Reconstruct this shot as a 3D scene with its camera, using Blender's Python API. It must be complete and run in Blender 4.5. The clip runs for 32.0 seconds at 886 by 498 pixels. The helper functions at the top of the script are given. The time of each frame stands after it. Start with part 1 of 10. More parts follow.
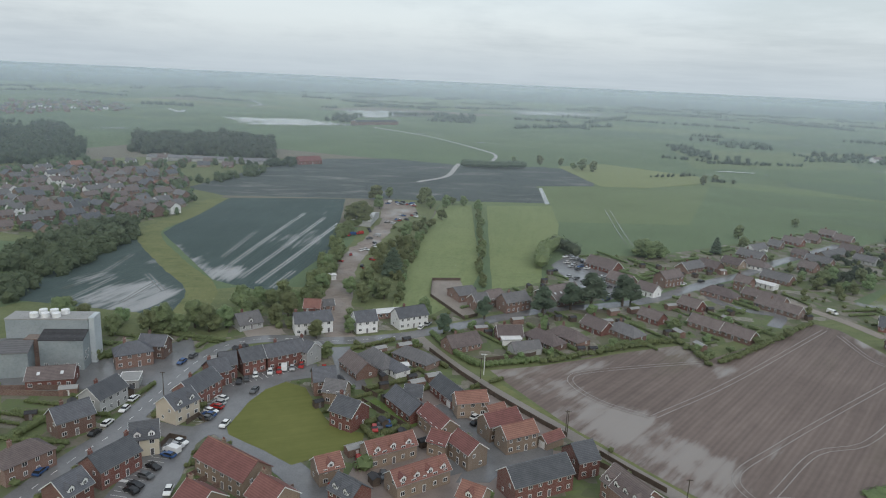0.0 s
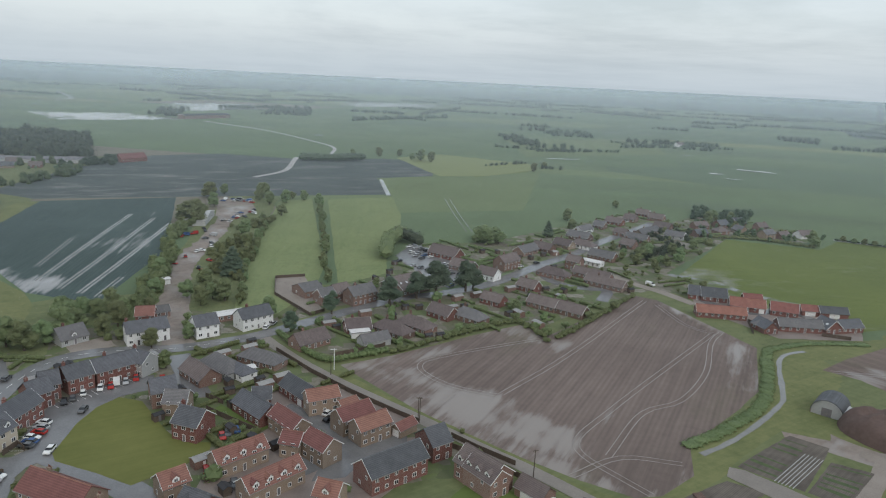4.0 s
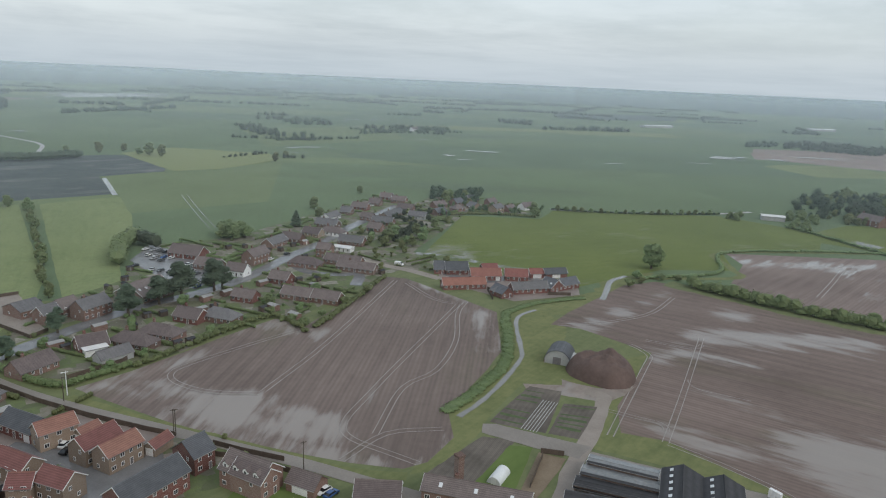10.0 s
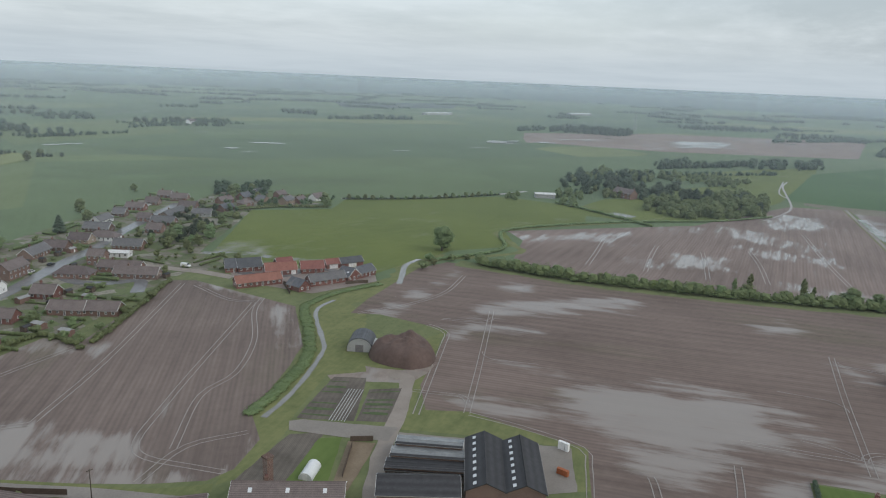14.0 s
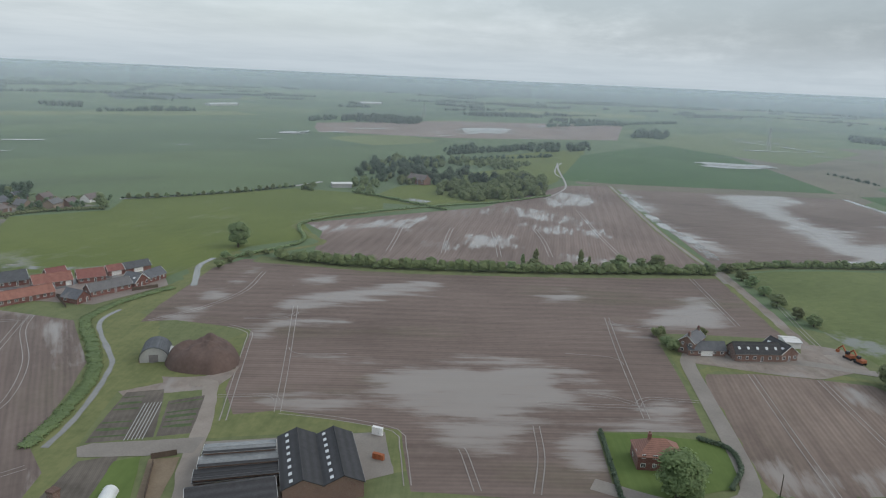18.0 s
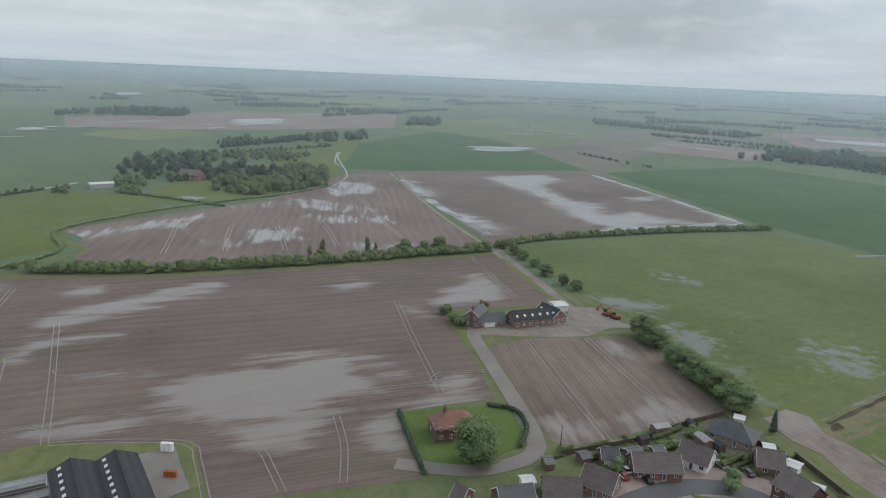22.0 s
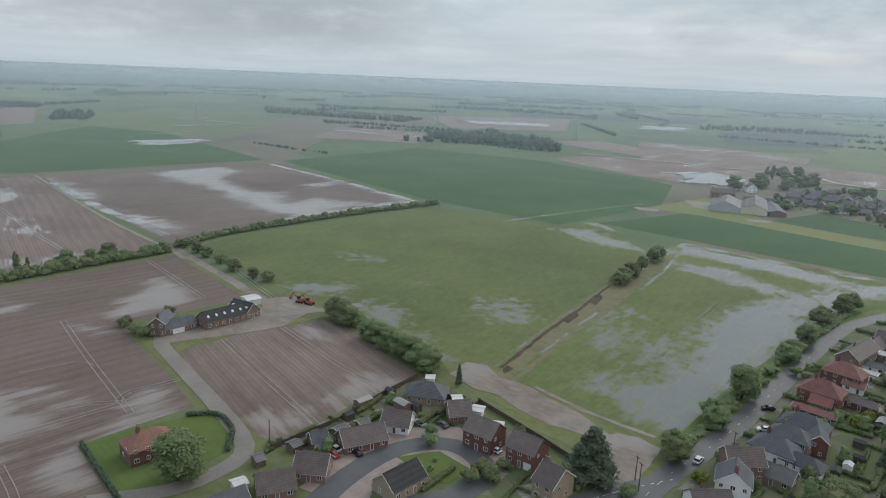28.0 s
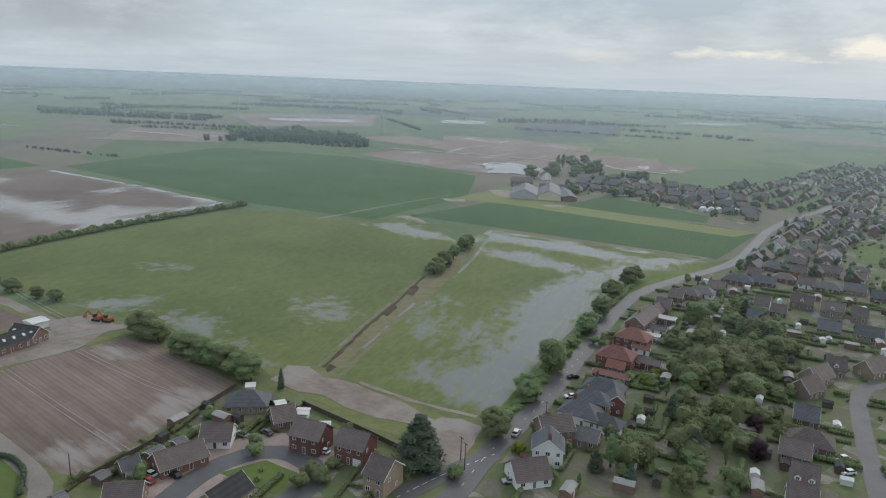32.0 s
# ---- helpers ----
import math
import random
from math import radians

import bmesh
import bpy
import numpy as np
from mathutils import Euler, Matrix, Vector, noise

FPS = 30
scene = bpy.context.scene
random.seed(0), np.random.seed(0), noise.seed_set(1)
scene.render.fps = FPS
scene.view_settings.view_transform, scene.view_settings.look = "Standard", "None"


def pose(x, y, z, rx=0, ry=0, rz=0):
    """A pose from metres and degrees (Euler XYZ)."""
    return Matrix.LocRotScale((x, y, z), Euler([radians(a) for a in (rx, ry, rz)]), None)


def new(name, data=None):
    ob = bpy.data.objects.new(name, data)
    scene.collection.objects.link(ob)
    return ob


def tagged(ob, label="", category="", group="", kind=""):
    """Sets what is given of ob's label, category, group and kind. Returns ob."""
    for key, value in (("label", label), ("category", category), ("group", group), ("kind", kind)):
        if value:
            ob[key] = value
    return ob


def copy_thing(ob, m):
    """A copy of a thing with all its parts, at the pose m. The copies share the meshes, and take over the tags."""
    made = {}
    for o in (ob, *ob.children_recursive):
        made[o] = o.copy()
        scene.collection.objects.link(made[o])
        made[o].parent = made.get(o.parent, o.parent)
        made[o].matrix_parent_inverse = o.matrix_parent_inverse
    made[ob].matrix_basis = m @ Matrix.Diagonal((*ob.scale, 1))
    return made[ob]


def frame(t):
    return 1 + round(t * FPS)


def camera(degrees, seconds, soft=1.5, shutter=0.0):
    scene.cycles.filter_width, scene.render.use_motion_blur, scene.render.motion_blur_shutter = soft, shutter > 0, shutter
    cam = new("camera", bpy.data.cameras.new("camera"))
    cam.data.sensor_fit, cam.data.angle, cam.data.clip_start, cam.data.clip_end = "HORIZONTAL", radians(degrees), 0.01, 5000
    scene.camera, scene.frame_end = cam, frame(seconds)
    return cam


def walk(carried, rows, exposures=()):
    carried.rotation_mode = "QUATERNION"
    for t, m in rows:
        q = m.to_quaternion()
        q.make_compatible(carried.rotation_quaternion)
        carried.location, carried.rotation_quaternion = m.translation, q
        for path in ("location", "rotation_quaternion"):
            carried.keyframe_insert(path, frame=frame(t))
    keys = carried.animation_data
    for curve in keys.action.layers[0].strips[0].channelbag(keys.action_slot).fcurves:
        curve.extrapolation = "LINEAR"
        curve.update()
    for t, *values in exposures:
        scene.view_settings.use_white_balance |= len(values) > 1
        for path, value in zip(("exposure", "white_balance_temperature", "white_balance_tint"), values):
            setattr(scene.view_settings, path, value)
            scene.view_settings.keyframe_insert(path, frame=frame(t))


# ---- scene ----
cam = camera(65.4, 32.0, soft=1.1)
EYE = 100.0
# seconds, yaw, pitch, roll: the camera hovers and turns to its right
PATH = [
    (0.0, -0.60, -13.67, 2.69),
    (0.5, -2.24, -13.69, 2.70),
    (1.0, -3.87, -13.69, 2.76),
    (1.5, -5.56, -13.70, 2.68),
    (2.0, -7.19, -13.70, 2.74),
    (2.5, -8.85, -13.71, 2.75),
    (3.0, -10.53, -13.71, 2.72),
    (3.5, -12.20, -13.71, 2.77),
    (5.5, -18.93, -13.67, 2.78),
    (6.0, -20.62, -13.67, 2.79),
    (6.5, -22.37, -13.67, 2.73),
    (7.0, -24.11, -13.70, 2.75),
    (7.5, -25.85, -13.71, 2.71),
    (8.0, -27.59, -13.70, 2.69),
    (8.5, -29.33, -13.70, 2.70),
    (9.0, -31.09, -13.71, 2.68),
    (9.5, -32.96, -13.72, 2.66),
    (10.0, -35.01, -13.71, 2.64),
    (10.5, -37.18, -13.72, 2.62),
    (11.0, -39.38, -13.73, 2.58),
    (11.5, -41.59, -13.72, 2.52),
    (12.0, -43.76, -13.73, 2.52),
    (12.5, -45.96, -13.75, 2.50),
    (13.0, -48.07, -13.77, 2.49),
    (13.5, -50.26, -13.80, 2.52),
    (14.0, -52.44, -13.81, 2.54),
    (14.5, -54.60, -13.83, 2.55),
    (16.5, -62.95, -13.89, 2.59),
    (17.0, -64.97, -13.92, 2.55),
    (17.5, -67.12, -13.94, 2.56),
    (18.0, -69.38, -13.94, 2.58),
    (18.5, -71.66, -13.95, 2.56),
    (19.0, -73.94, -13.97, 2.52),
    (19.5, -76.20, -13.99, 2.53),
    (20.0, -78.46, -13.99, 2.53),
    (20.5, -80.70, -14.01, 2.56),
    (21.0, -82.96, -14.03, 2.53),
    (21.5, -85.23, -14.02, 2.49),
    (22.0, -87.50, -14.03, 2.48),
    (22.5, -89.77, -14.04, 2.53),
    (23.0, -92.03, -14.05, 2.52),
    (23.5, -94.27, -14.04, 2.47),
    (24.0, -96.48, -14.01, 2.48),
    (24.5, -98.70, -13.99, 2.39),
    (25.0, -100.94, -13.97, 2.41),
    (25.5, -103.15, -13.97, 2.41),
    (27.5, -111.76, -13.90, 2.42),
    (28.0, -113.80, -13.87, 2.42),
    (28.5, -115.69, -13.84, 2.41),
    (29.0, -117.63, -13.78, 2.39),
    (29.5, -119.61, -13.76, 2.38),
    (30.0, -121.54, -13.71, 2.33),
    (30.5, -123.57, -13.69, 2.29),
    (31.0, -125.55, -13.63, 2.29),
    (31.5, -127.53, -13.60, 2.29),
    (32.0, -129.51, -13.56, 2.28),
]
walk(cam, [(t, pose(0, 0, EYE, 90 + pitch, 0, yaw) @ pose(0, 0, 0, 0, 0, roll)) for t, yaw, pitch, roll in PATH])

# ---- world and light: overcast, wet, after rain ----
SUN_EL, SUN_AZ = 38.0, -150.0
world = bpy.data.worlds.new("overcast_sky")
scene.world = world
world.use_nodes = True
wt = world.node_tree
wt.nodes.clear()


def wnode(kind, **kw):
    n = wt.nodes.new(kind)
    for k, v in kw.items():
        n.inputs[k].default_value = v
    return n


def ramp(nt, stops, interp="LINEAR"):
    r = nt.nodes.new("ShaderNodeValToRGB")
    r.color_ramp.interpolation = interp
    el = r.color_ramp.elements
    while len(el) < len(stops):
        el.new(0.5)
    for e, (p, c) in zip(el, stops):
        e.position = p
        e.color = (*c, 1) if len(c) == 3 else c
    return r


def math_node(nt, op, a, b=None, c=None, clamp=False):
    n = nt.nodes.new("ShaderNodeMath")
    n.operation = op
    n.use_clamp = clamp
    for i, v in enumerate((a, b, c)):
        if v is None:
            continue
        if isinstance(v, (int, float)):
            n.inputs[i].default_value = v
        else:
            nt.links.new(v, n.inputs[i])
    return n.outputs[0]


def mix_rgb(nt, f, a, b, mode="MIX"):
    n = nt.nodes.new("ShaderNodeMix")
    n.data_type = "RGBA"
    n.blend_type = mode
    for s, v in ((n.inputs[0], f), (n.inputs[6], a), (n.inputs[7], b)):
        if isinstance(v, (int, float)):
            s.default_value = v
        elif isinstance(v, tuple):
            s.default_value = (*v, 1)
        else:
            nt.links.new(v, s)
    return n.outputs[2]


def build_sky():
    L = wt.links.new
    tc = wt.nodes.new("ShaderNodeTexCoord")
    sky = wt.nodes.new("ShaderNodeTexSky")
    sky.sky_type = "NISHITA"
    sky.sun_disc = False
    sky.sun_elevation = radians(SUN_EL)
    sky.sun_rotation = radians(SUN_AZ)
    sky.air_density, sky.dust_density = 1.5, 4.0
    sep = wt.nodes.new("ShaderNodeSeparateXYZ")
    L(tc.outputs["Generated"], sep.inputs[0])
    x, y, z = sep.outputs
    zz = math_node(wt, "ADD", math_node(wt, "MAXIMUM", z, 0.0), 0.06)
    comb = wt.nodes.new("ShaderNodeCombineXYZ")
    L(math_node(wt, "DIVIDE", x, zz), comb.inputs[0])
    L(math_node(wt, "DIVIDE", y, zz), comb.inputs[1])
    n1 = wnode("ShaderNodeTexNoise", Scale=0.32, Detail=6.0, Roughness=0.55)
    L(comb.outputs[0], n1.inputs["Vector"])
    n2 = wnode("ShaderNodeTexNoise", Scale=1.1, Detail=5.0, Roughness=0.6)
    L(comb.outputs[0], n2.inputs["Vector"])
    cl = math_node(wt, "ADD", math_node(wt, "MULTIPLY", n1.outputs[0], 0.75), math_node(wt, "MULTIPLY", n2.outputs[0], 0.25))
    az = math_node(wt, "ARCTAN2", x, y)

    def patch(a0, e0, wa, we, soft=0.8, ragged=0.9):
        """A soft-edged patch of the sky about azimuth a0 and height e0, in degrees."""
        u = math_node(wt, "DIVIDE", math_node(wt, "SUBTRACT", az, radians(a0)), radians(wa))
        v = math_node(wt, "DIVIDE", math_node(wt, "SUBTRACT", z, math.sin(radians(e0))), radians(we))
        d = math_node(wt, "SQRT", math_node(wt, "ADD", math_node(wt, "MULTIPLY", u, u), math_node(wt, "MULTIPLY", v, v)))
        d = math_node(wt, "MULTIPLY_ADD", math_node(wt, "SUBTRACT", n3.outputs[0], 0.5), ragged * 2, d)
        return math_node(wt, "MULTIPLY_ADD", d, -1 / soft, 1 / soft, clamp=True)

    n3 = wnode("ShaderNodeTexNoise", Scale=9.0, Detail=6.0, Roughness=0.6)
    mp = wt.nodes.new("ShaderNodeMapping")
    mp.inputs["Scale"].default_value = (1, 1, 3.0)
    L(tc.outputs["Generated"], mp.inputs[0])
    L(mp.outputs[0], n3.inputs["Vector"])
    clouds = ramp(wt, [(0.30, (0.75, 0.82, 0.865)), (0.46, (0.67, 0.745, 0.795)), (0.58, (0.56, 0.635, 0.69)), (0.75, (0.44, 0.51, 0.575))])
    L(cl, clouds.inputs[0])
    haze = ramp(wt, [(0.0, (1, 1, 1)), (0.02, (0.85, 0.85, 0.85)), (0.075, (0.0, 0.0, 0.0))], "EASE")
    L(z, haze.inputs[0])
    col = clouds.outputs[0]
    # the light side of the cloud cover, and its dark banks
    for a0, e0, wa, we, c, k in ((-12, 5.0, 34, 6.0, (0.78, 0.86, 0.89), 0.8), (98, 5.4, 20, 5.2, (0.32, 0.38, 0.43), 0.93), (30, 6.5, 12, 2.6, (0.50, 0.57, 0.61), 0.6), (84, 7.0, 28, 5.5, (0.45, 0.52, 0.57), 0.85), (146, 7.2, 26, 5.2, (0.375, 0.465, 0.555), 0.9), (119, 4.0, 12, 3.0, (0.54, 0.635, 0.725), 0.65), (60, 4.0, 14, 3.0, (0.62, 0.70, 0.73), 0.5)):
        col = mix_rgb(wt, math_node(wt, "MULTIPLY", patch(a0, e0, wa, we), k), col, c)
    col = mix_rgb(wt, math_node(wt, "MULTIPLY", haze.outputs[0], 0.72), col, (0.59, 0.68, 0.735))
    # gaps in the cloud with the low bright sky behind
    for a0, e0, wa, we, k in ((151.9, 2.9, 3.3, 0.6, 1.0), (160.2, 3.3, 2.6, 0.75, 1.0), (140.2, 2.6, 3.0, 0.8, 0.3)):
        col = mix_rgb(wt, math_node(wt, "MULTIPLY", patch(a0, e0, wa, we, 0.7, 2.4), k), col, (0.93, 0.90, 0.82))
    mixed = mix_rgb(wt, 0.04, mix_rgb(wt, 1.0, col, (0.985, 0.99, 1.018), "MULTIPLY"), sky.outputs[0])
    bg = wt.nodes.new("ShaderNodeBackground")
    bg.inputs[1].default_value = SKY
    L(mixed, bg.inputs[0])
    out = wt.nodes.new("ShaderNodeOutputWorld")
    L(bg.outputs[0], out.inputs[0])


SKY = 0.885
build_sky()
sun = new("sun", bpy.data.lights.new("sun", "SUN"))
sun.data.energy = 1.0
sun.data.angle = radians(25)
sun.data.color = (1.0, 0.96, 0.9)
sun.rotation_euler = (radians(90 - SUN_EL), 0, radians(SUN_AZ + 180))


# ---- materials ----
def mat(name, rough=0.8, spec=0.3, metal=0.0):
    m = bpy.data.materials.new(name)
    m.use_nodes = True
    b = m.node_tree.nodes["Principled BSDF"]
    b.inputs["Roughness"].default_value = rough
    b.inputs["Specular IOR Level"].default_value = spec
    b.inputs["Metallic"].default_value = metal
    return m, m.node_tree, b


def noise_of(nt, scale, detail=4.0, rough=0.6, vec=None, stretch=None, angle=0.0):
    n = nt.nodes.new("ShaderNodeTexNoise")
    n.inputs["Scale"].default_value = scale
    n.inputs["Detail"].default_value = detail
    n.inputs["Roughness"].default_value = rough
    if vec is None:
        vec = nt.nodes.new("ShaderNodeNewGeometry").outputs["Position"]
    if stretch:
        mp = nt.nodes.new("ShaderNodeMapping")
        mp.vector_type = "TEXTURE"
        mp.inputs["Rotation"].default_value = (0, 0, radians(angle))
        mp.inputs["Scale"].default_value = stretch
        nt.links.new(vec, mp.inputs[0])
        vec = mp.outputs[0]
    nt.links.new(vec, n.inputs["Vector"])
    return n.outputs[0]


def bump(nt, b, height, strength=0.4, dist=0.05):
    bp = nt.nodes.new("ShaderNodeBump")
    bp.inputs["Strength"].default_value = strength
    bp.inputs["Distance"].default_value = dist
    nt.links.new(height, bp.inputs["Height"])
    nt.links.new(bp.outputs[0], b.inputs["Normal"])


def plain(name, c1, c2, s1=0.5, s2=6.0, rough=0.8, spec=0.3, metal=0.0, vary=0.0, relief=0.0):
    """Two tones blended by noise at two scales, with some change from object to object."""
    m, nt, b = mat(name, rough, spec, metal)
    obj = nt.nodes.new("ShaderNodeTexCoord").outputs["Object"] if vary else None
    f = math_node(nt, "ADD", math_node(nt, "MULTIPLY", noise_of(nt, s1, vec=None), 0.6), math_node(nt, "MULTIPLY", noise_of(nt, s2), 0.4))
    f = math_node(nt, "MULTIPLY_ADD", f, 3.0, -1.0, clamp=True)
    col = mix_rgb(nt, f, c1, c2)
    if vary:
        r = nt.nodes.new("ShaderNodeObjectInfo").outputs["Random"]
        hsv = nt.nodes.new("ShaderNodeHueSaturation")
        nt.links.new(math_node(nt, "MULTIPLY_ADD", r, 2 * vary, 1 - vary), hsv.inputs["Value"])
        nt.links.new(math_node(nt, "MULTIPLY_ADD", r, 0.02, 0.49), hsv.inputs["Hue"])
        nt.links.new(col, hsv.inputs["Color"])
        col = hsv.outputs[0]
    nt.links.new(col, b.inputs["Base Color"])
    if relief:
        bump(nt, b, noise_of(nt, s2 * 2), relief, 0.03)
    return m


def field_mat(name, c1, c2, angle=0.0, furrow=0.0, puddles=(), wet=0.0, edge=0.35, streak=8.0, rough=0.9, blotch=0.012, water=(0.262, 0.235, 0.213), grain=0.35, comb_edge=2.6, shallow=0.92, warp=40.0, weeds=0.0, core=0.3, water_angle=None, hollow=False):
    """Soil or crop with furrows along angle, and standing water in the hollows named as (x, y, rx, ry, turn) or held by the sheet itself."""
    m, nt, b = mat(name, rough, 0.25)
    L = nt.links.new
    pos = nt.nodes.new("ShaderNodeNewGeometry").outputs["Position"]
    big = noise_of(nt, blotch, 5, 0.6, pos)
    small = noise_of(nt, 0.35, 5, 0.65, pos)
    along = noise_of(nt, 0.25, 4, 0.6, pos, (streak, 1.0, 1.0), angle)
    along2 = noise_of(nt, 0.9, 3, 0.6, pos, (streak * 2.5, 1.0, 1.0), angle)
    f = math_node(nt, "MULTIPLY", big, 0.55)
    f = math_node(nt, "MULTIPLY_ADD", along, 0.30, f)
    f = math_node(nt, "MULTIPLY_ADD", small, 0.15 + grain * 0.3, f)
    f = math_node(nt, "MULTIPLY_ADD", along2, 0.24, f)
    f = math_node(nt, "MULTIPLY_ADD", f, 2.6, -1.12 - 0.2 * grain, clamp=True)
    col = mix_rgb(nt, f, c1, c2)
    if furrow:
        mp = nt.nodes.new("ShaderNodeMapping")
        mp.vector_type = "TEXTURE"
        mp.inputs["Rotation"].default_value = (0, 0, radians(angle))
        L(pos, mp.inputs[0])
        w = nt.nodes.new("ShaderNodeTexWave")
        w.wave_type, w.bands_direction = "BANDS", "Y"
        w.inputs["Scale"].default_value = 0.314 / furrow
        w.inputs["Distortion"].default_value = 4.0
        w.inputs["Detail"].default_value = 2.0
        w.inputs["Detail Scale"].default_value = 0.2
        L(mp.outputs[0], w.inputs["Vector"])
        w2 = nt.nodes.new("ShaderNodeTexWave")
        w2.wave_type, w2.bands_direction = "BANDS", "Y"
        w2.inputs["Scale"].default_value = 0.314 / furrow * 3.3
        w2.inputs["Distortion"].default_value = 2.0
        w2.inputs["Detail"].default_value = 3.0
        w2.inputs["Detail Scale"].default_value = 0.15
        L(mp.outputs[0], w2.inputs["Vector"])
        fine = math_node(nt, "MULTIPLY", w2.outputs["Fac"], math_node(nt, "MULTIPLY_ADD", big, 1.4, -0.3, clamp=True))
        dk = math_node(nt, "MULTIPLY_ADD", w.outputs["Fac"], 0.10, math_node(nt, "MULTIPLY_ADD", fine, 0.30, 0.86))
        col = mix_rgb(nt, 1.0, col, (1, 1, 1), "MULTIPLY")
        cmb = nt.nodes.new("ShaderNodeCombineXYZ")
        for i in range(3):
            L(dk, cmb.inputs[i])
        col = mix_rgb(nt, 1.0, col, cmb.outputs[0], "MULTIPLY")
    if weeds:
        wd = math_node(nt, "MULTIPLY_ADD", noise_of(nt, 0.018, 8, 0.7, pos, (2.5, 1.0, 1.0), angle), 6.0, -3.2, clamp=True)
        col = mix_rgb(nt, math_node(nt, "MULTIPLY", wd, weeds), col, (0.10, 0.115, 0.05))
    bump(nt, b, along, 0.5, 0.2)
    L(col, b.inputs["Base Color"])
    if puddles or wet or hollow:
        lev = None
        wn = nt.nodes.new("ShaderNodeTexNoise")
        wn.inputs["Scale"].default_value = 0.022
        wn.inputs["Detail"].default_value = 4.0
        L(pos, wn.inputs["Vector"])
        sub = nt.nodes.new("ShaderNodeVectorMath")
        sub.operation = "SUBTRACT"
        L(wn.outputs["Color"], sub.inputs[0])
        sub.inputs[1].default_value = (0.5, 0.5, 0.5)
        sc = nt.nodes.new("ShaderNodeVectorMath")
        sc.operation = "MULTIPLY_ADD"
        L(sub.outputs[0], sc.inputs[0])
        sc.inputs[1].default_value = (warp, warp, 0)
        L(pos, sc.inputs[2])
        for x, y, rx, ry, turn in puddles:
            mp = nt.nodes.new("ShaderNodeMapping")
            mp.vector_type = "TEXTURE"
            mp.inputs["Location"].default_value = (x, y, 0)
            mp.inputs["Rotation"].default_value = (0, 0, radians(turn))
            mp.inputs["Scale"].default_value = (rx, ry, 1000)
            L(sc.outputs[0], mp.inputs[0])
            ln = nt.nodes.new("ShaderNodeVectorMath")
            ln.operation = "LENGTH"
            L(mp.outputs[0], ln.inputs[0])
            d = math_node(nt, "SUBTRACT", 1.0, ln.outputs["Value"])
            lev = d if lev is None else math_node(nt, "MAXIMUM", lev, d)
        if lev is None:
            lev = math_node(nt, "ADD", -0.6, 0.0)
        lev = math_node(nt, "MAXIMUM", math_node(nt, "MINIMUM", lev, core), -0.62 + wet)
        angle = angle if water_angle is None else water_angle
        shape = noise_of(nt, 0.035, 8, 0.66, pos, (streak * 0.35, 1.0, 1.0), angle)
        mid = noise_of(nt, 0.16, 6, 0.65, pos, (streak * 0.5, 1.0, 1.0), angle)
        comb = noise_of(nt, 0.55, 4, 0.7, pos, (streak * 3.0, 1.0, 1.0), angle)
        k1, k2 = 10.0 * edge, 5.0 * edge
        if hollow:
            at = nt.nodes.new("ShaderNodeAttribute")
            at.attribute_name = "hollow"
            lev = math_node(nt, "MAXIMUM", at.outputs["Fac"], -1.35 + wet)
            k1, k2 = 10.0 * edge, 13.0 * edge
        fac = math_node(nt, "MULTIPLY_ADD", math_node(nt, "SUBTRACT", shape, 0.5), k1, lev)
        fac = math_node(nt, "MULTIPLY_ADD", math_node(nt, "SUBTRACT", mid, 0.5), k2, fac)
        fac = math_node(nt, "MULTIPLY_ADD", math_node(nt, "SUBTRACT", comb, 0.5), 1.4 * comb_edge * edge, fac)
        damp = math_node(nt, "MULTIPLY_ADD", fac, 1.1, 0.42, clamp=True)
        dk = mix_rgb(nt, math_node(nt, "MULTIPLY", damp, 0.42), col, water)
        L(dk, b.inputs["Base Color"])
        L(math_node(nt, "MULTIPLY_ADD", damp, -0.45, rough), b.inputs["Roughness"])
        if hollow:
            fac = math_node(nt, "MULTIPLY_ADD", math_node(nt, "SUBTRACT", comb, 0.5), 2.2, fac)
            fac = math_node(nt, "MULTIPLY_ADD", fac, 1.25, 0.12, clamp=True)
            fac = math_node(nt, "MULTIPLY", fac, math_node(nt, "MULTIPLY_ADD", mid, 0.5, shallow - 0.25, clamp=True))
        else:
            fac = math_node(nt, "MULTIPLY", math_node(nt, "MULTIPLY_ADD", fac, 3.4, -0.1, clamp=True), shallow)
        wb = nt.nodes.new("ShaderNodeBsdfPrincipled")
        wb.inputs["Base Color"].default_value = (*water, 1)
        wb.inputs["Roughness"].default_value = 0.08
        wb.inputs["IOR"].default_value = 1.33
        mx = nt.nodes.new("ShaderNodeMixShader")
        L(fac, mx.inputs[0])
        L(b.outputs[0], mx.inputs[1])
        L(wb.outputs[0], mx.inputs[2])
        L(mx.outputs[0], nt.nodes["Material Output"].inputs[0])
    return m


def ang(pts):
    a, b = Vector(pts[0]), Vector(pts[-1])
    return round(math.degrees(math.atan2(b.y - a.y, b.x - a.x)), 1)
MAT = {}


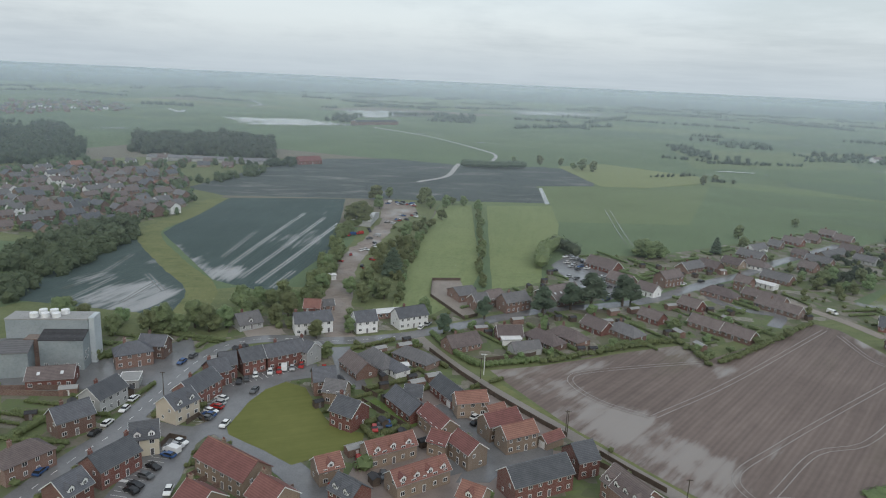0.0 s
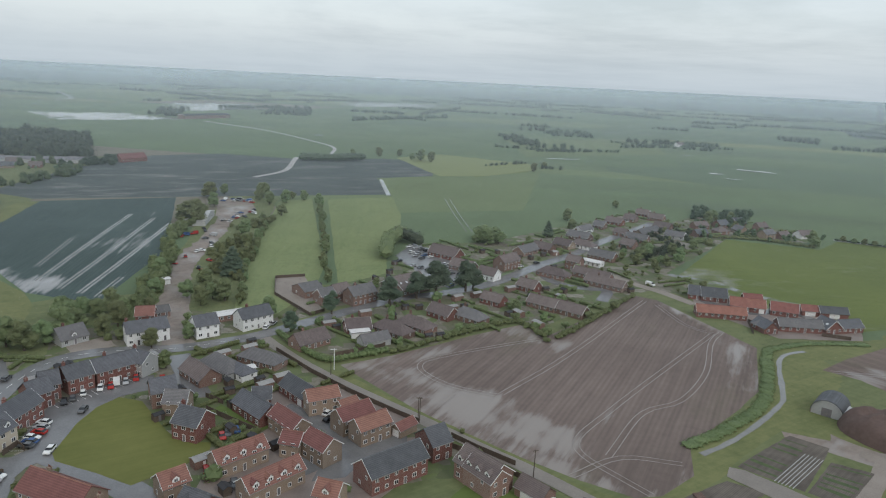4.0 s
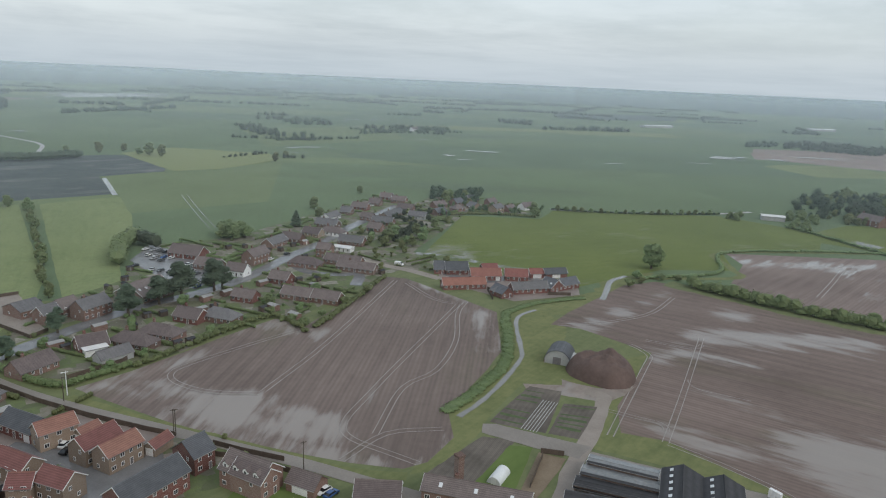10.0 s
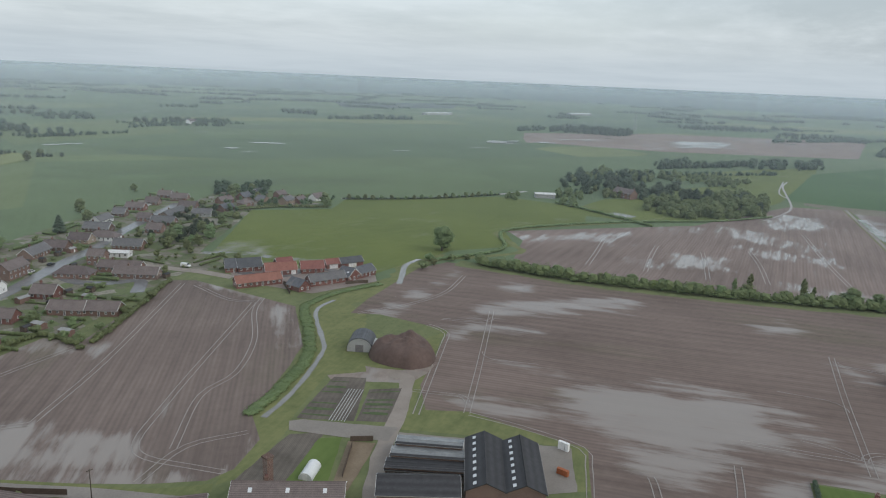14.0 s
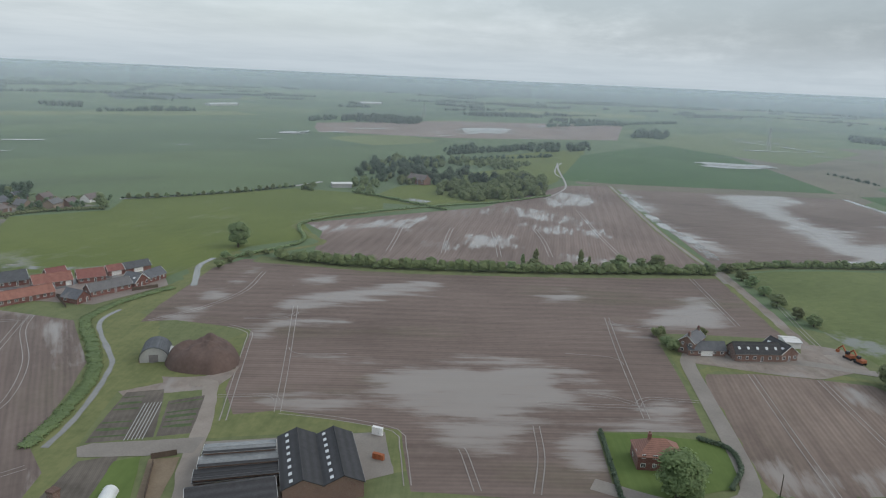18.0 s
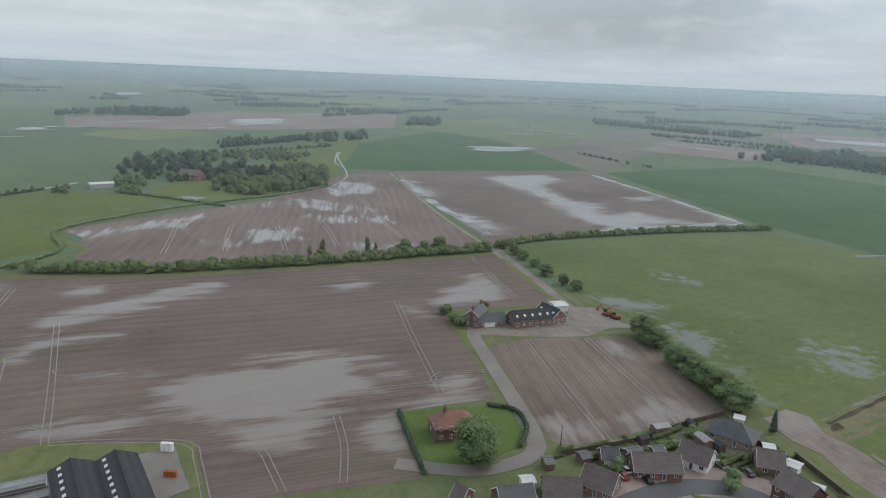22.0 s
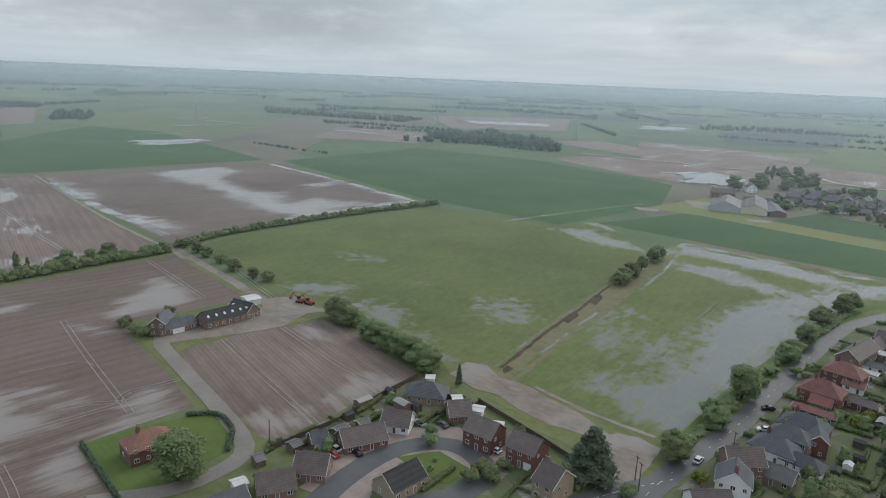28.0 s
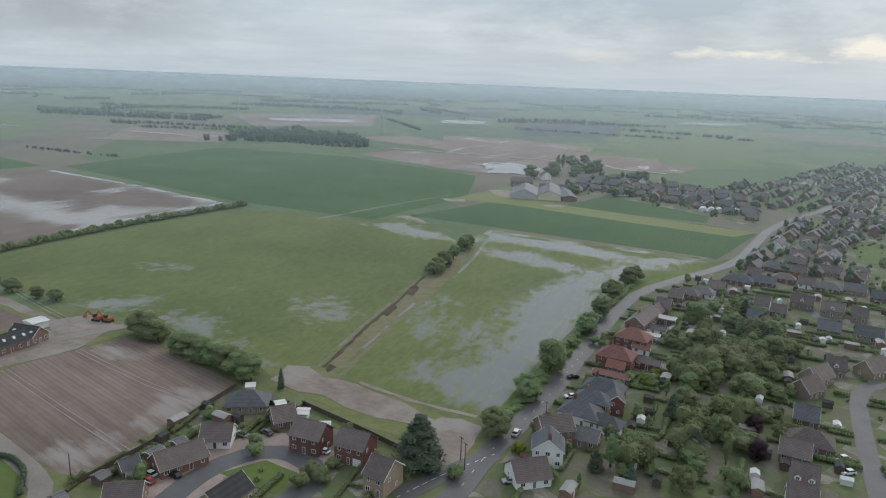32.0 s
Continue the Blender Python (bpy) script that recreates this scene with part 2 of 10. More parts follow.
def brick_mat(name, c1, c2, mortar=(0.35, 0.33, 0.3)):
    m, nt, b = mat(name, 0.85, 0.25)
    f = math_node(nt, "ADD", math_node(nt, "MULTIPLY", noise_of(nt, 0.35), 0.5), math_node(nt, "MULTIPLY", noise_of(nt, 5.0, 2), 0.5))
    f = math_node(nt, "MULTIPLY_ADD", f, 3.4, -1.2, clamp=True)
    col = mix_rgb(nt, f, c1, c2)
    tc = nt.nodes.new("ShaderNodeTexCoord").outputs["Object"]
    br = nt.nodes.new("ShaderNodeTexBrick")
    br.inputs["Scale"].default_value = 1.0
    br.inputs["Brick Width"].default_value = 0.225
    br.inputs["Row Height"].default_value = 0.075
    br.inputs["Mortar Size"].default_value = 0.008
    mp = nt.nodes.new("ShaderNodeMapping")
    mp.inputs["Rotation"].default_value = (radians(90), 0, 0)
    nt.links.new(tc, mp.inputs[0])
    nt.links.new(mp.outputs[0], br.inputs["Vector"])
    col = mix_rgb(nt, math_node(nt, "MULTIPLY", br.outputs["Fac"], 0.35), col, mortar)
    r = nt.nodes.new("ShaderNodeObjectInfo").outputs["Random"]
    hsv = nt.nodes.new("ShaderNodeHueSaturation")
    nt.links.new(math_node(nt, "MULTIPLY_ADD", r, 0.35, 0.82), hsv.inputs["Value"])
    nt.links.new(col, hsv.inputs["Color"])
    nt.links.new(hsv.outputs[0], b.inputs["Base Color"])
    return m


def roof_mat(name, c1, c2, rough=0.55, course=0.28):
    """Courses of tiles: dark joints between rows, tiles of uneven tone, moss and wet streaks."""
    m, nt, b = mat(name, rough, 0.3)
    L = nt.links.new
    tc = nt.nodes.new("ShaderNodeTexCoord").outputs["Object"]
    big = noise_of(nt, 0.5, 5, 0.65)
    f = math_node(nt, "ADD", math_node(nt, "MULTIPLY", big, 0.6), math_node(nt, "MULTIPLY", noise_of(nt, 4.0, 2), 0.4))
    f = math_node(nt, "MULTIPLY_ADD", f, 3.2, -1.1, clamp=True)
    col = mix_rgb(nt, f, c1, c2)
    w = nt.nodes.new("ShaderNodeTexWave")
    w.bands_direction = "Z"
    w.inputs["Scale"].default_value = 0.314 / course
    w.inputs["Distortion"].default_value = 0.3
    L(tc, w.inputs["Vector"])
    dk = math_node(nt, "MULTIPLY_ADD", w.outputs["Fac"], 0.3, 0.82)
    cmb = nt.nodes.new("ShaderNodeCombineXYZ")
    for i in range(3):
        L(dk, cmb.inputs[i])
    col = mix_rgb(nt, 1.0, col, cmb.outputs[0], "MULTIPLY")
    r = nt.nodes.new("ShaderNodeObjectInfo").outputs["Random"]
    hsv = nt.nodes.new("ShaderNodeHueSaturation")
    L(math_node(nt, "MULTIPLY_ADD", r, 0.4, 0.8), hsv.inputs["Value"])
    L(math_node(nt, "MULTIPLY_ADD", r, 0.025, 0.4875), hsv.inputs["Hue"])
    L(col, hsv.inputs["Color"])
    L(hsv.outputs[0], b.inputs["Base Color"])
    bump(nt, b, w.outputs["Fac"], 0.5, 0.04)
    return m


def leaf_mat(name, c1, c2):
    m, nt, b = mat(name, 0.65, 0.25)
    geo = nt.nodes.new("ShaderNodeNewGeometry")
    r = math_node(nt, "ADD", math_node(nt, "MULTIPLY", geo.outputs["Random Per Island"], 0.55), math_node(nt, "MULTIPLY", noise_of(nt, 0.12), 0.45))
    col = mix_rgb(nt, r, c1, c2)
    o = nt.nodes.new("ShaderNodeObjectInfo").outputs["Random"]
    hsv = nt.nodes.new("ShaderNodeHueSaturation")
    nt.links.new(math_node(nt, "MULTIPLY_ADD", o, 0.06, 0.47), hsv.inputs["Hue"])
    nt.links.new(math_node(nt, "MULTIPLY_ADD", o, 0.45, 0.78), hsv.inputs["Value"])
    nt.links.new(col, hsv.inputs["Color"])
    nt.links.new(hsv.outputs[0], b.inputs["Base Color"])
    tr = nt.nodes.new("ShaderNodeBsdfTranslucent")
    nt.links.new(hsv.outputs[0], tr.inputs[0])
    mx = nt.nodes.new("ShaderNodeMixShader")
    mx.inputs[0].default_value = 0.35
    nt.links.new(b.outputs[0], mx.inputs[1])
    nt.links.new(tr.outputs[0], mx.inputs[2])
    nt.links.new(mx.outputs[0], nt.nodes["Material Output"].inputs[0])
    return m


MAT["wall_red"] = brick_mat("red_brick", (0.128, 0.05, 0.043), (0.19, 0.08, 0.067))
MAT["wall_buff"] = brick_mat("buff_brick", (0.20, 0.15, 0.112), (0.28, 0.215, 0.165))
MAT["wall_brown"] = brick_mat("brown_brick", (0.15, 0.088, 0.072), (0.21, 0.128, 0.105))
MAT["wall_dark"] = brick_mat("dark_brick", (0.11, 0.07, 0.06), (0.17, 0.11, 0.09))
MAT["wall_white"] = plain("white_render", (0.62, 0.63, 0.63), (0.74, 0.75, 0.75), 0.2, 3.0, vary=0.08)
MAT["wall_cream"] = plain("cream_render", (0.48, 0.43, 0.34), (0.58, 0.53, 0.43), 0.2, 3.0, vary=0.08)
MAT["wall_grey"] = plain("grey_render", (0.30, 0.31, 0.31), (0.40, 0.41, 0.41), 0.15, 2.0, vary=0.1)
MAT["wall_mill"] = plain("blue_grey_render", (0.20, 0.235, 0.25), (0.31, 0.345, 0.36), 0.12, 1.4, vary=0.1)
MAT["wall_mill_pale"] = plain("pale_blue_render", (0.40, 0.44, 0.46), (0.50, 0.54, 0.56), 0.2, 2.0)
MAT["roof_slate"] = roof_mat("slate_roof", (0.07, 0.074, 0.083), (0.115, 0.12, 0.133), 0.55)
MAT["roof_grey"] = roof_mat("grey_tiles", (0.098, 0.096, 0.1), (0.15, 0.146, 0.148), 0.5)
MAT["roof_pantile"] = roof_mat("red_pantiles", (0.158, 0.073, 0.061), (0.235, 0.113, 0.094), 0.6, 0.34)
MAT["roof_orange"] = roof_mat("orange_tiles", (0.175, 0.07, 0.058), (0.25, 0.108, 0.09), 0.6, 0.34)
MAT["roof_tile"] = roof_mat("brown_tiles", (0.105, 0.084, 0.081), (0.165, 0.134, 0.128), 0.55)
MAT["roof_black"] = roof_mat("black_sheet_roof", (0.03, 0.031, 0.034), (0.05, 0.05, 0.054), 0.7, 0.9)
MAT["roof_flat"] = plain("felt_roof", (0.22, 0.22, 0.22), (0.32, 0.32, 0.31), 0.2, 2.0, 0.5)
MAT["roof_glass"] = plain("dull_glass_roof", (0.13, 0.14, 0.145), (0.23, 0.24, 0.245), 0.25, 1.5, 0.25, spec=0.5)
MAT["fleece"] = plain("grey_fleece", (0.26, 0.26, 0.25), (0.38, 0.38, 0.37), 0.6, 3.0, 0.7)
MAT["roof_white"] = plain("pale_sheet_roof", (0.5, 0.5, 0.5), (0.62, 0.62, 0.61), 0.2, 2.0, 0.5)
MAT["white_paint"] = plain("white_paint", (0.66, 0.67, 0.67), (0.76, 0.77, 0.77), 0.8, 5.0, 0.45)
MAT["door_dark"] = plain("painted_door", (0.10, 0.10, 0.11), (0.16, 0.15, 0.15), 0.8, 5.0, 0.4, vary=0.4)
MAT["glass"] = plain("window_glass", (0.03, 0.035, 0.04), (0.05, 0.055, 0.06), 0.3, 1.0, 0.06, spec=0.8)
MAT["skylight"] = plain("pale_skylight", (0.55, 0.57, 0.58), (0.66, 0.68, 0.7), 0.3, 1.0, 0.1, spec=0.6)
MAT["bark"] = plain("bark", (0.06, 0.05, 0.04), (0.11, 0.09, 0.07), 1.5, 9.0, 0.9)
MAT["leaf"] = leaf_mat("leaves", (0.16, 0.205, 0.107), (0.25, 0.302, 0.145))
MAT["leaf_dark"] = leaf_mat("dark_needles", (0.085, 0.118, 0.084), (0.138, 0.178, 0.118))
MAT["leaf_wood"] = leaf_mat("far_woodland", (0.062, 0.092, 0.064), (0.105, 0.14, 0.09))
MAT["leaf_bank"] = leaf_mat("bank_growth", (0.132, 0.17, 0.082), (0.212, 0.258, 0.117))
MAT["leaf_village"] = leaf_mat("village_leaves", (0.088, 0.122, 0.074), (0.148, 0.186, 0.104))
MAT["leaf_lime"] = leaf_mat("lime_leaves", (0.13, 0.18, 0.03), (0.24, 0.28, 0.05))
MAT["leaf_purple"] = leaf_mat("purple_leaves", (0.03, 0.02, 0.025), (0.06, 0.035, 0.04))
for nm, c in (("white", (0.72, 0.73, 0.73)), ("silver", (0.38, 0.39, 0.40)), ("black", (0.02, 0.02, 0.022)), ("blue", (0.04, 0.09, 0.22)), ("red", (0.35, 0.03, 0.025)), ("grey", (0.10, 0.105, 0.11))):
    MAT["car_" + nm] = plain("car_" + nm, tuple(v * 0.94 for v in c), c, 0.5, 3.0, 0.22, 0.5)
MAT["car_glass"] = plain("car_glass", (0.015, 0.017, 0.02), (0.025, 0.028, 0.03), 0.5, 3.0, 0.08, 0.6)
MAT["tyre"] = plain("tyre", (0.02, 0.02, 0.02), (0.035, 0.035, 0.035), 2.0, 9.0, 0.8)
MAT["fence_wood"] = plain("fence_wood", (0.07, 0.055, 0.045), (0.13, 0.10, 0.08), 0.5, 4.0, 0.85)
# One wet asphalt twice: with the sky's sheen in its colour, and without.
MAT["asphalt"] = plain("asphalt_sky_sheen", (0.125, 0.125, 0.128), (0.19, 0.19, 0.193), 0.12, 2.5, rough=0.25, spec=0.5)
MAT["asphalt_dark"] = plain("asphalt_no_sheen", (0.082, 0.082, 0.086), (0.122, 0.122, 0.126), 0.12, 2.5, rough=0.55, spec=0.3)
MAT["paving"] = plain("block_paving", (0.17, 0.138, 0.125), (0.245, 0.205, 0.182), 0.15, 3.0, rough=0.5)
MAT["drive"] = plain("pink_block_paving", (0.23, 0.18, 0.16), (0.33, 0.27, 0.24), 0.25, 3.0, rough=0.55)
MAT["concrete"] = plain("concrete_track", (0.168, 0.15, 0.133), (0.245, 0.222, 0.198), 0.08, 2.0, rough=0.6)
MAT["gravel"] = plain("gravel_yard", (0.20, 0.172, 0.148), (0.29, 0.255, 0.225), 0.1, 3.0, rough=0.75)
MAT["sand"] = plain("brown_sand", (0.15, 0.115, 0.08), (0.22, 0.175, 0.125), 0.2, 2.0, 0.9)
MAT["mud_yard"] = field_mat("muddy_yard", (0.13, 0.105, 0.088), (0.26, 0.22, 0.192), 30, 0, [], 0.55, 0.34, 2, blotch=0.06, grain=1.0, weeds=0.4, shallow=0.6)
MAT["water"] = plain("ditch_water", (0.15, 0.15, 0.135), (0.21, 0.205, 0.19), 0.05, 0.6, rough=0.06, spec=0.5)
MAT["track_wet"] = plain("wet_wheel_track", (0.19, 0.17, 0.155), (0.29, 0.26, 0.24), 0.1, 1.0, rough=0.35)
MAT["line_white"] = plain("road_paint", (0.5, 0.5, 0.5), (0.7, 0.7, 0.69), 1.0, 6.0, 0.5)
MAT["lawn"] = field_mat("lawn_grass", (0.075, 0.115, 0.03), (0.12, 0.165, 0.05), 20, 0, blotch=0.05)
MAT["green"] = field_mat("village_green", (0.1, 0.116, 0.032), (0.156, 0.162, 0.052), 20, 0, blotch=0.03)
MAT["verge"] = field_mat("rough_verge", (0.084, 0.108, 0.044), (0.165, 0.176, 0.076), 20, 0, blotch=0.08, grain=1.2)
MAT["reeds"] = plain("ditch_reeds", (0.03, 0.035, 0.02), (0.12, 0.085, 0.055), 0.15, 1.2, 0.9, relief=0.8)
MAT["bank_brown"] = field_mat("brown_bank_grass", (0.105, 0.112, 0.055), (0.19, 0.172, 0.105), 55, 0, blotch=0.1, grain=1.2)
MAT["compost"] = plain("reddish_compost", (0.088, 0.062, 0.054), (0.145, 0.105, 0.093), 0.06, 0.8, 0.95, relief=0.8)
MAT["rust"] = plain("rusty_orange_metal", (0.26, 0.08, 0.035), (0.36, 0.13, 0.06), 0.5, 4.0, 0.7)
MAT["polythene"] = plain("polythene", (0.55, 0.57, 0.57), (0.68, 0.70, 0.70), 0.3, 2.0, 0.3)


def garden_mat():
    """Back gardens: lawns, beds, paths and patios in small plots."""
    m, nt, b = mat("garden_plots", 0.85, 0.25)
    pos = nt.nodes.new("ShaderNodeNewGeometry").outputs["Position"]
    vor = nt.nodes.new("ShaderNodeTexVoronoi")
    vor.distance = "CHEBYCHEV"
    vor.inputs["Scale"].default_value = 0.16
    nt.links.new(pos, vor.inputs["Vector"])
    sep = nt.nodes.new("ShaderNodeSeparateColor")
    nt.links.new(vor.outputs["Color"], sep.inputs[0])
    r = ramp(nt, [(0.0, (0.10, 0.145, 0.045)), (0.22, (0.13, 0.175, 0.06)), (0.38, (0.15, 0.145, 0.09)), (0.48, (0.09, 0.115, 0.05)), (0.56, (0.205, 0.172, 0.155)), (0.70, (0.165, 0.142, 0.13)), (0.81, (0.275, 0.236, 0.212)), (0.92, (0.35, 0.312, 0.288))], "CONSTANT")
    nt.links.new(sep.outputs[0], r.inputs[0])
    n = noise_of(nt, 0.6, 5, 0.65, pos)
    col = mix_rgb(nt, math_node(nt, "MULTIPLY_ADD", n, 1.6, -0.25, clamp=True), r.outputs[0], (0.105, 0.115, 0.07))
    nt.links.new(col, b.inputs["Base Color"])
    bump(nt, b, n, 0.6, 0.3)
    return m


MAT["garden"] = garden_mat()
MAT["rough_grass"] = field_mat("rough_grass", (0.08, 0.104, 0.046), (0.148, 0.166, 0.078), 20, 0, blotch=0.05, grain=1.2)
MAT["veg"] = plain("vegetable_rows", (0.05, 0.075, 0.035), (0.10, 0.13, 0.06), 0.4, 3.0, 0.9)
MAT["bed"] = field_mat("garden_soil", (0.07, 0.062, 0.052), (0.14, 0.122, 0.105), ang([(128.6, 138.9), (147.9, 150)]), 1.6, blotch=0.1, grain=1.0, weeds=0.75)
MAT["gutter"] = plain("grey_gutter", (0.16, 0.155, 0.15), (0.24, 0.235, 0.23), 0.8, 5.0, 0.5, vary=0.5)

# ---- ground sheets ----


def sheet(name, pts, z, material, label, category, wobble=0.6, step=9.0, kind="structure", group="", pools=None, cell=4.0, soft=5.0):
    """A flat piece of ground with a slightly uneven outline. pools: its hollows, whose depth the sheet keeps for its material."""
    out = []
    n = len(pts)
    span = max(math.dist(p, pts[0]) for p in pts)
    if wobble and span < 160:
        step = min(step, 2.5)
    for i in range(n):
        a, b = Vector(pts[i]), Vector(pts[(i + 1) % n])
        k = max(1, int((b - a).length / step))
        k = min(k, 60)
        for j in range(k):
            p = a.lerp(b, j / k)
            if wobble:
                v = noise.noise_vector((p.x * 0.05, p.y * 0.05, 3.0)) * wobble
                w = noise.noise_vector((p.x * 0.3, p.y * 0.3, 8.0)) * min(wobble, 1.5) * 0.5
                p = p + Vector((v.x + w.x, v.y + w.y))
            out.append((p.x, p.y, z))
    me = bpy.data.meshes.new(name)
    me.from_pydata(out, [], [list(range(len(out)))])
    if me.polygons[0].normal.z < 0:
        me.flip_normals()
    if pools:
        dished(me, pools, cell, soft)
    me.materials.append(material)
    return tagged(new(name, me), label, category, group, kind)


def dished(me, pools, cell, soft):
    """Cuts a sheet into cells and keeps at each corner how deep it lies inside the nearest hollow."""
    bm = bmesh.new()
    bm.from_mesh(me)
    bmesh.ops.triangulate(bm, faces=bm.faces[:])
    co = np.array([v.co for v in bm.verts])
    for axis in (0, 1):
        no = (1, 0, 0) if axis == 0 else (0, 1, 0)
        for c in np.arange(co[:, axis].min() + cell, co[:, axis].max(), cell):
            bmesh.ops.bisect_plane(bm, geom=bm.verts[:] + bm.edges[:] + bm.faces[:], plane_co=(c, c, 0), plane_no=no)
    bm.to_mesh(me)
    bm.free()
    q = np.array([v.co[:2] for v in me.vertices])
    best = np.full(len(q), -4.0)
    for cap, P in pools:
        P = np.array(P)
        near = np.full(len(q), 1e9)
        within = np.zeros(len(q), bool)
        for a, b in zip(P, np.roll(P, -1, 0)):
            e = b - a
            u = np.clip(((q - a) @ e) / max(e @ e, 1e-6), 0, 1)
            near = np.minimum(near, np.linalg.norm(q - a - u[:, None] * e, axis=1))
            if a[1] != b[1]:
                within ^= ((a[1] > q[:, 1]) != (b[1] > q[:, 1])) & (q[:, 0] < e[0] * (q[:, 1] - a[1]) / e[1] + a[0])
        best = np.maximum(best, np.minimum(np.where(within, near, -near) / soft, cap))
    at = me.attributes.new("hollow", "FLOAT", "POINT")
    at.data.foreach_set("value", best.astype(np.float32))


def smooth_line(pts, step=4.0):
    """Catmull-Rom through the points."""
    P = [Vector(p) for p in pts]
    P = [P[0] * 2 - P[1]] + P + [P[-1] * 2 - P[-2]]
    out = []
    for i in range(1, len(P) - 2):
        a, b, c, d = P[i - 1:i + 3]
        k = max(2, int((c - b).length / step))
        for j in range(k):
            t = j / k
            out.append(0.5 * ((2 * b) + (c - a) * t + (2 * a - 5 * b + 4 * c - d) * t * t + (3 * b - a - 3 * c + d) * t ** 3))
    out.append(P[-2])
    return out


def offset_line(line, d):
    out = []
    for i, p in enumerate(line):
        t = (line[min(i + 1, len(line) - 1)] - line[max(i - 1, 0)]).normalized()
        out.append(p + Vector((-t.y, t.x)) * d)
    return out


LINES = []


def ribbon(name, pts, width, z, material, label, category, kind="structure", thick=0.0, rough_edge=0.0, step=4.0, group=""):
    line = smooth_line(pts, step)
    if width > 4.4:
        LINES.append((line, width))
    vs, fs = [], []
    for i, (a, b) in enumerate(zip(offset_line(line, width / 2), offset_line(line, -width / 2))):
        e = noise.noise((a.x * 0.15, a.y * 0.15, 1.0)) * rough_edge
        e2 = noise.noise((b.x * 0.15, b.y * 0.15, 5.0)) * rough_edge
        m = (a + b) / 2
        a, b = m + (a - m) * (1 + e), m + (b - m) * (1 + e2)
        vs += [(a.x, a.y, z), (b.x, b.y, z)]
        if i:
            fs.append((2 * i - 2, 2 * i - 1, 2 * i + 1, 2 * i))
    me = bpy.data.meshes.new(name)
    me.from_pydata(vs, [], fs)
    me.materials.append(material)
    return tagged(new(name, me), label, category, group, kind)


# ---- builders of things ----
def mesh_of(name, verts, faces, mats, slots=None):
    me = bpy.data.meshes.new(name)
    me.from_pydata([tuple(v) for v in verts], [], faces)
    for m in mats if isinstance(mats, (list, tuple)) else [mats]:
        me.materials.append(m)
    if slots:
        me.polygons.foreach_set("material_index", slots)
    return me


def part(name, me, parent=None, m=None, label=""):
    ob = new(name, me)
    ob.parent = parent
    if m is not None:
        ob.matrix_local = m
    if label:
        ob["label"] = label
    return ob


def box(x0, y0, z0, x1, y1, z1):
    v = [(x, y, z) for z in (z0, z1) for y in (y0, y1) for x in (x0, x1)]
    return v, [(0, 2, 3, 1), (4, 5, 7, 6), (0, 1, 5, 4), (2, 6, 7, 3), (0, 4, 6, 2), (1, 3, 7, 5)]


def joined(*pieces):
    V, F = [], []
    for v, f in pieces:
        n = len(V)
        V += v
        F += [tuple(i + n for i in q) for q in f]
    return V, F


def prism(section, axis, a, b):
    """A closed prism: section of (u, z) points drawn along x or y from a to b."""
    n = len(section)
    if axis == "x":
        v = [(a, u, z) for u, z in section] + [(b, u, z) for u, z in section]
    else:
        v = [(u, a, z) for u, z in section] + [(u, b, z) for u, z in section]
    f = [(i, (i + 1) % n, n + (i + 1) % n, n + i) for i in range(n)]
    f += [tuple(range(n))[::-1], tuple(range(n, 2 * n))]
    if axis == "y":
        f = [q[::-1] for q in f]
    return v, f


CACHE = {}


def window_meshes(w, h, kind="window"):
    """A frame of one piece with two lights (a door: one), its pane, and both in one mesh for houses far off."""
    key = (round(w, 1), round(h, 1), kind)
    if key not in CACHE:
        t, d = 0.1, 0.08
        xs = [-w / 2, -w / 2 + t, -t / 2, t / 2, w / 2 - t, w / 2] if kind == "window" else [-w / 2, -w / 2 + t, w / 2 - t, w / 2]
        zs = [0, t, h - t, h]
        n = len(xs)
        V = [(x, -d, z) for z in zs for x in xs]
        F, S = [], []
        for j in range(3):
            for i in range(n - 1):
                hole = j == 1 and (i in (1, 3) if kind == "window" else i == 1)
                F.append((j * n + i, j * n + i + 1, (j + 1) * n + i + 1, (j + 1) * n + i))
                S.append(1 if hole else 0)
        k = len(V)
        V += [(xs[0], 0, 0), (xs[-1], 0, 0), (xs[-1], 0, h), (xs[0], 0, h)]
        c = [0, n - 1, 4 * n - 1, 3 * n]
        for a in range(4):
            F.append((c[a], k + a, k + (a + 1) % 4, c[(a + 1) % 4]))
            S.append(0)
        gl = MAT["glass"] if kind == "window" else MAT["door_dark"]
        frame_me = mesh_of(kind + "_frame", V, [f for f, m in zip(F, S) if not m], MAT["white_paint"])
        v, f = box(-w / 2 + t * 0.5, -0.04, t * 0.5, w / 2 - t * 0.5, -0.01, h - t * 0.5)
        CACHE[key] = (frame_me, mesh_of("pane", v, f, gl), mesh_of(kind, V, F, [MAT["white_paint"], gl], S))
    return CACHE[key]


def opening(parent, x, y, z, w, h, turn, near, kind="window"):
    fr, pane, both = window_meshes(w, h, kind)
    m = pose(x, y, z, 0, 0, turn)
    if near:
        o = part(kind, fr, parent, m)
        part("pane" if kind == "window" else "door_leaf", pane, o)
    else:
        part(kind, both, parent, m)


def garage_door(parent, x, y, w, turn):
    key = ("garage", round(w, 1))
    if key not in CACHE:
        pcs = [box(-w / 2, -0.05, 0.55 * i, w / 2, 0, 0.55 * i + 0.5) for i in range(4)]
        V, F = joined(*pcs)
        CACHE[key] = mesh_of("garage_door", V, F, MAT["white_paint"])
    part("garage_door", CACHE[key], parent, pose(x, y, 0.05, 0, 0, turn))


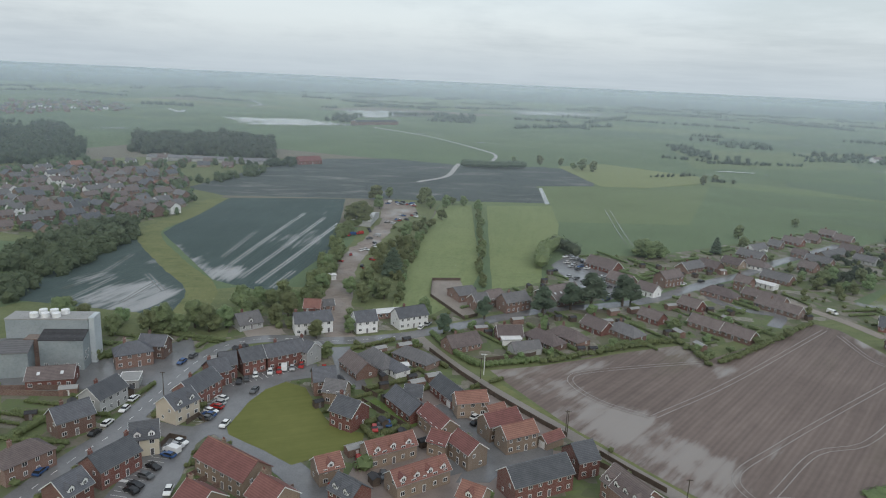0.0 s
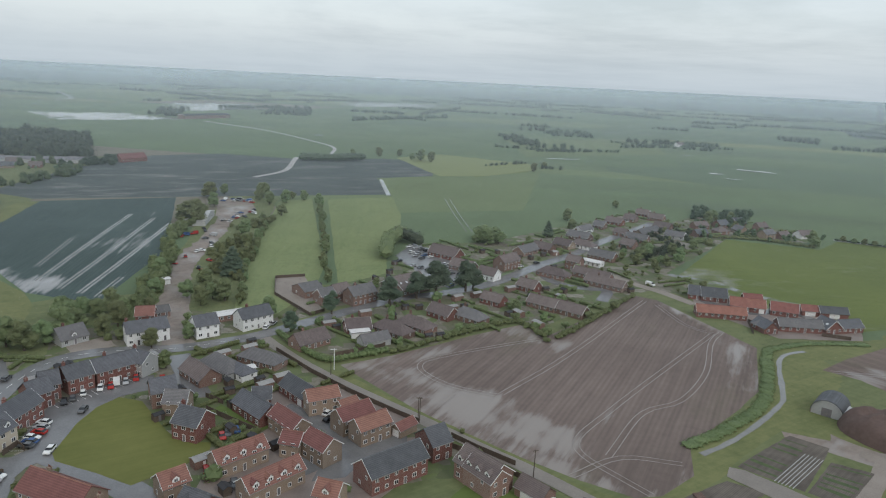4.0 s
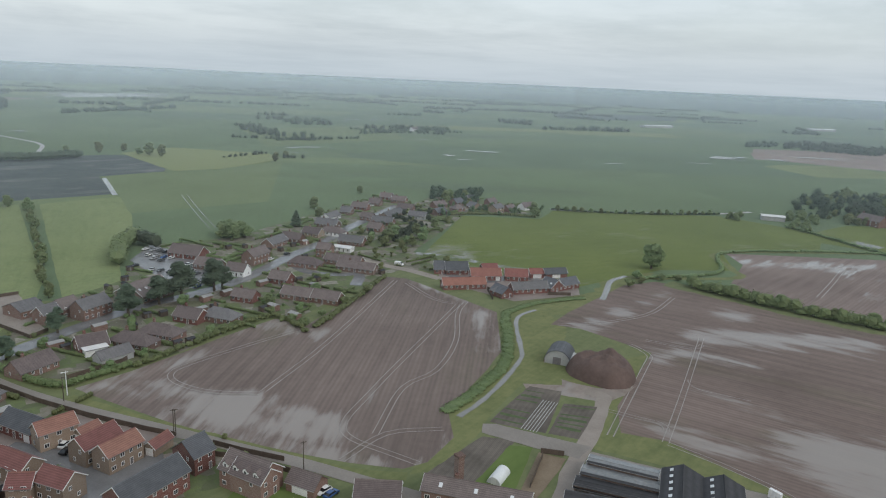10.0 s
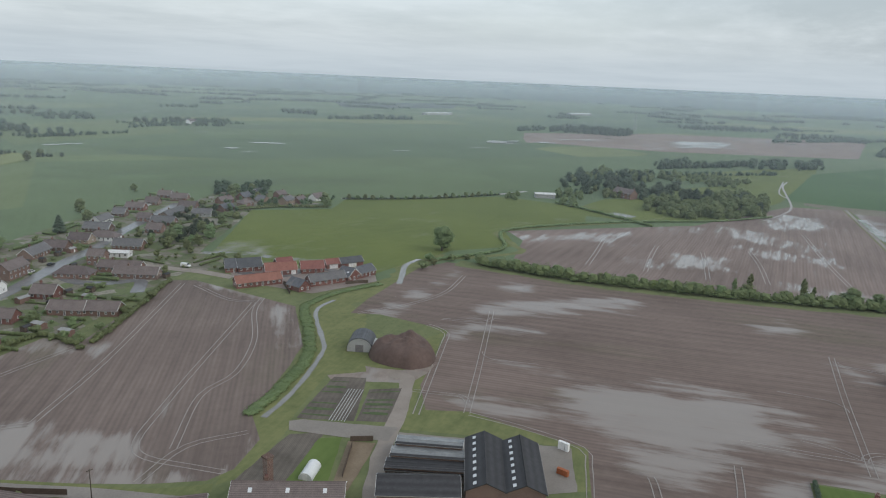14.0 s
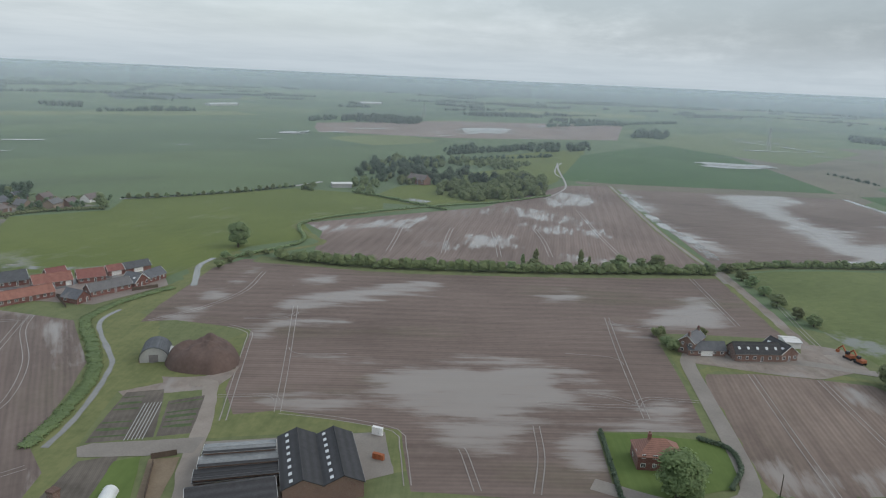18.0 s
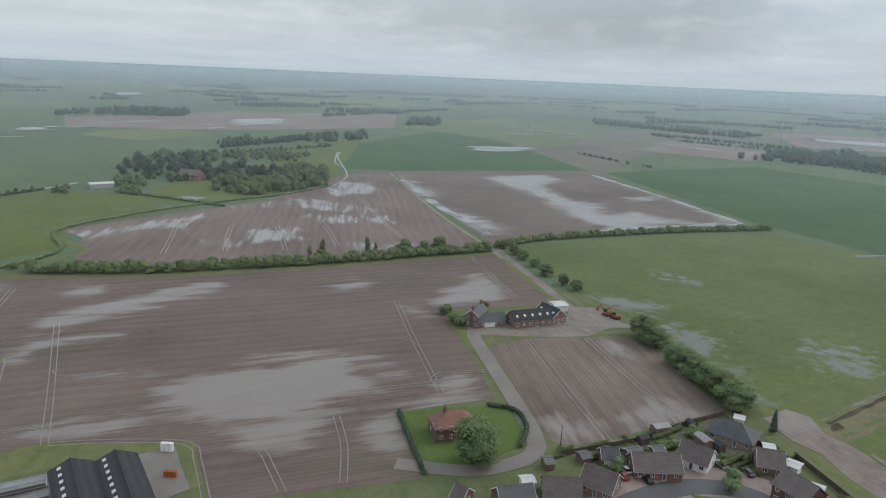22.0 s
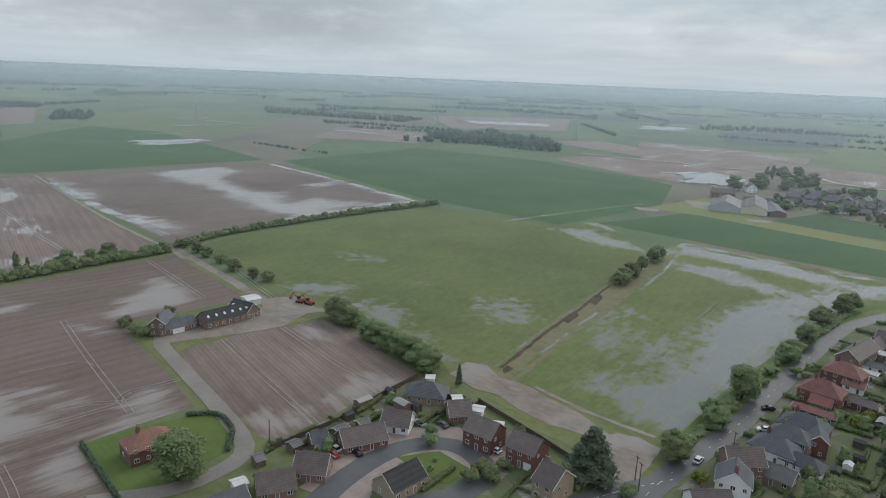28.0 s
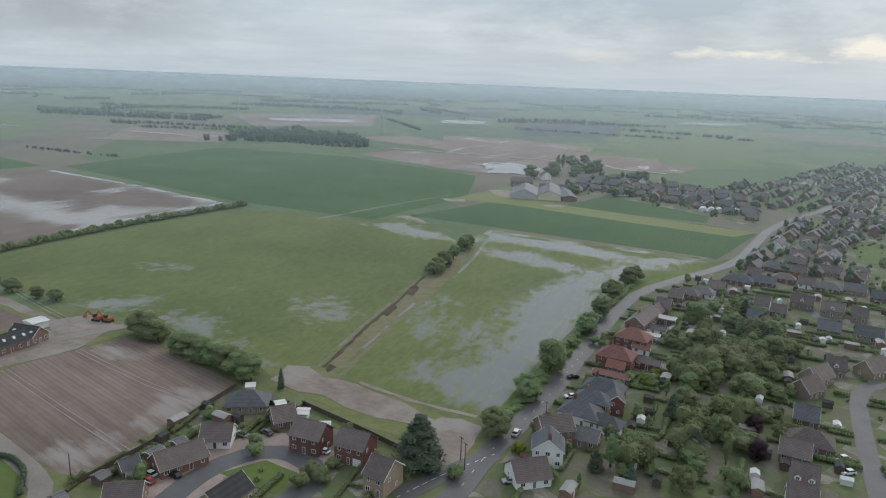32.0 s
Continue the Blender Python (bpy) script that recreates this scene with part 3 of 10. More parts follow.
WALLS = {"red": "red brick", "buff": "buff brick", "brown": "brown brick", "white": "white rendered", "cream": "cream rendered", "grey": "grey rendered", "dark": "dark brick"}
ROOFS = {"slate": "grey slate roof", "pantile": "red pantile roof", "tile": "brown tiled roof", "grey": "grey tiled roof", "orange": "orange tiled roof", "black": "black roof", "flat": "flat grey roof", "white": "pale sheet roof"}


HOMES = []


def house(p0, p1, depth=8.0, wall="red", roof="slate", floors=2, ridge="x", hip=False, dormers=0, chimney=1, height=None, pitch=38, near=True, garage="", windows=True, name="house", category="house", label="", skylights=0, group=""):
    """A house whose front runs along the ground from p0 to p1, with its depth behind that line."""
    p0, p1 = Vector(p0), Vector(p1)
    L, D = (p1 - p0).length, depth
    ang = math.degrees(math.atan2(p1.y - p0.y, p1.x - p0.x))
    mid = (p0 + p1) / 2 + Vector((-(p1 - p0).y, (p1 - p0).x)).normalized() * D / 2
    HOMES.append((mid.x, mid.y, math.hypot(L, D) / 2))
    h = height or (2.5 if floors == 1 else 2.55 * floors - 0.1)
    root = new(name, None)
    root.matrix_world = pose(p0.x, p0.y, 0.08, 0, 0, ang)
    if not label:
        size = {1: "single-storey", 2: "two-storey", 3: "three-storey"}.get(floors, "tall")
        label = f"{size} {WALLS[wall]} {category} with a {ROOFS[roof]}" + (" and dormers" if dormers else "")
    tagged(root, label, category, group)
    wm, rm = MAT["wall_" + wall], MAT["roof_" + roof]
    tn = math.tan(radians(pitch))
    o, t = 0.35, 0.2
    span, run = (D, L) if ridge == "x" else (L, D)
    axis = ridge
    zr = h + span / 2 * tn
    if roof == "flat" or pitch == 0:
        part("wall", mesh_of("wall", *box(0, 0, -0.1, L, D, h), wm), root)
        part("roof", mesh_of("roof", *box(-0.2, -0.2, h, L + 0.2, D + 0.2, h + 0.3), rm), root)
        part("parapet", mesh_of("parapet", *joined(box(-0.2, -0.2, h + 0.3, L + 0.2, 0, h + 0.45), box(-0.2, D, h + 0.3, L + 0.2, D + 0.2, h + 0.45), box(-0.2, 0, h + 0.3, 0, D, h + 0.45), box(L, 0, h + 0.3, L + 0.2, D, h + 0.45)), MAT["white_paint"]), root)
        zr = h
    elif hip:
        part("wall", mesh_of("wall", *box(0, 0, -0.1, L, D, h), wm), root)
        k = min(span, run) / 2
        ze = h - o * tn * 0.5
        base = [(-o, -o, ze), (L + o, -o, ze), (L + o, D + o, ze), (-o, D + o, ze)]
        low = [(x, y, z - 0.15) for x, y, z in base]
        kk = min(L, D) / 2
        zr = h + kk * tn
        top = [(kk, D / 2, zr), (L - kk, D / 2, zr)] if L >= D else [(L / 2, kk, zr), (L / 2, D - kk, zr)]
        V = low + base + top
        F = [(3, 2, 1, 0), (0, 1, 5, 4), (1, 2, 6, 5), (2, 3, 7, 6), (3, 0, 4, 7)]
        F += [(4, 5, 9, 8), (5, 6, 9), (6, 7, 8, 9), (7, 4, 8)] if L >= D else [(4, 5, 8), (5, 6, 9, 8), (6, 7, 9), (7, 4, 8, 9)]
        part("roof", mesh_of("roof", V, F, rm), root)
    else:
        part("wall", mesh_of("wall", *prism([(0, -0.1), (span, -0.1), (span, h), (span / 2, zr - 0.02), (0, h)], axis, 0, run), wm), root)
        ze = h - o * tn
        sec = [(-o, ze), (-o, ze + t), (span / 2, zr + t), (span + o, ze + t), (span + o, ze), (span / 2, zr)]
        part("roof", mesh_of("roof", *prism(sec[::-1], axis, -o, run + o), rm), root)
        if int(abs(p0.x) * 10) % 3:
            bs = [(-o, ze - 0.04), (-o, ze + t + 0.03), (span / 2, zr + t + 0.03), (span + o, ze + t + 0.03), (span + o, ze - 0.04), (span / 2, zr - 0.04)][::-1]
            for u in (-o - 0.06, run + o + 0.004):
                part("bargeboard", mesh_of("bargeboard", *prism(bs, axis, u, u + 0.056), MAT["white_paint"]), root)
        if near:
            rs = [(span / 2 - 0.22, zr + t - 0.08), (span / 2 + 0.22, zr + t - 0.08), (span / 2, zr + t + 0.13)]
            part("ridge", mesh_of("ridge", *prism(rs, axis, -o, run + o), rm), root)
            for u in (-o - 0.1, span + o):
                part("gutter", mesh_of("gutter", *prism([(u, ze + 0.02), (u + 0.1, ze + 0.02), (u + 0.1, ze + 0.16), (u, ze + 0.16)], axis, -o, run + o), MAT["gutter"]), root)
    if windows:
        n = max(1, round(L / (2.9 if near else 5.0)))
        gd = []
        if garage == "front":
            garage_door(root, L - 1.8, 0, 2.4, 0)
            gd = [n - 1] if n > 1 else []
        for c in range(n):
            x = L * (c + 0.5) / n
            for f in range(floors):
                z = 0.95 + 2.55 * f
                if f == 0 and c in gd:
                    continue
                if f == 0 and c == n // 2 and n > 1:
                    opening(root, x, 0, 0.05, 1.0, 2.05, 0, near, "door")
                else:
                    opening(root, x, 0, z, 1.3 if (c + f) % 2 == 0 else 1.0, 1.2, 0, near)
        for x, turn in ((0, -90), (L, 90)):
            for f in range(floors if near else 0):
                opening(root, x, D * (0.3 if f else 0.65), 0.95 + 2.55 * f, 0.9, 1.1, turn, near)
    if garage == "left":
        garage_door(root, 0, D / 2, 2.4, -90)
    elif garage == "wide":
        garage_door(root, L / 2, 0, min(L - 0.8, 4.6), 0)
    if dormers and ridge == "x":
        for i in range(dormers):
            x = L * (i + 0.5) / dormers
            y0 = 0.5
            zb = h + y0 * tn - 0.25
            hw = 0.85
            y1 = y0 + (1.3 + hw * 0.9) / tn
            d = part("dormer", mesh_of("dormer", *prism([(x - hw, zb), (x + hw, zb), (x + hw, zb + 1.3), (x, zb + 1.3 + hw * 0.9), (x - hw, zb + 1.3)], "y", y0, y1), MAT["white_paint"]), root)
            e = 0.2
            rs = [(x - hw - e, zb + 1.3 - e * 0.9), (x, zb + 1.3 + hw * 0.9), (x + hw + e, zb + 1.3 - e * 0.9), (x + hw + e, zb + 1.45 - e * 0.9), (x, zb + 1.47 + hw * 0.9), (x - hw - e, zb + 1.45 - e * 0.9)]
            part("dormer_roof", mesh_of("dormer_roof", *prism(rs, "y", y0 - 0.2, y1 + 0.6), rm), d)
            opening(d, x, y0, zb + 0.35, 1.0, 0.95, 0, False)
    for i in range(skylights):
        run_at = run * (i + 0.5) / skylights
        u = span * 0.22
        z = h + u * tn + t + 0.02
        a = math.degrees(math.atan(tn))
        key = "skylight"
        if key not in CACHE:
            CACHE[key] = mesh_of("skylight", *box(-0.45, -0.6, -0.05, 0.45, 0.6, 0.08), MAT["skylight"])
        part("skylight", CACHE[key], root, pose(run_at, u, z, a, 0, 0) if axis == "x" else pose(u, run_at, z, 0, -a, 0))
    for i in range(chimney):
        r = 0.7 + (run - 1.4) * (0.0 if i == 0 else 1.0)
        if run > 9 and chimney == 1:
            r = run * 0.3
        cx, cy = (r, span / 2 + 0.3) if axis == "x" else (span / 2 + 0.3, r)
        v, f = joined(box(cx - 0.45, cy - 0.35, zr - 1.0, cx + 0.45, cy + 0.35, zr + 1.1), box(cx - 0.53, cy - 0.43, zr + 1.1, cx + 0.53, cy + 0.43, zr + 1.25))
        ch = part("chimney", mesh_of("chimney", v, f, MAT["wall_" + (wall if wall in ("red", "buff", "brown", "dark") else "red")]), root)
        if near:
            for k in (-0.2, 0.2):
                if "pot" not in CACHE:
                    bm = bmesh.new()
                    bmesh.ops.create_cone(bm, segments=8, radius1=0.15, radius2=0.11, depth=0.5, cap_ends=True)
                    me = bpy.data.meshes.new("chimney_pot")
                    bm.to_mesh(me)
                    bm.free()
                    me.materials.append(MAT["wall_red"])
                    CACHE["pot"] = me
                part("chimney_pot", CACHE["pot"], ch, pose(cx + k, cy, zr + 1.5))
    return root


def houses(pts, **kw):
    """A run of houses, each along its own pair of ground points."""
    styles = kw.pop("styles", None)
    for i in range(0, len(pts) - 1, 2):
        k = dict(kw)
        if styles:
            st = styles[(i // 2) % len(styles)]
            k["wall"], k["roof"] = st
        house(pts[i], pts[i + 1], **k)


# ---- trees, hedges and shrubs ----
def leaf_cloud(rng, centers, radii, per, size, squash=0.8, core=0.72):
    """Vertices and quads of many small leaf clumps over overlapping balls, with a dark core in each."""
    V, F = [], []
    t = (1 + 5 ** 0.5) / 2
    ico = np.array([(-1, t, 0), (1, t, 0), (-1, -t, 0), (1, -t, 0), (0, -1, t), (0, 1, t), (0, -1, -t), (0, 1, -t), (t, 0, -1), (t, 0, 1), (-t, 0, -1), (-t, 0, 1)]) / math.hypot(1, t)
    icof = [(0, 11, 5), (0, 5, 1), (0, 1, 7), (0, 7, 10), (0, 10, 11), (1, 5, 9), (5, 11, 4), (11, 10, 2), (10, 7, 6), (7, 1, 8), (3, 9, 4), (3, 4, 2), (3, 2, 6), (3, 6, 8), (3, 8, 9), (4, 9, 5), (2, 4, 11), (6, 2, 10), (8, 6, 7), (9, 8, 1)]
    nv = 0
    for c, r in zip(centers, radii):
        c = np.array(c)
        if core:
            V.append(c + ico * r * core * np.array([1, 1, squash]) * rng.uniform(0.8, 1.1, (12, 1)))
            F += [tuple(i + nv for i in q) for q in icof]
            nv += 12
        d = rng.normal(size=(per, 3))
        d /= np.linalg.norm(d, axis=1)[:, None]
        d[:, 2] = np.where(d[:, 2] < -0.5, -d[:, 2], d[:, 2])
        p = c + d * (r * rng.uniform(0.72, 1.14, (per, 1))) * np.array([1, 1, squash])
        nrm = d + rng.normal(scale=0.4, size=(per, 3)) + np.array([0, 0, 0.55])
        nrm /= np.linalg.norm(nrm, axis=1)[:, None]
        a = np.cross(nrm, rng.normal(size=(per, 3)))
        a /= np.linalg.norm(a, axis=1)[:, None]
        b = np.cross(nrm, a)
        s = size * rng.uniform(0.6, 1.3, (per, 1))
        q = np.stack([p - a * s, p - b * s * 0.6, p + a * s, p + b * s * 0.6], 1).reshape(-1, 3)
        V.append(q)
        F += [(nv + 4 * i, nv + 4 * i + 1, nv + 4 * i + 2, nv + 4 * i + 3) for i in range(per)]
        nv += 4 * per
    return np.concatenate(V), F


def tree_proto(kind, seed):
    """Trunk with limbs, and a crown of many small clumps, for a tree about one metre tall per unit of 1."""
    rng = np.random.default_rng(seed)
    root = new("tree", None)
    H = 10.0
    bm = bmesh.new()

    def limb(a, b, r1, r2):
        a, b = Vector(a), Vector(b)
        r = bmesh.ops.create_cone(bm, segments=6, radius1=r1, radius2=r2, depth=(b - a).length)
        m = Matrix.Translation((a + b) / 2) @ (b - a).to_track_quat("Z", "Y").to_matrix().to_4x4()
        bmesh.ops.transform(bm, matrix=m, verts=r["verts"])

    if kind == "broad":
        limb((0, 0, -0.2), (0.1, 0, 3.2), 0.34, 0.22)
        cs, rs = [], []
        for i in range(28):
            a, e = rng.uniform(0, 6.28), rng.uniform(-0.75, 1.0)
            rr = 3.1 * math.cos(max(-0.3, e) * 1.2) * rng.uniform(0.4, 1.0)
            cs.append((rr * math.cos(a), rr * math.sin(a), 4.5 + 3.9 * e))
            rs.append(rng.uniform(1.2, 1.9))
        for i in range(0, 14, 2):
            limb((0, 0, 2.2 + i * 0.12), Vector(cs[i]) * 0.8, 0.14, 0.04)
        v, f = leaf_cloud(rng, cs, rs, 170, 0.24, core=0.9)
    elif kind == "tall":
        limb((0, 0, -0.2), (0, 0, 7), 0.24, 0.08)
        cs, rs = [], []
        for i in range(18):
            z = 1.8 + 7.4 * i / 17
            w = 1.25 * math.sin(math.pi * (0.12 + 0.83 * i / 17)) ** 0.7
            a = rng.uniform(0, 6.28)
            cs.append((w * 0.45 * math.cos(a), w * 0.45 * math.sin(a), z))
            rs.append(w * rng.uniform(0.7, 1.0))
        v, f = leaf_cloud(rng, cs, rs, 120, 0.2, 1.1, 0.9)
    elif kind == "conifer":
        limb((0, 0, -0.2), (0, 0, 9), 0.28, 0.05)
        cs, rs = [], []
        for i in range(26):
            q = i / 25
            z = 1.2 + 8.2 * q
            w = 2.3 * (1 - q) ** 0.8 + 0.25
            a = i * 2.4
            cs.append((w * 0.55 * math.cos(a), w * 0.55 * math.sin(a), z))
            rs.append(0.62 * w * rng.uniform(0.8, 1.1) + 0.2)
        v, f = leaf_cloud(rng, cs, rs, 120, 0.2, 0.7, 0.9)
    elif kind == "pine":
        limb((0, 0, -0.2), (0.2, 0.1, 6.2), 0.27, 0.14)
        cs, rs = [], []
        for i in range(22):
            a, e = rng.uniform(0, 6.28), i / 21
            rr = 2.3 * (1 - 0.75 * e) * rng.uniform(0.35, 1)
            cs.append((rr * math.cos(a), rr * math.sin(a), 2.9 + 6.3 * e))
            rs.append(rng.uniform(0.85, 1.45) * (1.12 - 0.4 * e))
        for i in range(0, 12, 2):
            limb((0.1, 0, 2.0 + i * 0.3), Vector(cs[i]), 0.1, 0.04)
        v, f = leaf_cloud(rng, cs, rs, 150, 0.22, 0.95, 0.85)
    else:
        limb((0, 0, -0.2), (0, 0, 2.2), 0.3, 0.2)
        cs, rs = [], []
        for i in range(14):
            a = rng.uniform(0, 6.28)
            rr = rng.uniform(0, 3.2)
            cs.append((rr * math.cos(a), rr * math.sin(a), rng.uniform(2.0, 6.5) * (1 - 0.08 * rr)))
            rs.append(rng.uniform(1.6, 2.6))
        v, f = leaf_cloud(rng, cs, rs, 150, 0.34, core=0.92)
    me = bpy.data.meshes.new("trunk")
    bm.to_mesh(me)
    bm.free()
    me.materials.append(MAT["bark"])
    part("trunk", me, root)
    key = {"conifer": "leaf_dark", "pine": "leaf_dark"}.get(kind, "leaf")
    cm = mesh_of("crown", v, f, MAT[key])
    part("crown", cm, root)
    return root


TREES = {}
TRND = random.Random(11)
TREE_LABEL = {"broad": "round leafy green broadleaf tree", "tall": "tall slim leafy green tree", "conifer": "dark green pointed conifer tree", "pine": "dark full-crowned pine tree", "shrub": "rounded green garden shrub"}


def tree(p, height=9.0, kind="broad", width=1.0, label="", group=""):
    var = TRND.randrange(3)
    key = (kind, var)
    m = pose(p[0], p[1], 0.05, 0, 0, TRND.uniform(0, 360)) @ Matrix.Diagonal((height / 10 * width, height / 10 * width, height / 10, 1))
    if key not in TREES:
        t = tree_proto(kind, 20 + 7 * var + sum(map(ord, kind)))
        if kind == "shrub":
            t.name = "shrub"
        TREES[key] = t
        t.matrix_world = m
        ob = t
        t["base"] = 1
    else:
        src = TREES[key]
        keep = src.scale.copy()
        src.scale = (1, 1, 1)
        ob = copy_thing(src, m)
        src.scale = keep
    cat = "shrub" if kind == "shrub" else "tree"
    return tagged(ob, label or TREE_LABEL[kind], cat, group)


JOINED = []


def far_tree(p, h):
    """Notes a garden tree that is joined with its neighbours later."""
    JOINED.append((p[0], p[1], h))


def trees(pts, h=9.0, kind="broad", width=1.0, jitter=0.25, label="", group=""):
    for p in pts:
        tree(p, h * TRND.uniform(1 - jitter, 1 + jitter), kind, width, label, group)


def tree_line(pts, gap, h, kind="broad", width=1.0, spread=1.5, label="", group="", skip=0.0):
    line = smooth_line(pts, gap) if len(pts) > 2 else smooth_line([pts[0], (Vector(pts[0]) + Vector(pts[1])) / 2, pts[1]], gap)
    for p in line:
        if TRND.random() < skip:
            continue
        tree((p.x + TRND.uniform(-spread, spread), p.y + TRND.uniform(-spread, spread)), h * TRND.uniform(0.65, 1.2), kind, width, label, group)


def hedge(pts, width=1.6, height=1.8, label="clipped dense green hedge", name="hedge", leaf=0.35, per=26, lump=0.0, material="leaf", kind="", category="hedge"):
    """A leafy hedge along a line."""
    rng = np.random.default_rng(int(abs(pts[0][0] * 7 + pts[0][1] * 3)) % 99991)
    step = max(1.0, min(width * 0.75, 1.7))
    per = int(max(14, per * (0.4 + 0.6 * step / max(1.0, width * 0.75))))
    line = smooth_line(pts, step)
    cs, rs = [], []
    for p in line:
        hh = height * (1 + lump * rng.uniform(-0.6, 0.9))
        w = width / 2 * (1 + lump * rng.uniform(-0.3, 0.4))
        cs.append((p.x + lump * rng.uniform(-1, 1), p.y + lump * rng.uniform(-1, 1), hh * 0.5))
        rs.append(max(w, hh * 0.5))
    V, F = [], []
    sq = [min(1.6, (c[2] + 0.05) / r) for c, r in zip(cs, rs)]
    n = 0
    for c, r, s in zip(cs, rs, sq):
        v, f = leaf_cloud(rng, [c], [r], per, leaf, s, 0.88)
        V.append(v)
        F += [tuple(i + n for i in q) for q in f]
        n += len(v)
    ob = new(name, mesh_of(name, np.concatenate(V), F, MAT[material]))
    return tagged(ob, label, category, "", kind)


def wood(name, area, count, h, label, leaf=1.2, per=30, seed=1, material="leaf_wood", girth=1.0):
    """A far wood or belt: many crowns joined into one piece. area: corners of a polygon, or a line of points with a width."""
    rng = np.random.default_rng(seed)
    P = np.array(area, float)
    lo, hi = P.min(0), P.max(0)
    pts = []
    guard = 0
    while len(pts) < count and guard < count * 60:
        guard += 1
        q = lo + rng.random(2) * (hi - lo)
        c = False
        j = len(P) - 1
        for i in range(len(P)):
            if (P[i, 1] > q[1]) != (P[j, 1] > q[1]) and q[0] < (P[j, 0] - P[i, 0]) * (q[1] - P[i, 1]) / (P[j, 1] - P[i, 1]) + P[i, 0]:
                c = not c
            j = i
        if c:
            pts.append(q)
    cs, rs = [], []
    for q in pts:
        hh = h * rng.uniform(0.4, 1.2)
        r = hh * rng.uniform(0.3, 0.46) * girth
        for k in range(3):
            cs.append((q[0] + rng.uniform(-0.8, 0.8) * r, q[1] + rng.uniform(-0.5, 0.5) * r, hh * (0.25 + 0.2 * k)))
            rs.append(r * (1.15 - 0.2 * k))
    v, f = leaf_cloud(rng, cs, rs, per, leaf, 1.0, 0.85)
    return tagged(new(name, mesh_of(name, v, f, MAT[material])), label, "wood", "", "stuff")


def belt(name, pts, width, gap, h, label, leaf=1.3, per=16, seed=1, skip=0.1, material="leaf_wood", category="tree belt"):
    """A far line of trees or hedge joined into one piece."""
    rng = np.random.default_rng(seed)
    line = smooth_line(pts, gap)
    cs, rs = [], []
    for p in line:
        if rng.random() < skip:
            continue
        hh = h * rng.uniform(0.5, 1.2)
        r = hh * 0.42
        x, y = p.x + rng.uniform(-1, 1) * width / 2, p.y + rng.uniform(-1, 1) * width / 2
        for k in range(2):
            cs.append((x + rng.uniform(-0.5, 0.5) * r, y + rng.uniform(-0.5, 0.5) * r, hh * (0.3 + 0.3 * k)))
            rs.append(r * (1.1 - 0.25 * k))
    v, f = leaf_cloud(rng, cs, rs, per, leaf, 1.0, 0.85)
    return tagged(new(name, mesh_of(name, v, f, MAT[material])), label, category, "", "stuff")


# ---- vehicles ----
CARS = {}


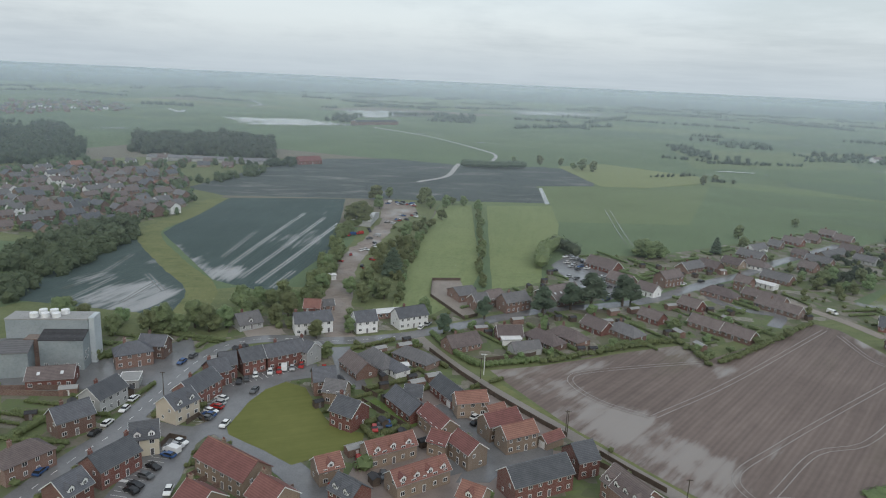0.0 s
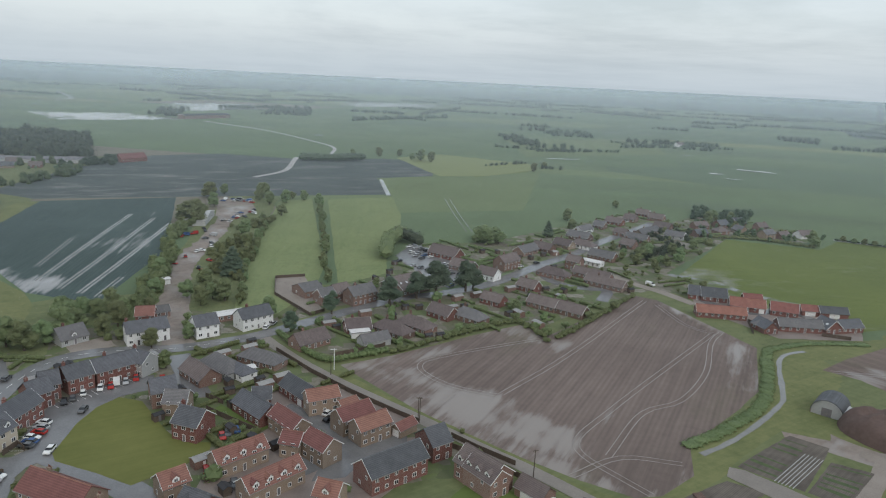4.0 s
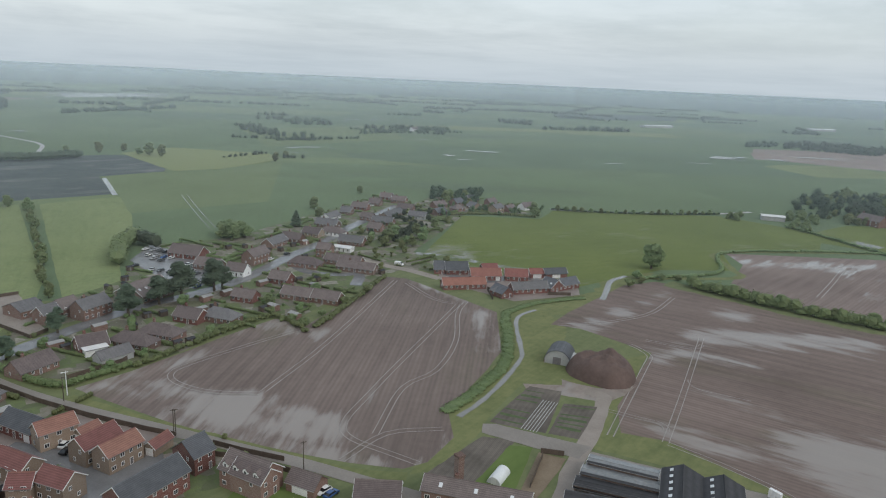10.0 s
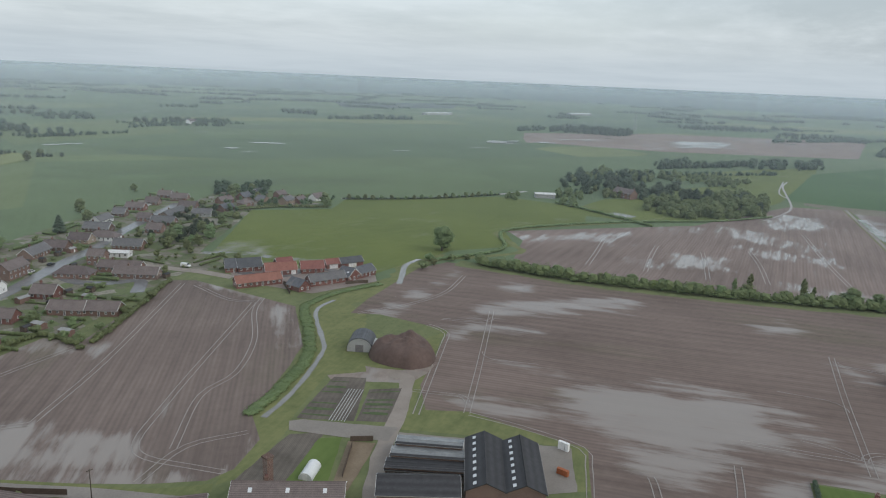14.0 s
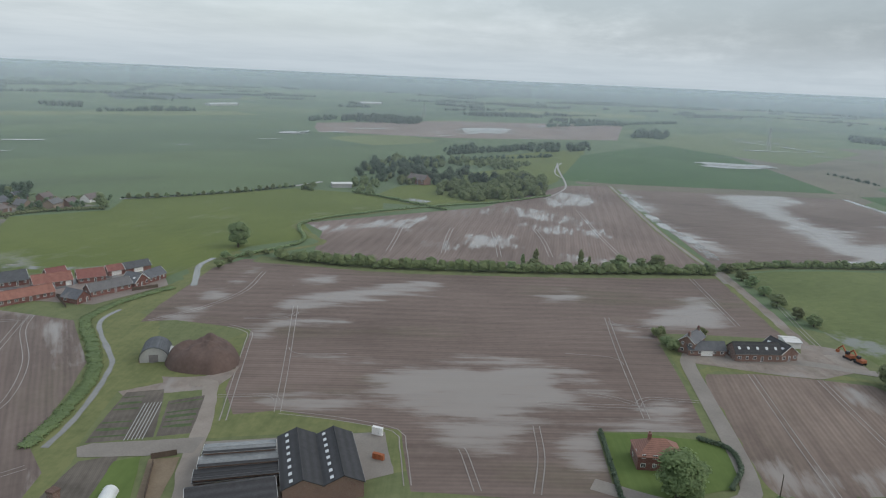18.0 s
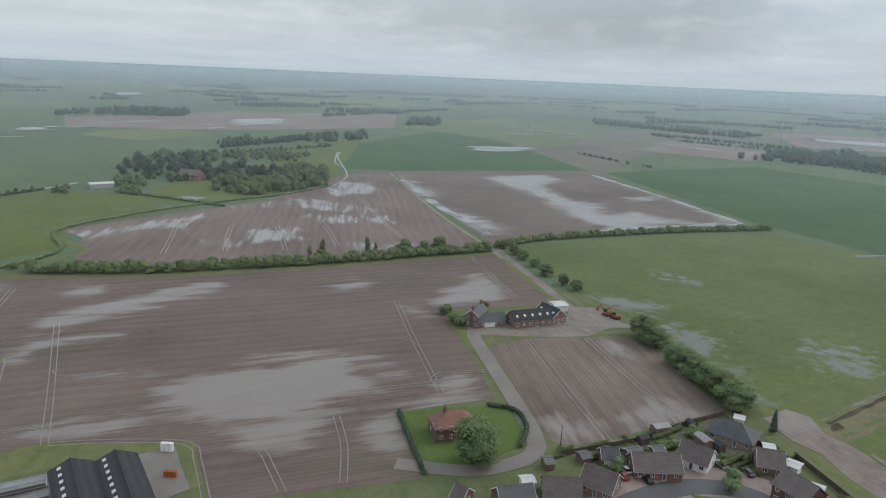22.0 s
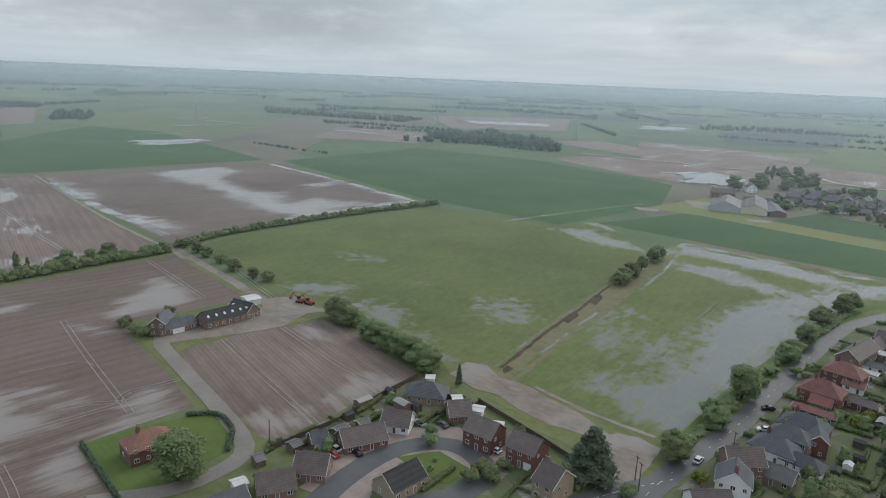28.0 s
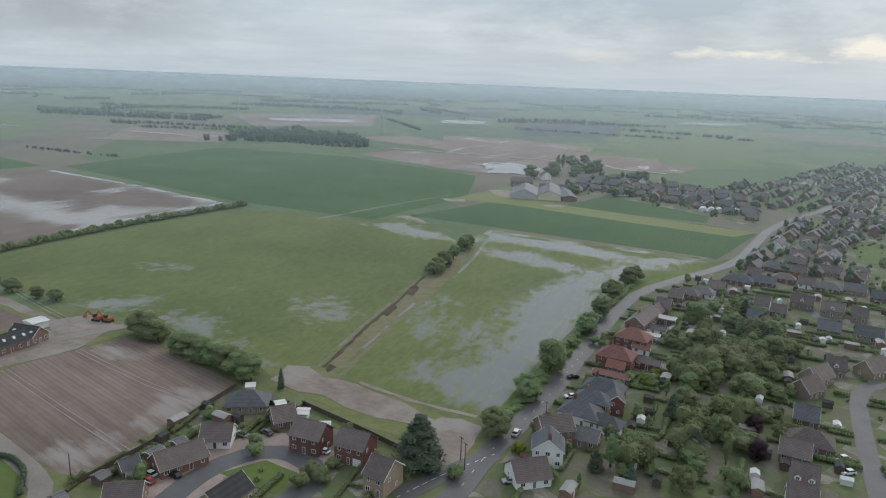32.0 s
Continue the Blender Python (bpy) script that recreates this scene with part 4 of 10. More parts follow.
def car_proto(colour, van=False):
    root = new("van" if van else "car", None)
    Lh, W = (2.5, 0.98) if van else (2.15, 0.9)
    hood = [(-Lh, 0.3), (-Lh, 0.85), (-Lh + 0.25, 0.95), (Lh * 0.45, 0.95), (Lh * 0.92, 0.78), (Lh, 0.6), (Lh, 0.3)]
    if van:
        hood = [(-Lh, 0.35), (-Lh, 2.05), (Lh * 0.35, 2.05), (Lh * 0.62, 1.2), (Lh, 1.0), (Lh, 0.35)]
    bm = bmesh.new()
    vs = [[bm.verts.new((x, s * W, z)) for x, z in hood] for s in (-1, 1)]
    n = len(hood)
    for i in range(n):
        bm.faces.new((vs[0][i], vs[0][(i + 1) % n], vs[1][(i + 1) % n], vs[1][i]))
    bm.faces.new(vs[0][::-1])
    bm.faces.new(vs[1])
    bmesh.ops.recalc_face_normals(bm, faces=bm.faces)
    bmesh.ops.bevel(bm, geom=list(bm.edges), offset=0.07, segments=2, affect="EDGES")
    me = bpy.data.meshes.new("body")
    bm.to_mesh(me)
    bm.free()
    me.materials.append(MAT[colour])
    part("body", me, root)
    if van:
        v, f = prism([(Lh * 0.40, 1.93), (Lh * 0.62, 1.27), (Lh * 0.65, 1.27), (Lh * 0.44, 1.96)], "x", 0, 1)
        v = [(y, x * 1.7 - 0.85, z) for x, y, z in v]
        part("windscreen", mesh_of("windscreen", v, f, MAT["car_glass"]), root)
    else:
        for nm, z0, z1, k, m in (("cabin_glass", 0.93, 1.36, 0.0, "car_glass"), ("car_roof", 1.36, 1.43, 1.0, colour)):
            bw, tw = W * 0.93, W * 0.74
            xa, xb = -Lh * 0.9, Lh * 0.5
            ta, tb = -Lh * 0.62, Lh * 0.16
            if k:
                v = [(ta, -tw, z0), (tb, -tw, z0), (tb, tw, z0), (ta, tw, z0), (ta + 0.1, -tw + 0.08, z1), (tb - 0.1, -tw + 0.08, z1), (tb - 0.1, tw - 0.08, z1), (ta + 0.1, tw - 0.08, z1)]
            else:
                v = [(xa, -bw, z0), (xb, -bw, z0), (xb, bw, z0), (xa, bw, z0), (ta, -tw, z1), (tb, -tw, z1), (tb, tw, z1), (ta, tw, z1)]
            f = [(3, 2, 1, 0), (4, 5, 6, 7), (0, 1, 5, 4), (1, 2, 6, 5), (2, 3, 7, 6), (3, 0, 4, 7)]
            part(nm, mesh_of(nm, v, f, MAT[m]), root)
    if "wheel" not in CACHE:
        bm = bmesh.new()
        bmesh.ops.create_cone(bm, segments=12, radius1=0.32, radius2=0.32, depth=0.2, cap_ends=True, matrix=Matrix.Rotation(radians(90), 4, "X"))
        m2 = bpy.data.meshes.new("wheel")
        bm.to_mesh(m2)
        bm.free()
        m2.materials.append(MAT["tyre"])
        CACHE["wheel"] = m2
    for x in (-Lh * 0.6, Lh * 0.62):
        for y in (-W + 0.06, W - 0.06):
            part("wheel", CACHE["wheel"], root, pose(x, y, 0.32))
    return root


def car(p, turn, colour="car_white", van=False, group="", z=0.17, where="parked on wet asphalt"):
    key = (colour, van)
    m = pose(p[0], p[1], z, 0, 0, turn)
    if key not in CARS:
        CARS[key] = car_proto(colour, van)
        CARS[key].matrix_world = m
        ob = CARS[key]
    else:
        ob = copy_thing(CARS[key], m)
    w = colour.split("_")[1]
    return tagged(ob, f"{w} {'delivery van' if van else 'hatchback car'} {where}", "van" if van else "car", group)


def cars(pts, turn, colours, group="", vans=(), where="parked on wet asphalt", spin=0):
    for i, p in enumerate(pts):
        car(p, turn + TRND.uniform(-4, 4) + (180 if TRND.random() < 0.5 else 0), "car_" + colours[i % len(colours)], i in vans, group, where=where)


def ell(pts):
    """A flooded hollow from its left, right, far and near ends."""
    l, r, t, b = (Vector(p) for p in pts)
    c = (l + r + t + b) / 4
    return (c.x, c.y, (r - l).length / 2 * 1.15, (t - b).length / 2 * 1.15, math.degrees(math.atan2(r.y - l.y, r.x - l.x)))


def fence(pts, height=1.6, material="fence_wood", label="dark wooden panel garden fence", gap=1.9, name="fence"):
    """Posts and panels along a line."""
    root = new(name, None)
    root.location = (pts[0][0], pts[0][1], 0)
    k = 0
    for a, b in zip(pts[:-1], pts[1:]):
        a, b = Vector(a), Vector(b)
        n = max(1, round((b - a).length / 6.0))
        an = math.degrees(math.atan2(b.y - a.y, b.x - a.x))
        for i in range(n):
            p, q = a.lerp(b, i / n), a.lerp(b, (i + 1) / n)
            key = ("fence", round((q - p).length, 1), height, material)
            if key not in CACHE:
                l = (q - p).length
                CACHE[key] = mesh_of("fence_panel", *box(0, -0.05, 0, l, 0.05, height), MAT[material])
            part("fence_panel", CACHE[key], root, pose(p.x - pts[0][0], p.y - pts[0][1], 0.05, 0, 0, an))
            k += 1
    return tagged(root, label, "fence")


# ---- houses joined far off ----
FAR_V, FAR_F, FAR_S = [], [], []
FAR_MATS = ["wall_brown", "wall_dark", "wall_buff", "wall_white", "roof_tile", "roof_grey", "roof_slate", "roof_pantile", "white_paint", "glass"]


def far_house(x, y, l, d, turn, wall, roof, h, rnd):
    """One of the many far houses: walls, pitched roof, stack and window openings."""
    m = pose(x, y, 0.08, 0, 0, turn)

    def put(vf, slot):
        v, f = vf
        n = len(FAR_V)
        FAR_V.extend(tuple(m @ Vector(q)) for q in v)
        FAR_F.extend(tuple(i + n for i in q) for q in f)
        FAR_S.extend([slot] * len(f))

    zr = h + d / 2 * 0.75
    put(prism([(-d / 2, 0), (d / 2, 0), (d / 2, h), (0, zr), (-d / 2, h)], "x", -l / 2, l / 2), wall)
    put(prism([(-d / 2 - 0.3, h - 0.2), (0, zr), (d / 2 + 0.3, h - 0.2), (d / 2 + 0.3, h), (0, zr + 0.2), (-d / 2 - 0.3, h)][::-1], "x", -l / 2 - 0.3, l / 2 + 0.3), roof)
    if rnd.random() < 0.6:
        put(box(l * 0.3 - 0.4, -0.35, zr - 0.8, l * 0.3 + 0.4, 0.35, zr + 1.0), wall)
    for z in ((1.0,) if h < 3.5 else (1.0, 3.5)):
        for k in (-0.28, 0.05, 0.3):
            for side in (-1, 1):
                yy = side * (d / 2 + 0.03)
                put(box(l * k - 0.7, yy - 0.03, z, l * k + 0.7, yy + 0.03, z + 1.2), 8)
                put(box(l * k - 0.58, yy - 0.05, z + 0.12, l * k + 0.58, yy + 0.05, z + 1.08), 9)


# ---- ground, fields and water ----
def ground_mat():
    """Flat farmland: a patchwork of crops and pasture in large fields."""
    m, nt, b = mat("farmland", 0.9, 0.2)
    L = nt.links.new
    pos = nt.nodes.new("ShaderNodeNewGeometry").outputs["Position"]
    mp = nt.nodes.new("ShaderNodeMapping")
    mp.vector_type = "TEXTURE"
    mp.inputs["Rotation"].default_value = (0, 0, radians(-24))
    mp.inputs["Scale"].default_value = (520, 300, 1)
    L(pos, mp.inputs[0])
    vor = nt.nodes.new("ShaderNodeTexVoronoi")
    vor.distance = "CHEBYCHEV"
    vor.inputs["Scale"].default_value = 1.0
    L(mp.outputs[0], vor.inputs["Vector"])
    sep = nt.nodes.new("ShaderNodeSeparateColor")
    L(vor.outputs["Color"], sep.inputs[0])
    r = ramp(nt, [(0.0, (0.112, 0.156, 0.084)), (0.3, (0.12, 0.164, 0.088)), (0.5, (0.13, 0.17, 0.088)), (0.64, (0.104, 0.146, 0.086)), (0.78, (0.142, 0.18, 0.09)), (0.88, (0.168, 0.156, 0.12)), (0.95, (0.162, 0.192, 0.092))], "CONSTANT")
    L(sep.outputs[0], r.inputs[0])
    n = noise_of(nt, 0.01, 6, 0.6, pos)
    n2 = noise_of(nt, 0.25, 4, 0.6, pos, (9, 1, 1), 66)
    f = math_node(nt, "ADD", math_node(nt, "MULTIPLY", n, 0.8), math_node(nt, "MULTIPLY", n2, 0.4))
    n4 = noise_of(nt, 0.0022, 7, 0.66, pos, (2.0, 1.0, 1.0), -24)
    dk = math_node(nt, "MULTIPLY_ADD", n4, 9.0, -4.9, clamp=True)
    hsv = nt.nodes.new("ShaderNodeHueSaturation")
    L(math_node(nt, "MULTIPLY_ADD", f, 0.6, 0.6), hsv.inputs["Value"])
    col = mix_rgb(nt, math_node(nt, "MULTIPLY", dk, 0.45), r.outputs[0], (0.07, 0.09, 0.075))
    L(col, hsv.inputs["Color"])
    L(hsv.outputs[0], b.inputs["Base Color"])
    return m


def ground():
    bm = bmesh.new()
    bmesh.ops.create_circle(bm, cap_ends=True, segments=128, radius=4980)
    me = bpy.data.meshes.new("ground")
    bm.to_mesh(me)
    bm.free()
    me.materials.append(ground_mat())
    tagged(new("ground", me), "flat green farmland reaching to the horizon", "ground", kind="structure")


ground()
sheet("rough_ground", [(330 * math.cos(radians(a)), 330 * math.sin(radians(a))) for a in range(0, 360, 9)], 0.015, MAT["rough_grass"], "rough grass between the fields and houses", "grass", 8)
sheet("rough_ground", [(-450, 690), (-330, 800), (-180, 840), (-140, 780), (-175, 580), (-176, 440), (-215, 380), (-290, 390), (-440, 600)], 0.02, MAT["rough_grass"], "rough grass round the western village", "grass", 6)
sheet("rough_ground", [(-55.3, 311), (-52, 468), (-37, 592), (2, 573), (-15.7, 369), (-19.5, 295), (-40.3, 280.8)], 0.02, MAT["rough_grass"], "rough grass and scrub beside the yard", "grass", 3)
sheet("rough_ground", [(213.9, -95.3), (207.5, -115.2), (290, -234), (321, -283), (335, -313), (274, -251), (199.8, -139.5), (191.3, -117.7), (137.7, -133.6), (125.2, -117.2), (167.6, -98.2)], 0.02, MAT["verge"], "rough grass round the drain", "grass", 2)

# hollows of the fields that hold water: how full, and their outline
POOLS = {}


def pool(field, full, *outline):
    POOLS.setdefault(field, []).append((full, outline))


pool("leeks", 0.9, (-112.9, 341.3), (-110.0, 350.7), (-97.7, 349.3), (-95.4, 338.8), (-99.4, 324.9), (-108.4, 331.5))
pool("leeks", 0.0, (-95.1, 416.1), (-79.8, 447.6), (-73.5, 412.6), (-88.7, 395.1))
pool("leeks", 0.2, (-155.6, 396.6), (-128.6, 361.6), (-108.4, 331.5), (-107.9, 325.5), (-126.1, 350.2), (-152.1, 383.1))
pool("leeks_west", 0.7, (-155.4, 286.5), (-149.4, 307.8), (-138.2, 318.8), (-119.8, 305.9), (-113.3, 282.2), (-133.8, 274.2), (-146.2, 275.5))
pool("leeks_west", 0.7, (-168.6, 319.9), (-165.1, 332.7), (-161.1, 327.1), (-163.8, 315.8))
pool("leeks_west", 0.4, (-149.0, 355.6), (-144.3, 358.8), (-139.5, 350.2), (-143.6, 347.2))
pool("leeks_west", 0.6, (-111.9, 278.6), (-97.0, 280.6), (-94.7, 270.1), (-104.1, 264.1))
pool("large", 1.0, (189.8, 95.2), (198.3, 95.5), (209.7, 88.3), (215.2, 76.8), (217.2, 64.1), (230.0, 54.7), (234.4, 43.9), (220.8, 37.9), (211.9, 34.1), (210.8, 28.1), (213.4, 21.8), (204.2, 28.0), (195.5, 38.3), (186.7, 48.5), (179.0, 55.5), (175.6, 69.5), (179.9, 78.7), (182.9, 89.1))
pool("large", 0.45, (191.5, 36.3), (178.7, 41.5), (169.0, 43.5), (162.8, 47.1), (161.9, 53.0), (168.3, 60.3), (176.0, 69.5), (186.0, 58.0), (193.0, 45.0))
pool("large", 1.2, (214.0, 9.1), (222.8, 6.7), (227.0, 3.0), (222.4, -1.7), (213.0, -2.7), (207.6, 3.4), (209.5, 7.0))
pool("large", 1.2, (193.5, 22.0), (199.8, 14.5), (206.4, 5.0), (207.6, -3.2), (205.4, -9.8), (200.3, -6.7), (191.8, 8.6), (186.0, 19.2), (189.3, 22.2))
pool("large", 0.5, (186.6, 29.2), (190.9, 24.9), (188.8, 21.6), (179.5, 19.2), (170.5, 18.0), (166.5, 18.8), (169.7, 23.0), (179.1, 27.2))
pool("large", 1.4, (303.0, 16.3), (327.2, 6.9), (346.8, -2.5), (349.3, -12.4), (330.2, -15.4), (307.7, -15.2), (303.2, -3.8), (295.7, 7.4), (293.6, 14.3))
pool("large", 0.7, (251.4, 170.7), (265.1, 161.4), (279.6, 151.6), (300.4, 137.5), (311.5, 123.8), (305.3, 115.2), (292.2, 114.4), (282.9, 129.3), (261.8, 141.8), (248.0, 151.0), (238.6, 162.0), (244.2, 167.5))
pool("large", 0.6, (282.8, 184.2), (294.0, 179.0), (298.1, 167.6), (289.4, 162.7), (280.5, 170.7), (277.2, 178.3))
pool("large", 0.5, (315.3, 69.1), (326.8, 57.6), (324.3, 47.4), (312.5, 49.4), (306.7, 61.6))
pool("large", 0.7, (288.7, 27.9), (286.9, 18.3), (281.3, 16.4), (275.7, 21.7), (280.1, 25.6))
pool("large", 0.0, (232.8, 163.7), (243.7, 137.4), (237.6, 131.2), (223.6, 154.7))
pool("large", 0.2, (207.0, 133.3), (208.9, 117.6), (210.4, 104.4), (205.6, 101.6), (201.7, 113.5), (202.0, 127.7))
pool("large", 0.3, (212.0, 160.3), (217.3, 154.3), (211.5, 149.4), (206.3, 153.0))
pool("large", 0.3, (167.7, 118.9), (175.5, 106.8), (180.2, 92.8), (173.8, 97.7), (166.2, 113.3))
pool("large", 0.1, (210.0, 197.1), (242.5, 203.9), (279.7, 209.9), (285.7, 210.1), (239.7, 195.4), (203.0, 187.9))
pool("large", -0.1, (211.3, 95.8), (229.4, 69.6), (234.7, 38.9), (217.8, 16.7), (211.5, 23.1), (228.7, 39.8), (226.4, 66.4), (208.6, 90.2))
pool("far", 0.9, (419.7, 144.9), (434.3, 115.4), (406.9, 106.6), (396.9, 117.5), (391.9, 131.2))
pool("far", 1.0, (437.3, 204.2), (446.8, 197.0), (410.9, 177.6), (416.4, 188.4))
pool("far", 0.9, (498.3, 177.7), (503.4, 170.1), (485.1, 165.5), (481.6, 170.6))
pool("far", 0.9, (515.0, 165.6), (517.4, 157.9), (501.0, 153.6), (495.3, 158.1))
pool("far", 0.5, (476.3, 115.9), (484.2, 89.6), (486.6, 65.1), (468.4, 54.7), (458.6, 76.7), (454.5, 99.1))
pool("far", 0.6, (594.6, 133.1), (640.7, 131.0), (640.0, 100.1), (602.9, 83.0), (576.1, 93.9), (563.6, 121.0))
pool("far", 0.3, (389.4, 237.0), (415.3, 216.9), (463.6, 186.3), (452.1, 181.5), (400.9, 209.4), (376.8, 225.2))
pool("far", 0.2, (389.5, 67.1), (401.2, 72.7), (401.0, 52.6), (409.0, 34.0), (398.2, 32.8), (385.2, 50.1))
pool("far", 0.1, (541.8, 148.1), (533.4, 117.7), (510.7, 73.8), (493.5, 75.0), (499.3, 109.7), (517.5, 141.1))
pool("far", 0.2, (390.8, 164.1), (395.1, 142.8), (378.6, 136.6), (372.3, 152.4))
pool("distant", 1.1, (720.1, -7.9), (753.7, -42.0), (752.3, -79.2), (719.0, -87.8), (683.5, -69.5), (641.1, -73.5), (596.1, -88.7), (584.9, -111.9), (564.6, -103.5), (542.0, -106.5), (555.0, -130.4), (541.3, -141.4), (531.1, -157.4), (514.5, -152.8), (476.0, -100.5), (494.3, -82.8), (523.6, -71.9), (560.2, -69.4), (600.0, -54.0), (645.2, -36.4), (671.1, -21.2))
pool("distant", 0.8, (624.6, -136.2), (638.5, -162.6), (619.8, -167.2), (606.8, -141.9))
pool("distant", 0.9, (701.4, 85.3), (660.3, 59.3), (606.9, 39.9), (575.5, 35.6), (601.7, 54.1), (657.9, 72.2))
pool("distant", 1.0, (540.7, 23.3), (512.7, 4.4), (473.7, -15.6), (458.9, -16.0), (473.7, 4.0), (509.0, 16.9))
pool("distant", 0.7, (773.3, -134.3), (675.6, -174.5), (580.1, -201.7), (541.7, -208.2), (533.0, -195.6), (649.5, -168.1), (737.7, -139.6))
pool("distant", 0.2, (524.1, -137.2), (521.2, -173.0), (528.7, -198.7), (492.4, -146.6), (477.2, -113.1))
pool("near", 1.0, (41.1, 227.2), (45.1, 219.2), (49.1, 211.9), (55.4, 207.2), (68.4, 199.8), (69.6, 194.8), (65.1, 190.1), (69.7, 182.2), (77.6, 174.3), (79.7, 168.5), (81.2, 161.8), (78.4, 159.8), (70.1, 164.9), (62.9, 173.2), (55.0, 180.8), (47.0, 188.9), (43.8, 197.0), (40.1, 203.9), (45.8, 205.9), (42.2, 214.2))
pool("near", 1.5, (38.2, 226.6), (46.4, 226.6), (54.9, 214.6), (63.2, 206.2), (71.9, 198.9), (74.5, 194.1), (65.9, 186.4), (53.9, 194.9), (43.6, 209.6))
pool("near", 1.1, (72.8, 193.9), (80.2, 179.3), (86.5, 171.6), (82.5, 160.2), (76.7, 164.5), (69.9, 179.9), (64.5, 186.9))
pool("near", 0.9, (42.2, 235.2), (56.1, 240.6), (80.7, 251.2), (75.5, 243.1), (49.1, 229.3))
pool("near", 0.8, (23.1, 231.8), (29.7, 232.5), (37.6, 222.3), (43.5, 208.9), (37.4, 214.1), (29.7, 223.6))
pool("near", 0.6, (43.6, 235.2), (51.8, 241.1), (58.4, 242.2), (53.4, 234.3), (45.6, 230.7))
pool("near", 0.7, (63.8, 242.5), (74.6, 249.3), (81.1, 250.2), (73.7, 242.6), (65.6, 237.1))
pool("near", 0.9, (21.0, 230.5), (26.5, 231.3), (28.1, 227.2), (22.8, 225.4))
pool("near", 0.05, (37.7, 200.6), (48.6, 182.2), (62.9, 163.9), (76.3, 148.1), (88.0, 137.9), (76.0, 154.5), (59.3, 172.9), (46.6, 187.5))
pool("near", 0.1, (88.0, 258.1), (102.7, 264.0), (110.4, 239.5), (107.4, 232.7), (98.8, 247.2))
pool("near", 0.4, (92.3, 270.8), (95.6, 271.3), (94.5, 265.4), (91.6, 265.7))
pool("near", 0.4, (187.2, 281.4), (192.0, 265.8), (191.1, 249.5), (187.6, 243.0), (184.2, 259.1), (182.9, 274.7))
pool("near", 0.5, (180.7, 285.6), (189.9, 285.7), (188.9, 278.8), (180.4, 278.6))
pool("near", 0.0, (27.0, 232.6), (38.8, 235.9), (66.6, 249.0), (88.7, 260.0), (87.0, 254.9), (64.8, 242.2), (41.7, 230.6), (29.8, 226.6))
pool("near", -0.05, (182.1, 235.9), (183.6, 227.5), (175.3, 209.0), (158.2, 190.6), (169.7, 211.0))
pool("near", 0.2, (83.8, 139.6), (91.2, 137.4), (105.3, 142.4), (108.6, 144.4), (92.9, 134.6))
pool("small", 0.6, (191.8, -38.7), (202.1, -51.1), (211.2, -64.9), (209.4, -69.7), (203.0, -65.9), (197.2, -56.5), (191.3, -46.5))
pool("small", 0.8, (259.4, -58.2), (250.8, -62.9), (246.7, -62.0), (252.0, -58.1))
pool("small", 0.3, (198.0, -15.0), (192.1, -26.8), (186.5, -36.5), (179.9, -28.7), (186.7, -27.9), (193.0, -19.9))
pool("small", 0.1, (207.2, -66.7), (202.9, -75.1), (191.3, -62.3), (187.9, -50.7), (195.3, -56.0))
pool("meadow", 0.8, (325.3, -56.0), (322.3, -72.7), (310.3, -87.4), (302.0, -84.2), (310.0, -67.2), (317.7, -55.9))
pool("meadow", 0.5, (294.5, -85.0), (285.8, -96.9), (268.2, -97.8), (250.8, -96.5), (238.9, -95.5), (246.0, -91.0), (257.8, -87.5), (277.5, -85.6))
pool("meadow", 0.2, (248.2, -94.2), (223.9, -98.8), (206.0, -101.0), (202.4, -97.0), (219.6, -94.7))
pool("meadow", 0.0, (281.7, -140.6), (270.4, -156.5), (245.4, -150.5), (241.1, -137.4), (259.4, -134.5))
pool("meadow", 0.8, (405.3, -265.0), (398.4, -288.5), (356.6, -291.3), (329.4, -284.2), (349.2, -271.7), (384.4, -264.5))
pool("meadow", 0.6, (424.9, -299.3), (384.3, -323.3), (359.3, -335.6), (351.1, -320.7), (390.3, -302.5))
pool("meadow", 0.5, (506.4, -220.1), (502.0, -237.2), (486.8, -227.1), (489.7, -215.8))
pool("meadow", -0.3, (373.2, -103.7), (360.1, -119.3), (351.8, -113.4), (360.7, -101.7))
pool("meadow", -0.2, (200.2, -129.3), (215.8, -152.1), (234.5, -179.6), (272.6, -229.0), (279.3, -242.0), (232.7, -184.5), (204.8, -147.5), (194.3, -130.5))
pool("meadow", 0.0, (194.8, -122.4), (205.2, -138.7), (227.2, -168.4), (252.0, -202.3), (245.8, -199.2), (221.0, -165.5), (201.1, -137.3), (191.3, -122.0))
pool("lake", 1.0, (234.3, -307.0), (223.7, -307.6), (201.3, -268.6), (184.7, -232.8), (171.4, -202.2), (158.7, -180.3), (140.9, -158.4), (138.5, -141.1), (143.4, -136.6), (157.9, -135.2), (170.2, -140.0), (175.4, -151.4), (177.8, -168.9), (189.2, -187.5), (202.1, -205.6), (218.0, -223.9), (228.1, -242.7), (232.2, -267.6), (234.9, -290.7))
pool("lake", 1.2, (164, -190), (150, -165), (140, -142), (146, -150), (162, -178), (176, -205), (192, -240), (206, -275), (216, -300), (206, -294), (186, -244))
pool("lake", 0.9, (215.2, -295.8), (220.1, -328), (217.3, -366.4), (213.1, -392), (222, -378), (235.7, -372), (240.5, -345.2), (236.2, -307.8))
pool("lake", 0.8, (352.7, -327.1), (342.1, -332.6), (303.8, -349.6), (253.1, -353.8), (231.8, -358.9), (240.5, -337.3), (280.2, -323.9), (313.3, -310.5), (326.9, -301.8))
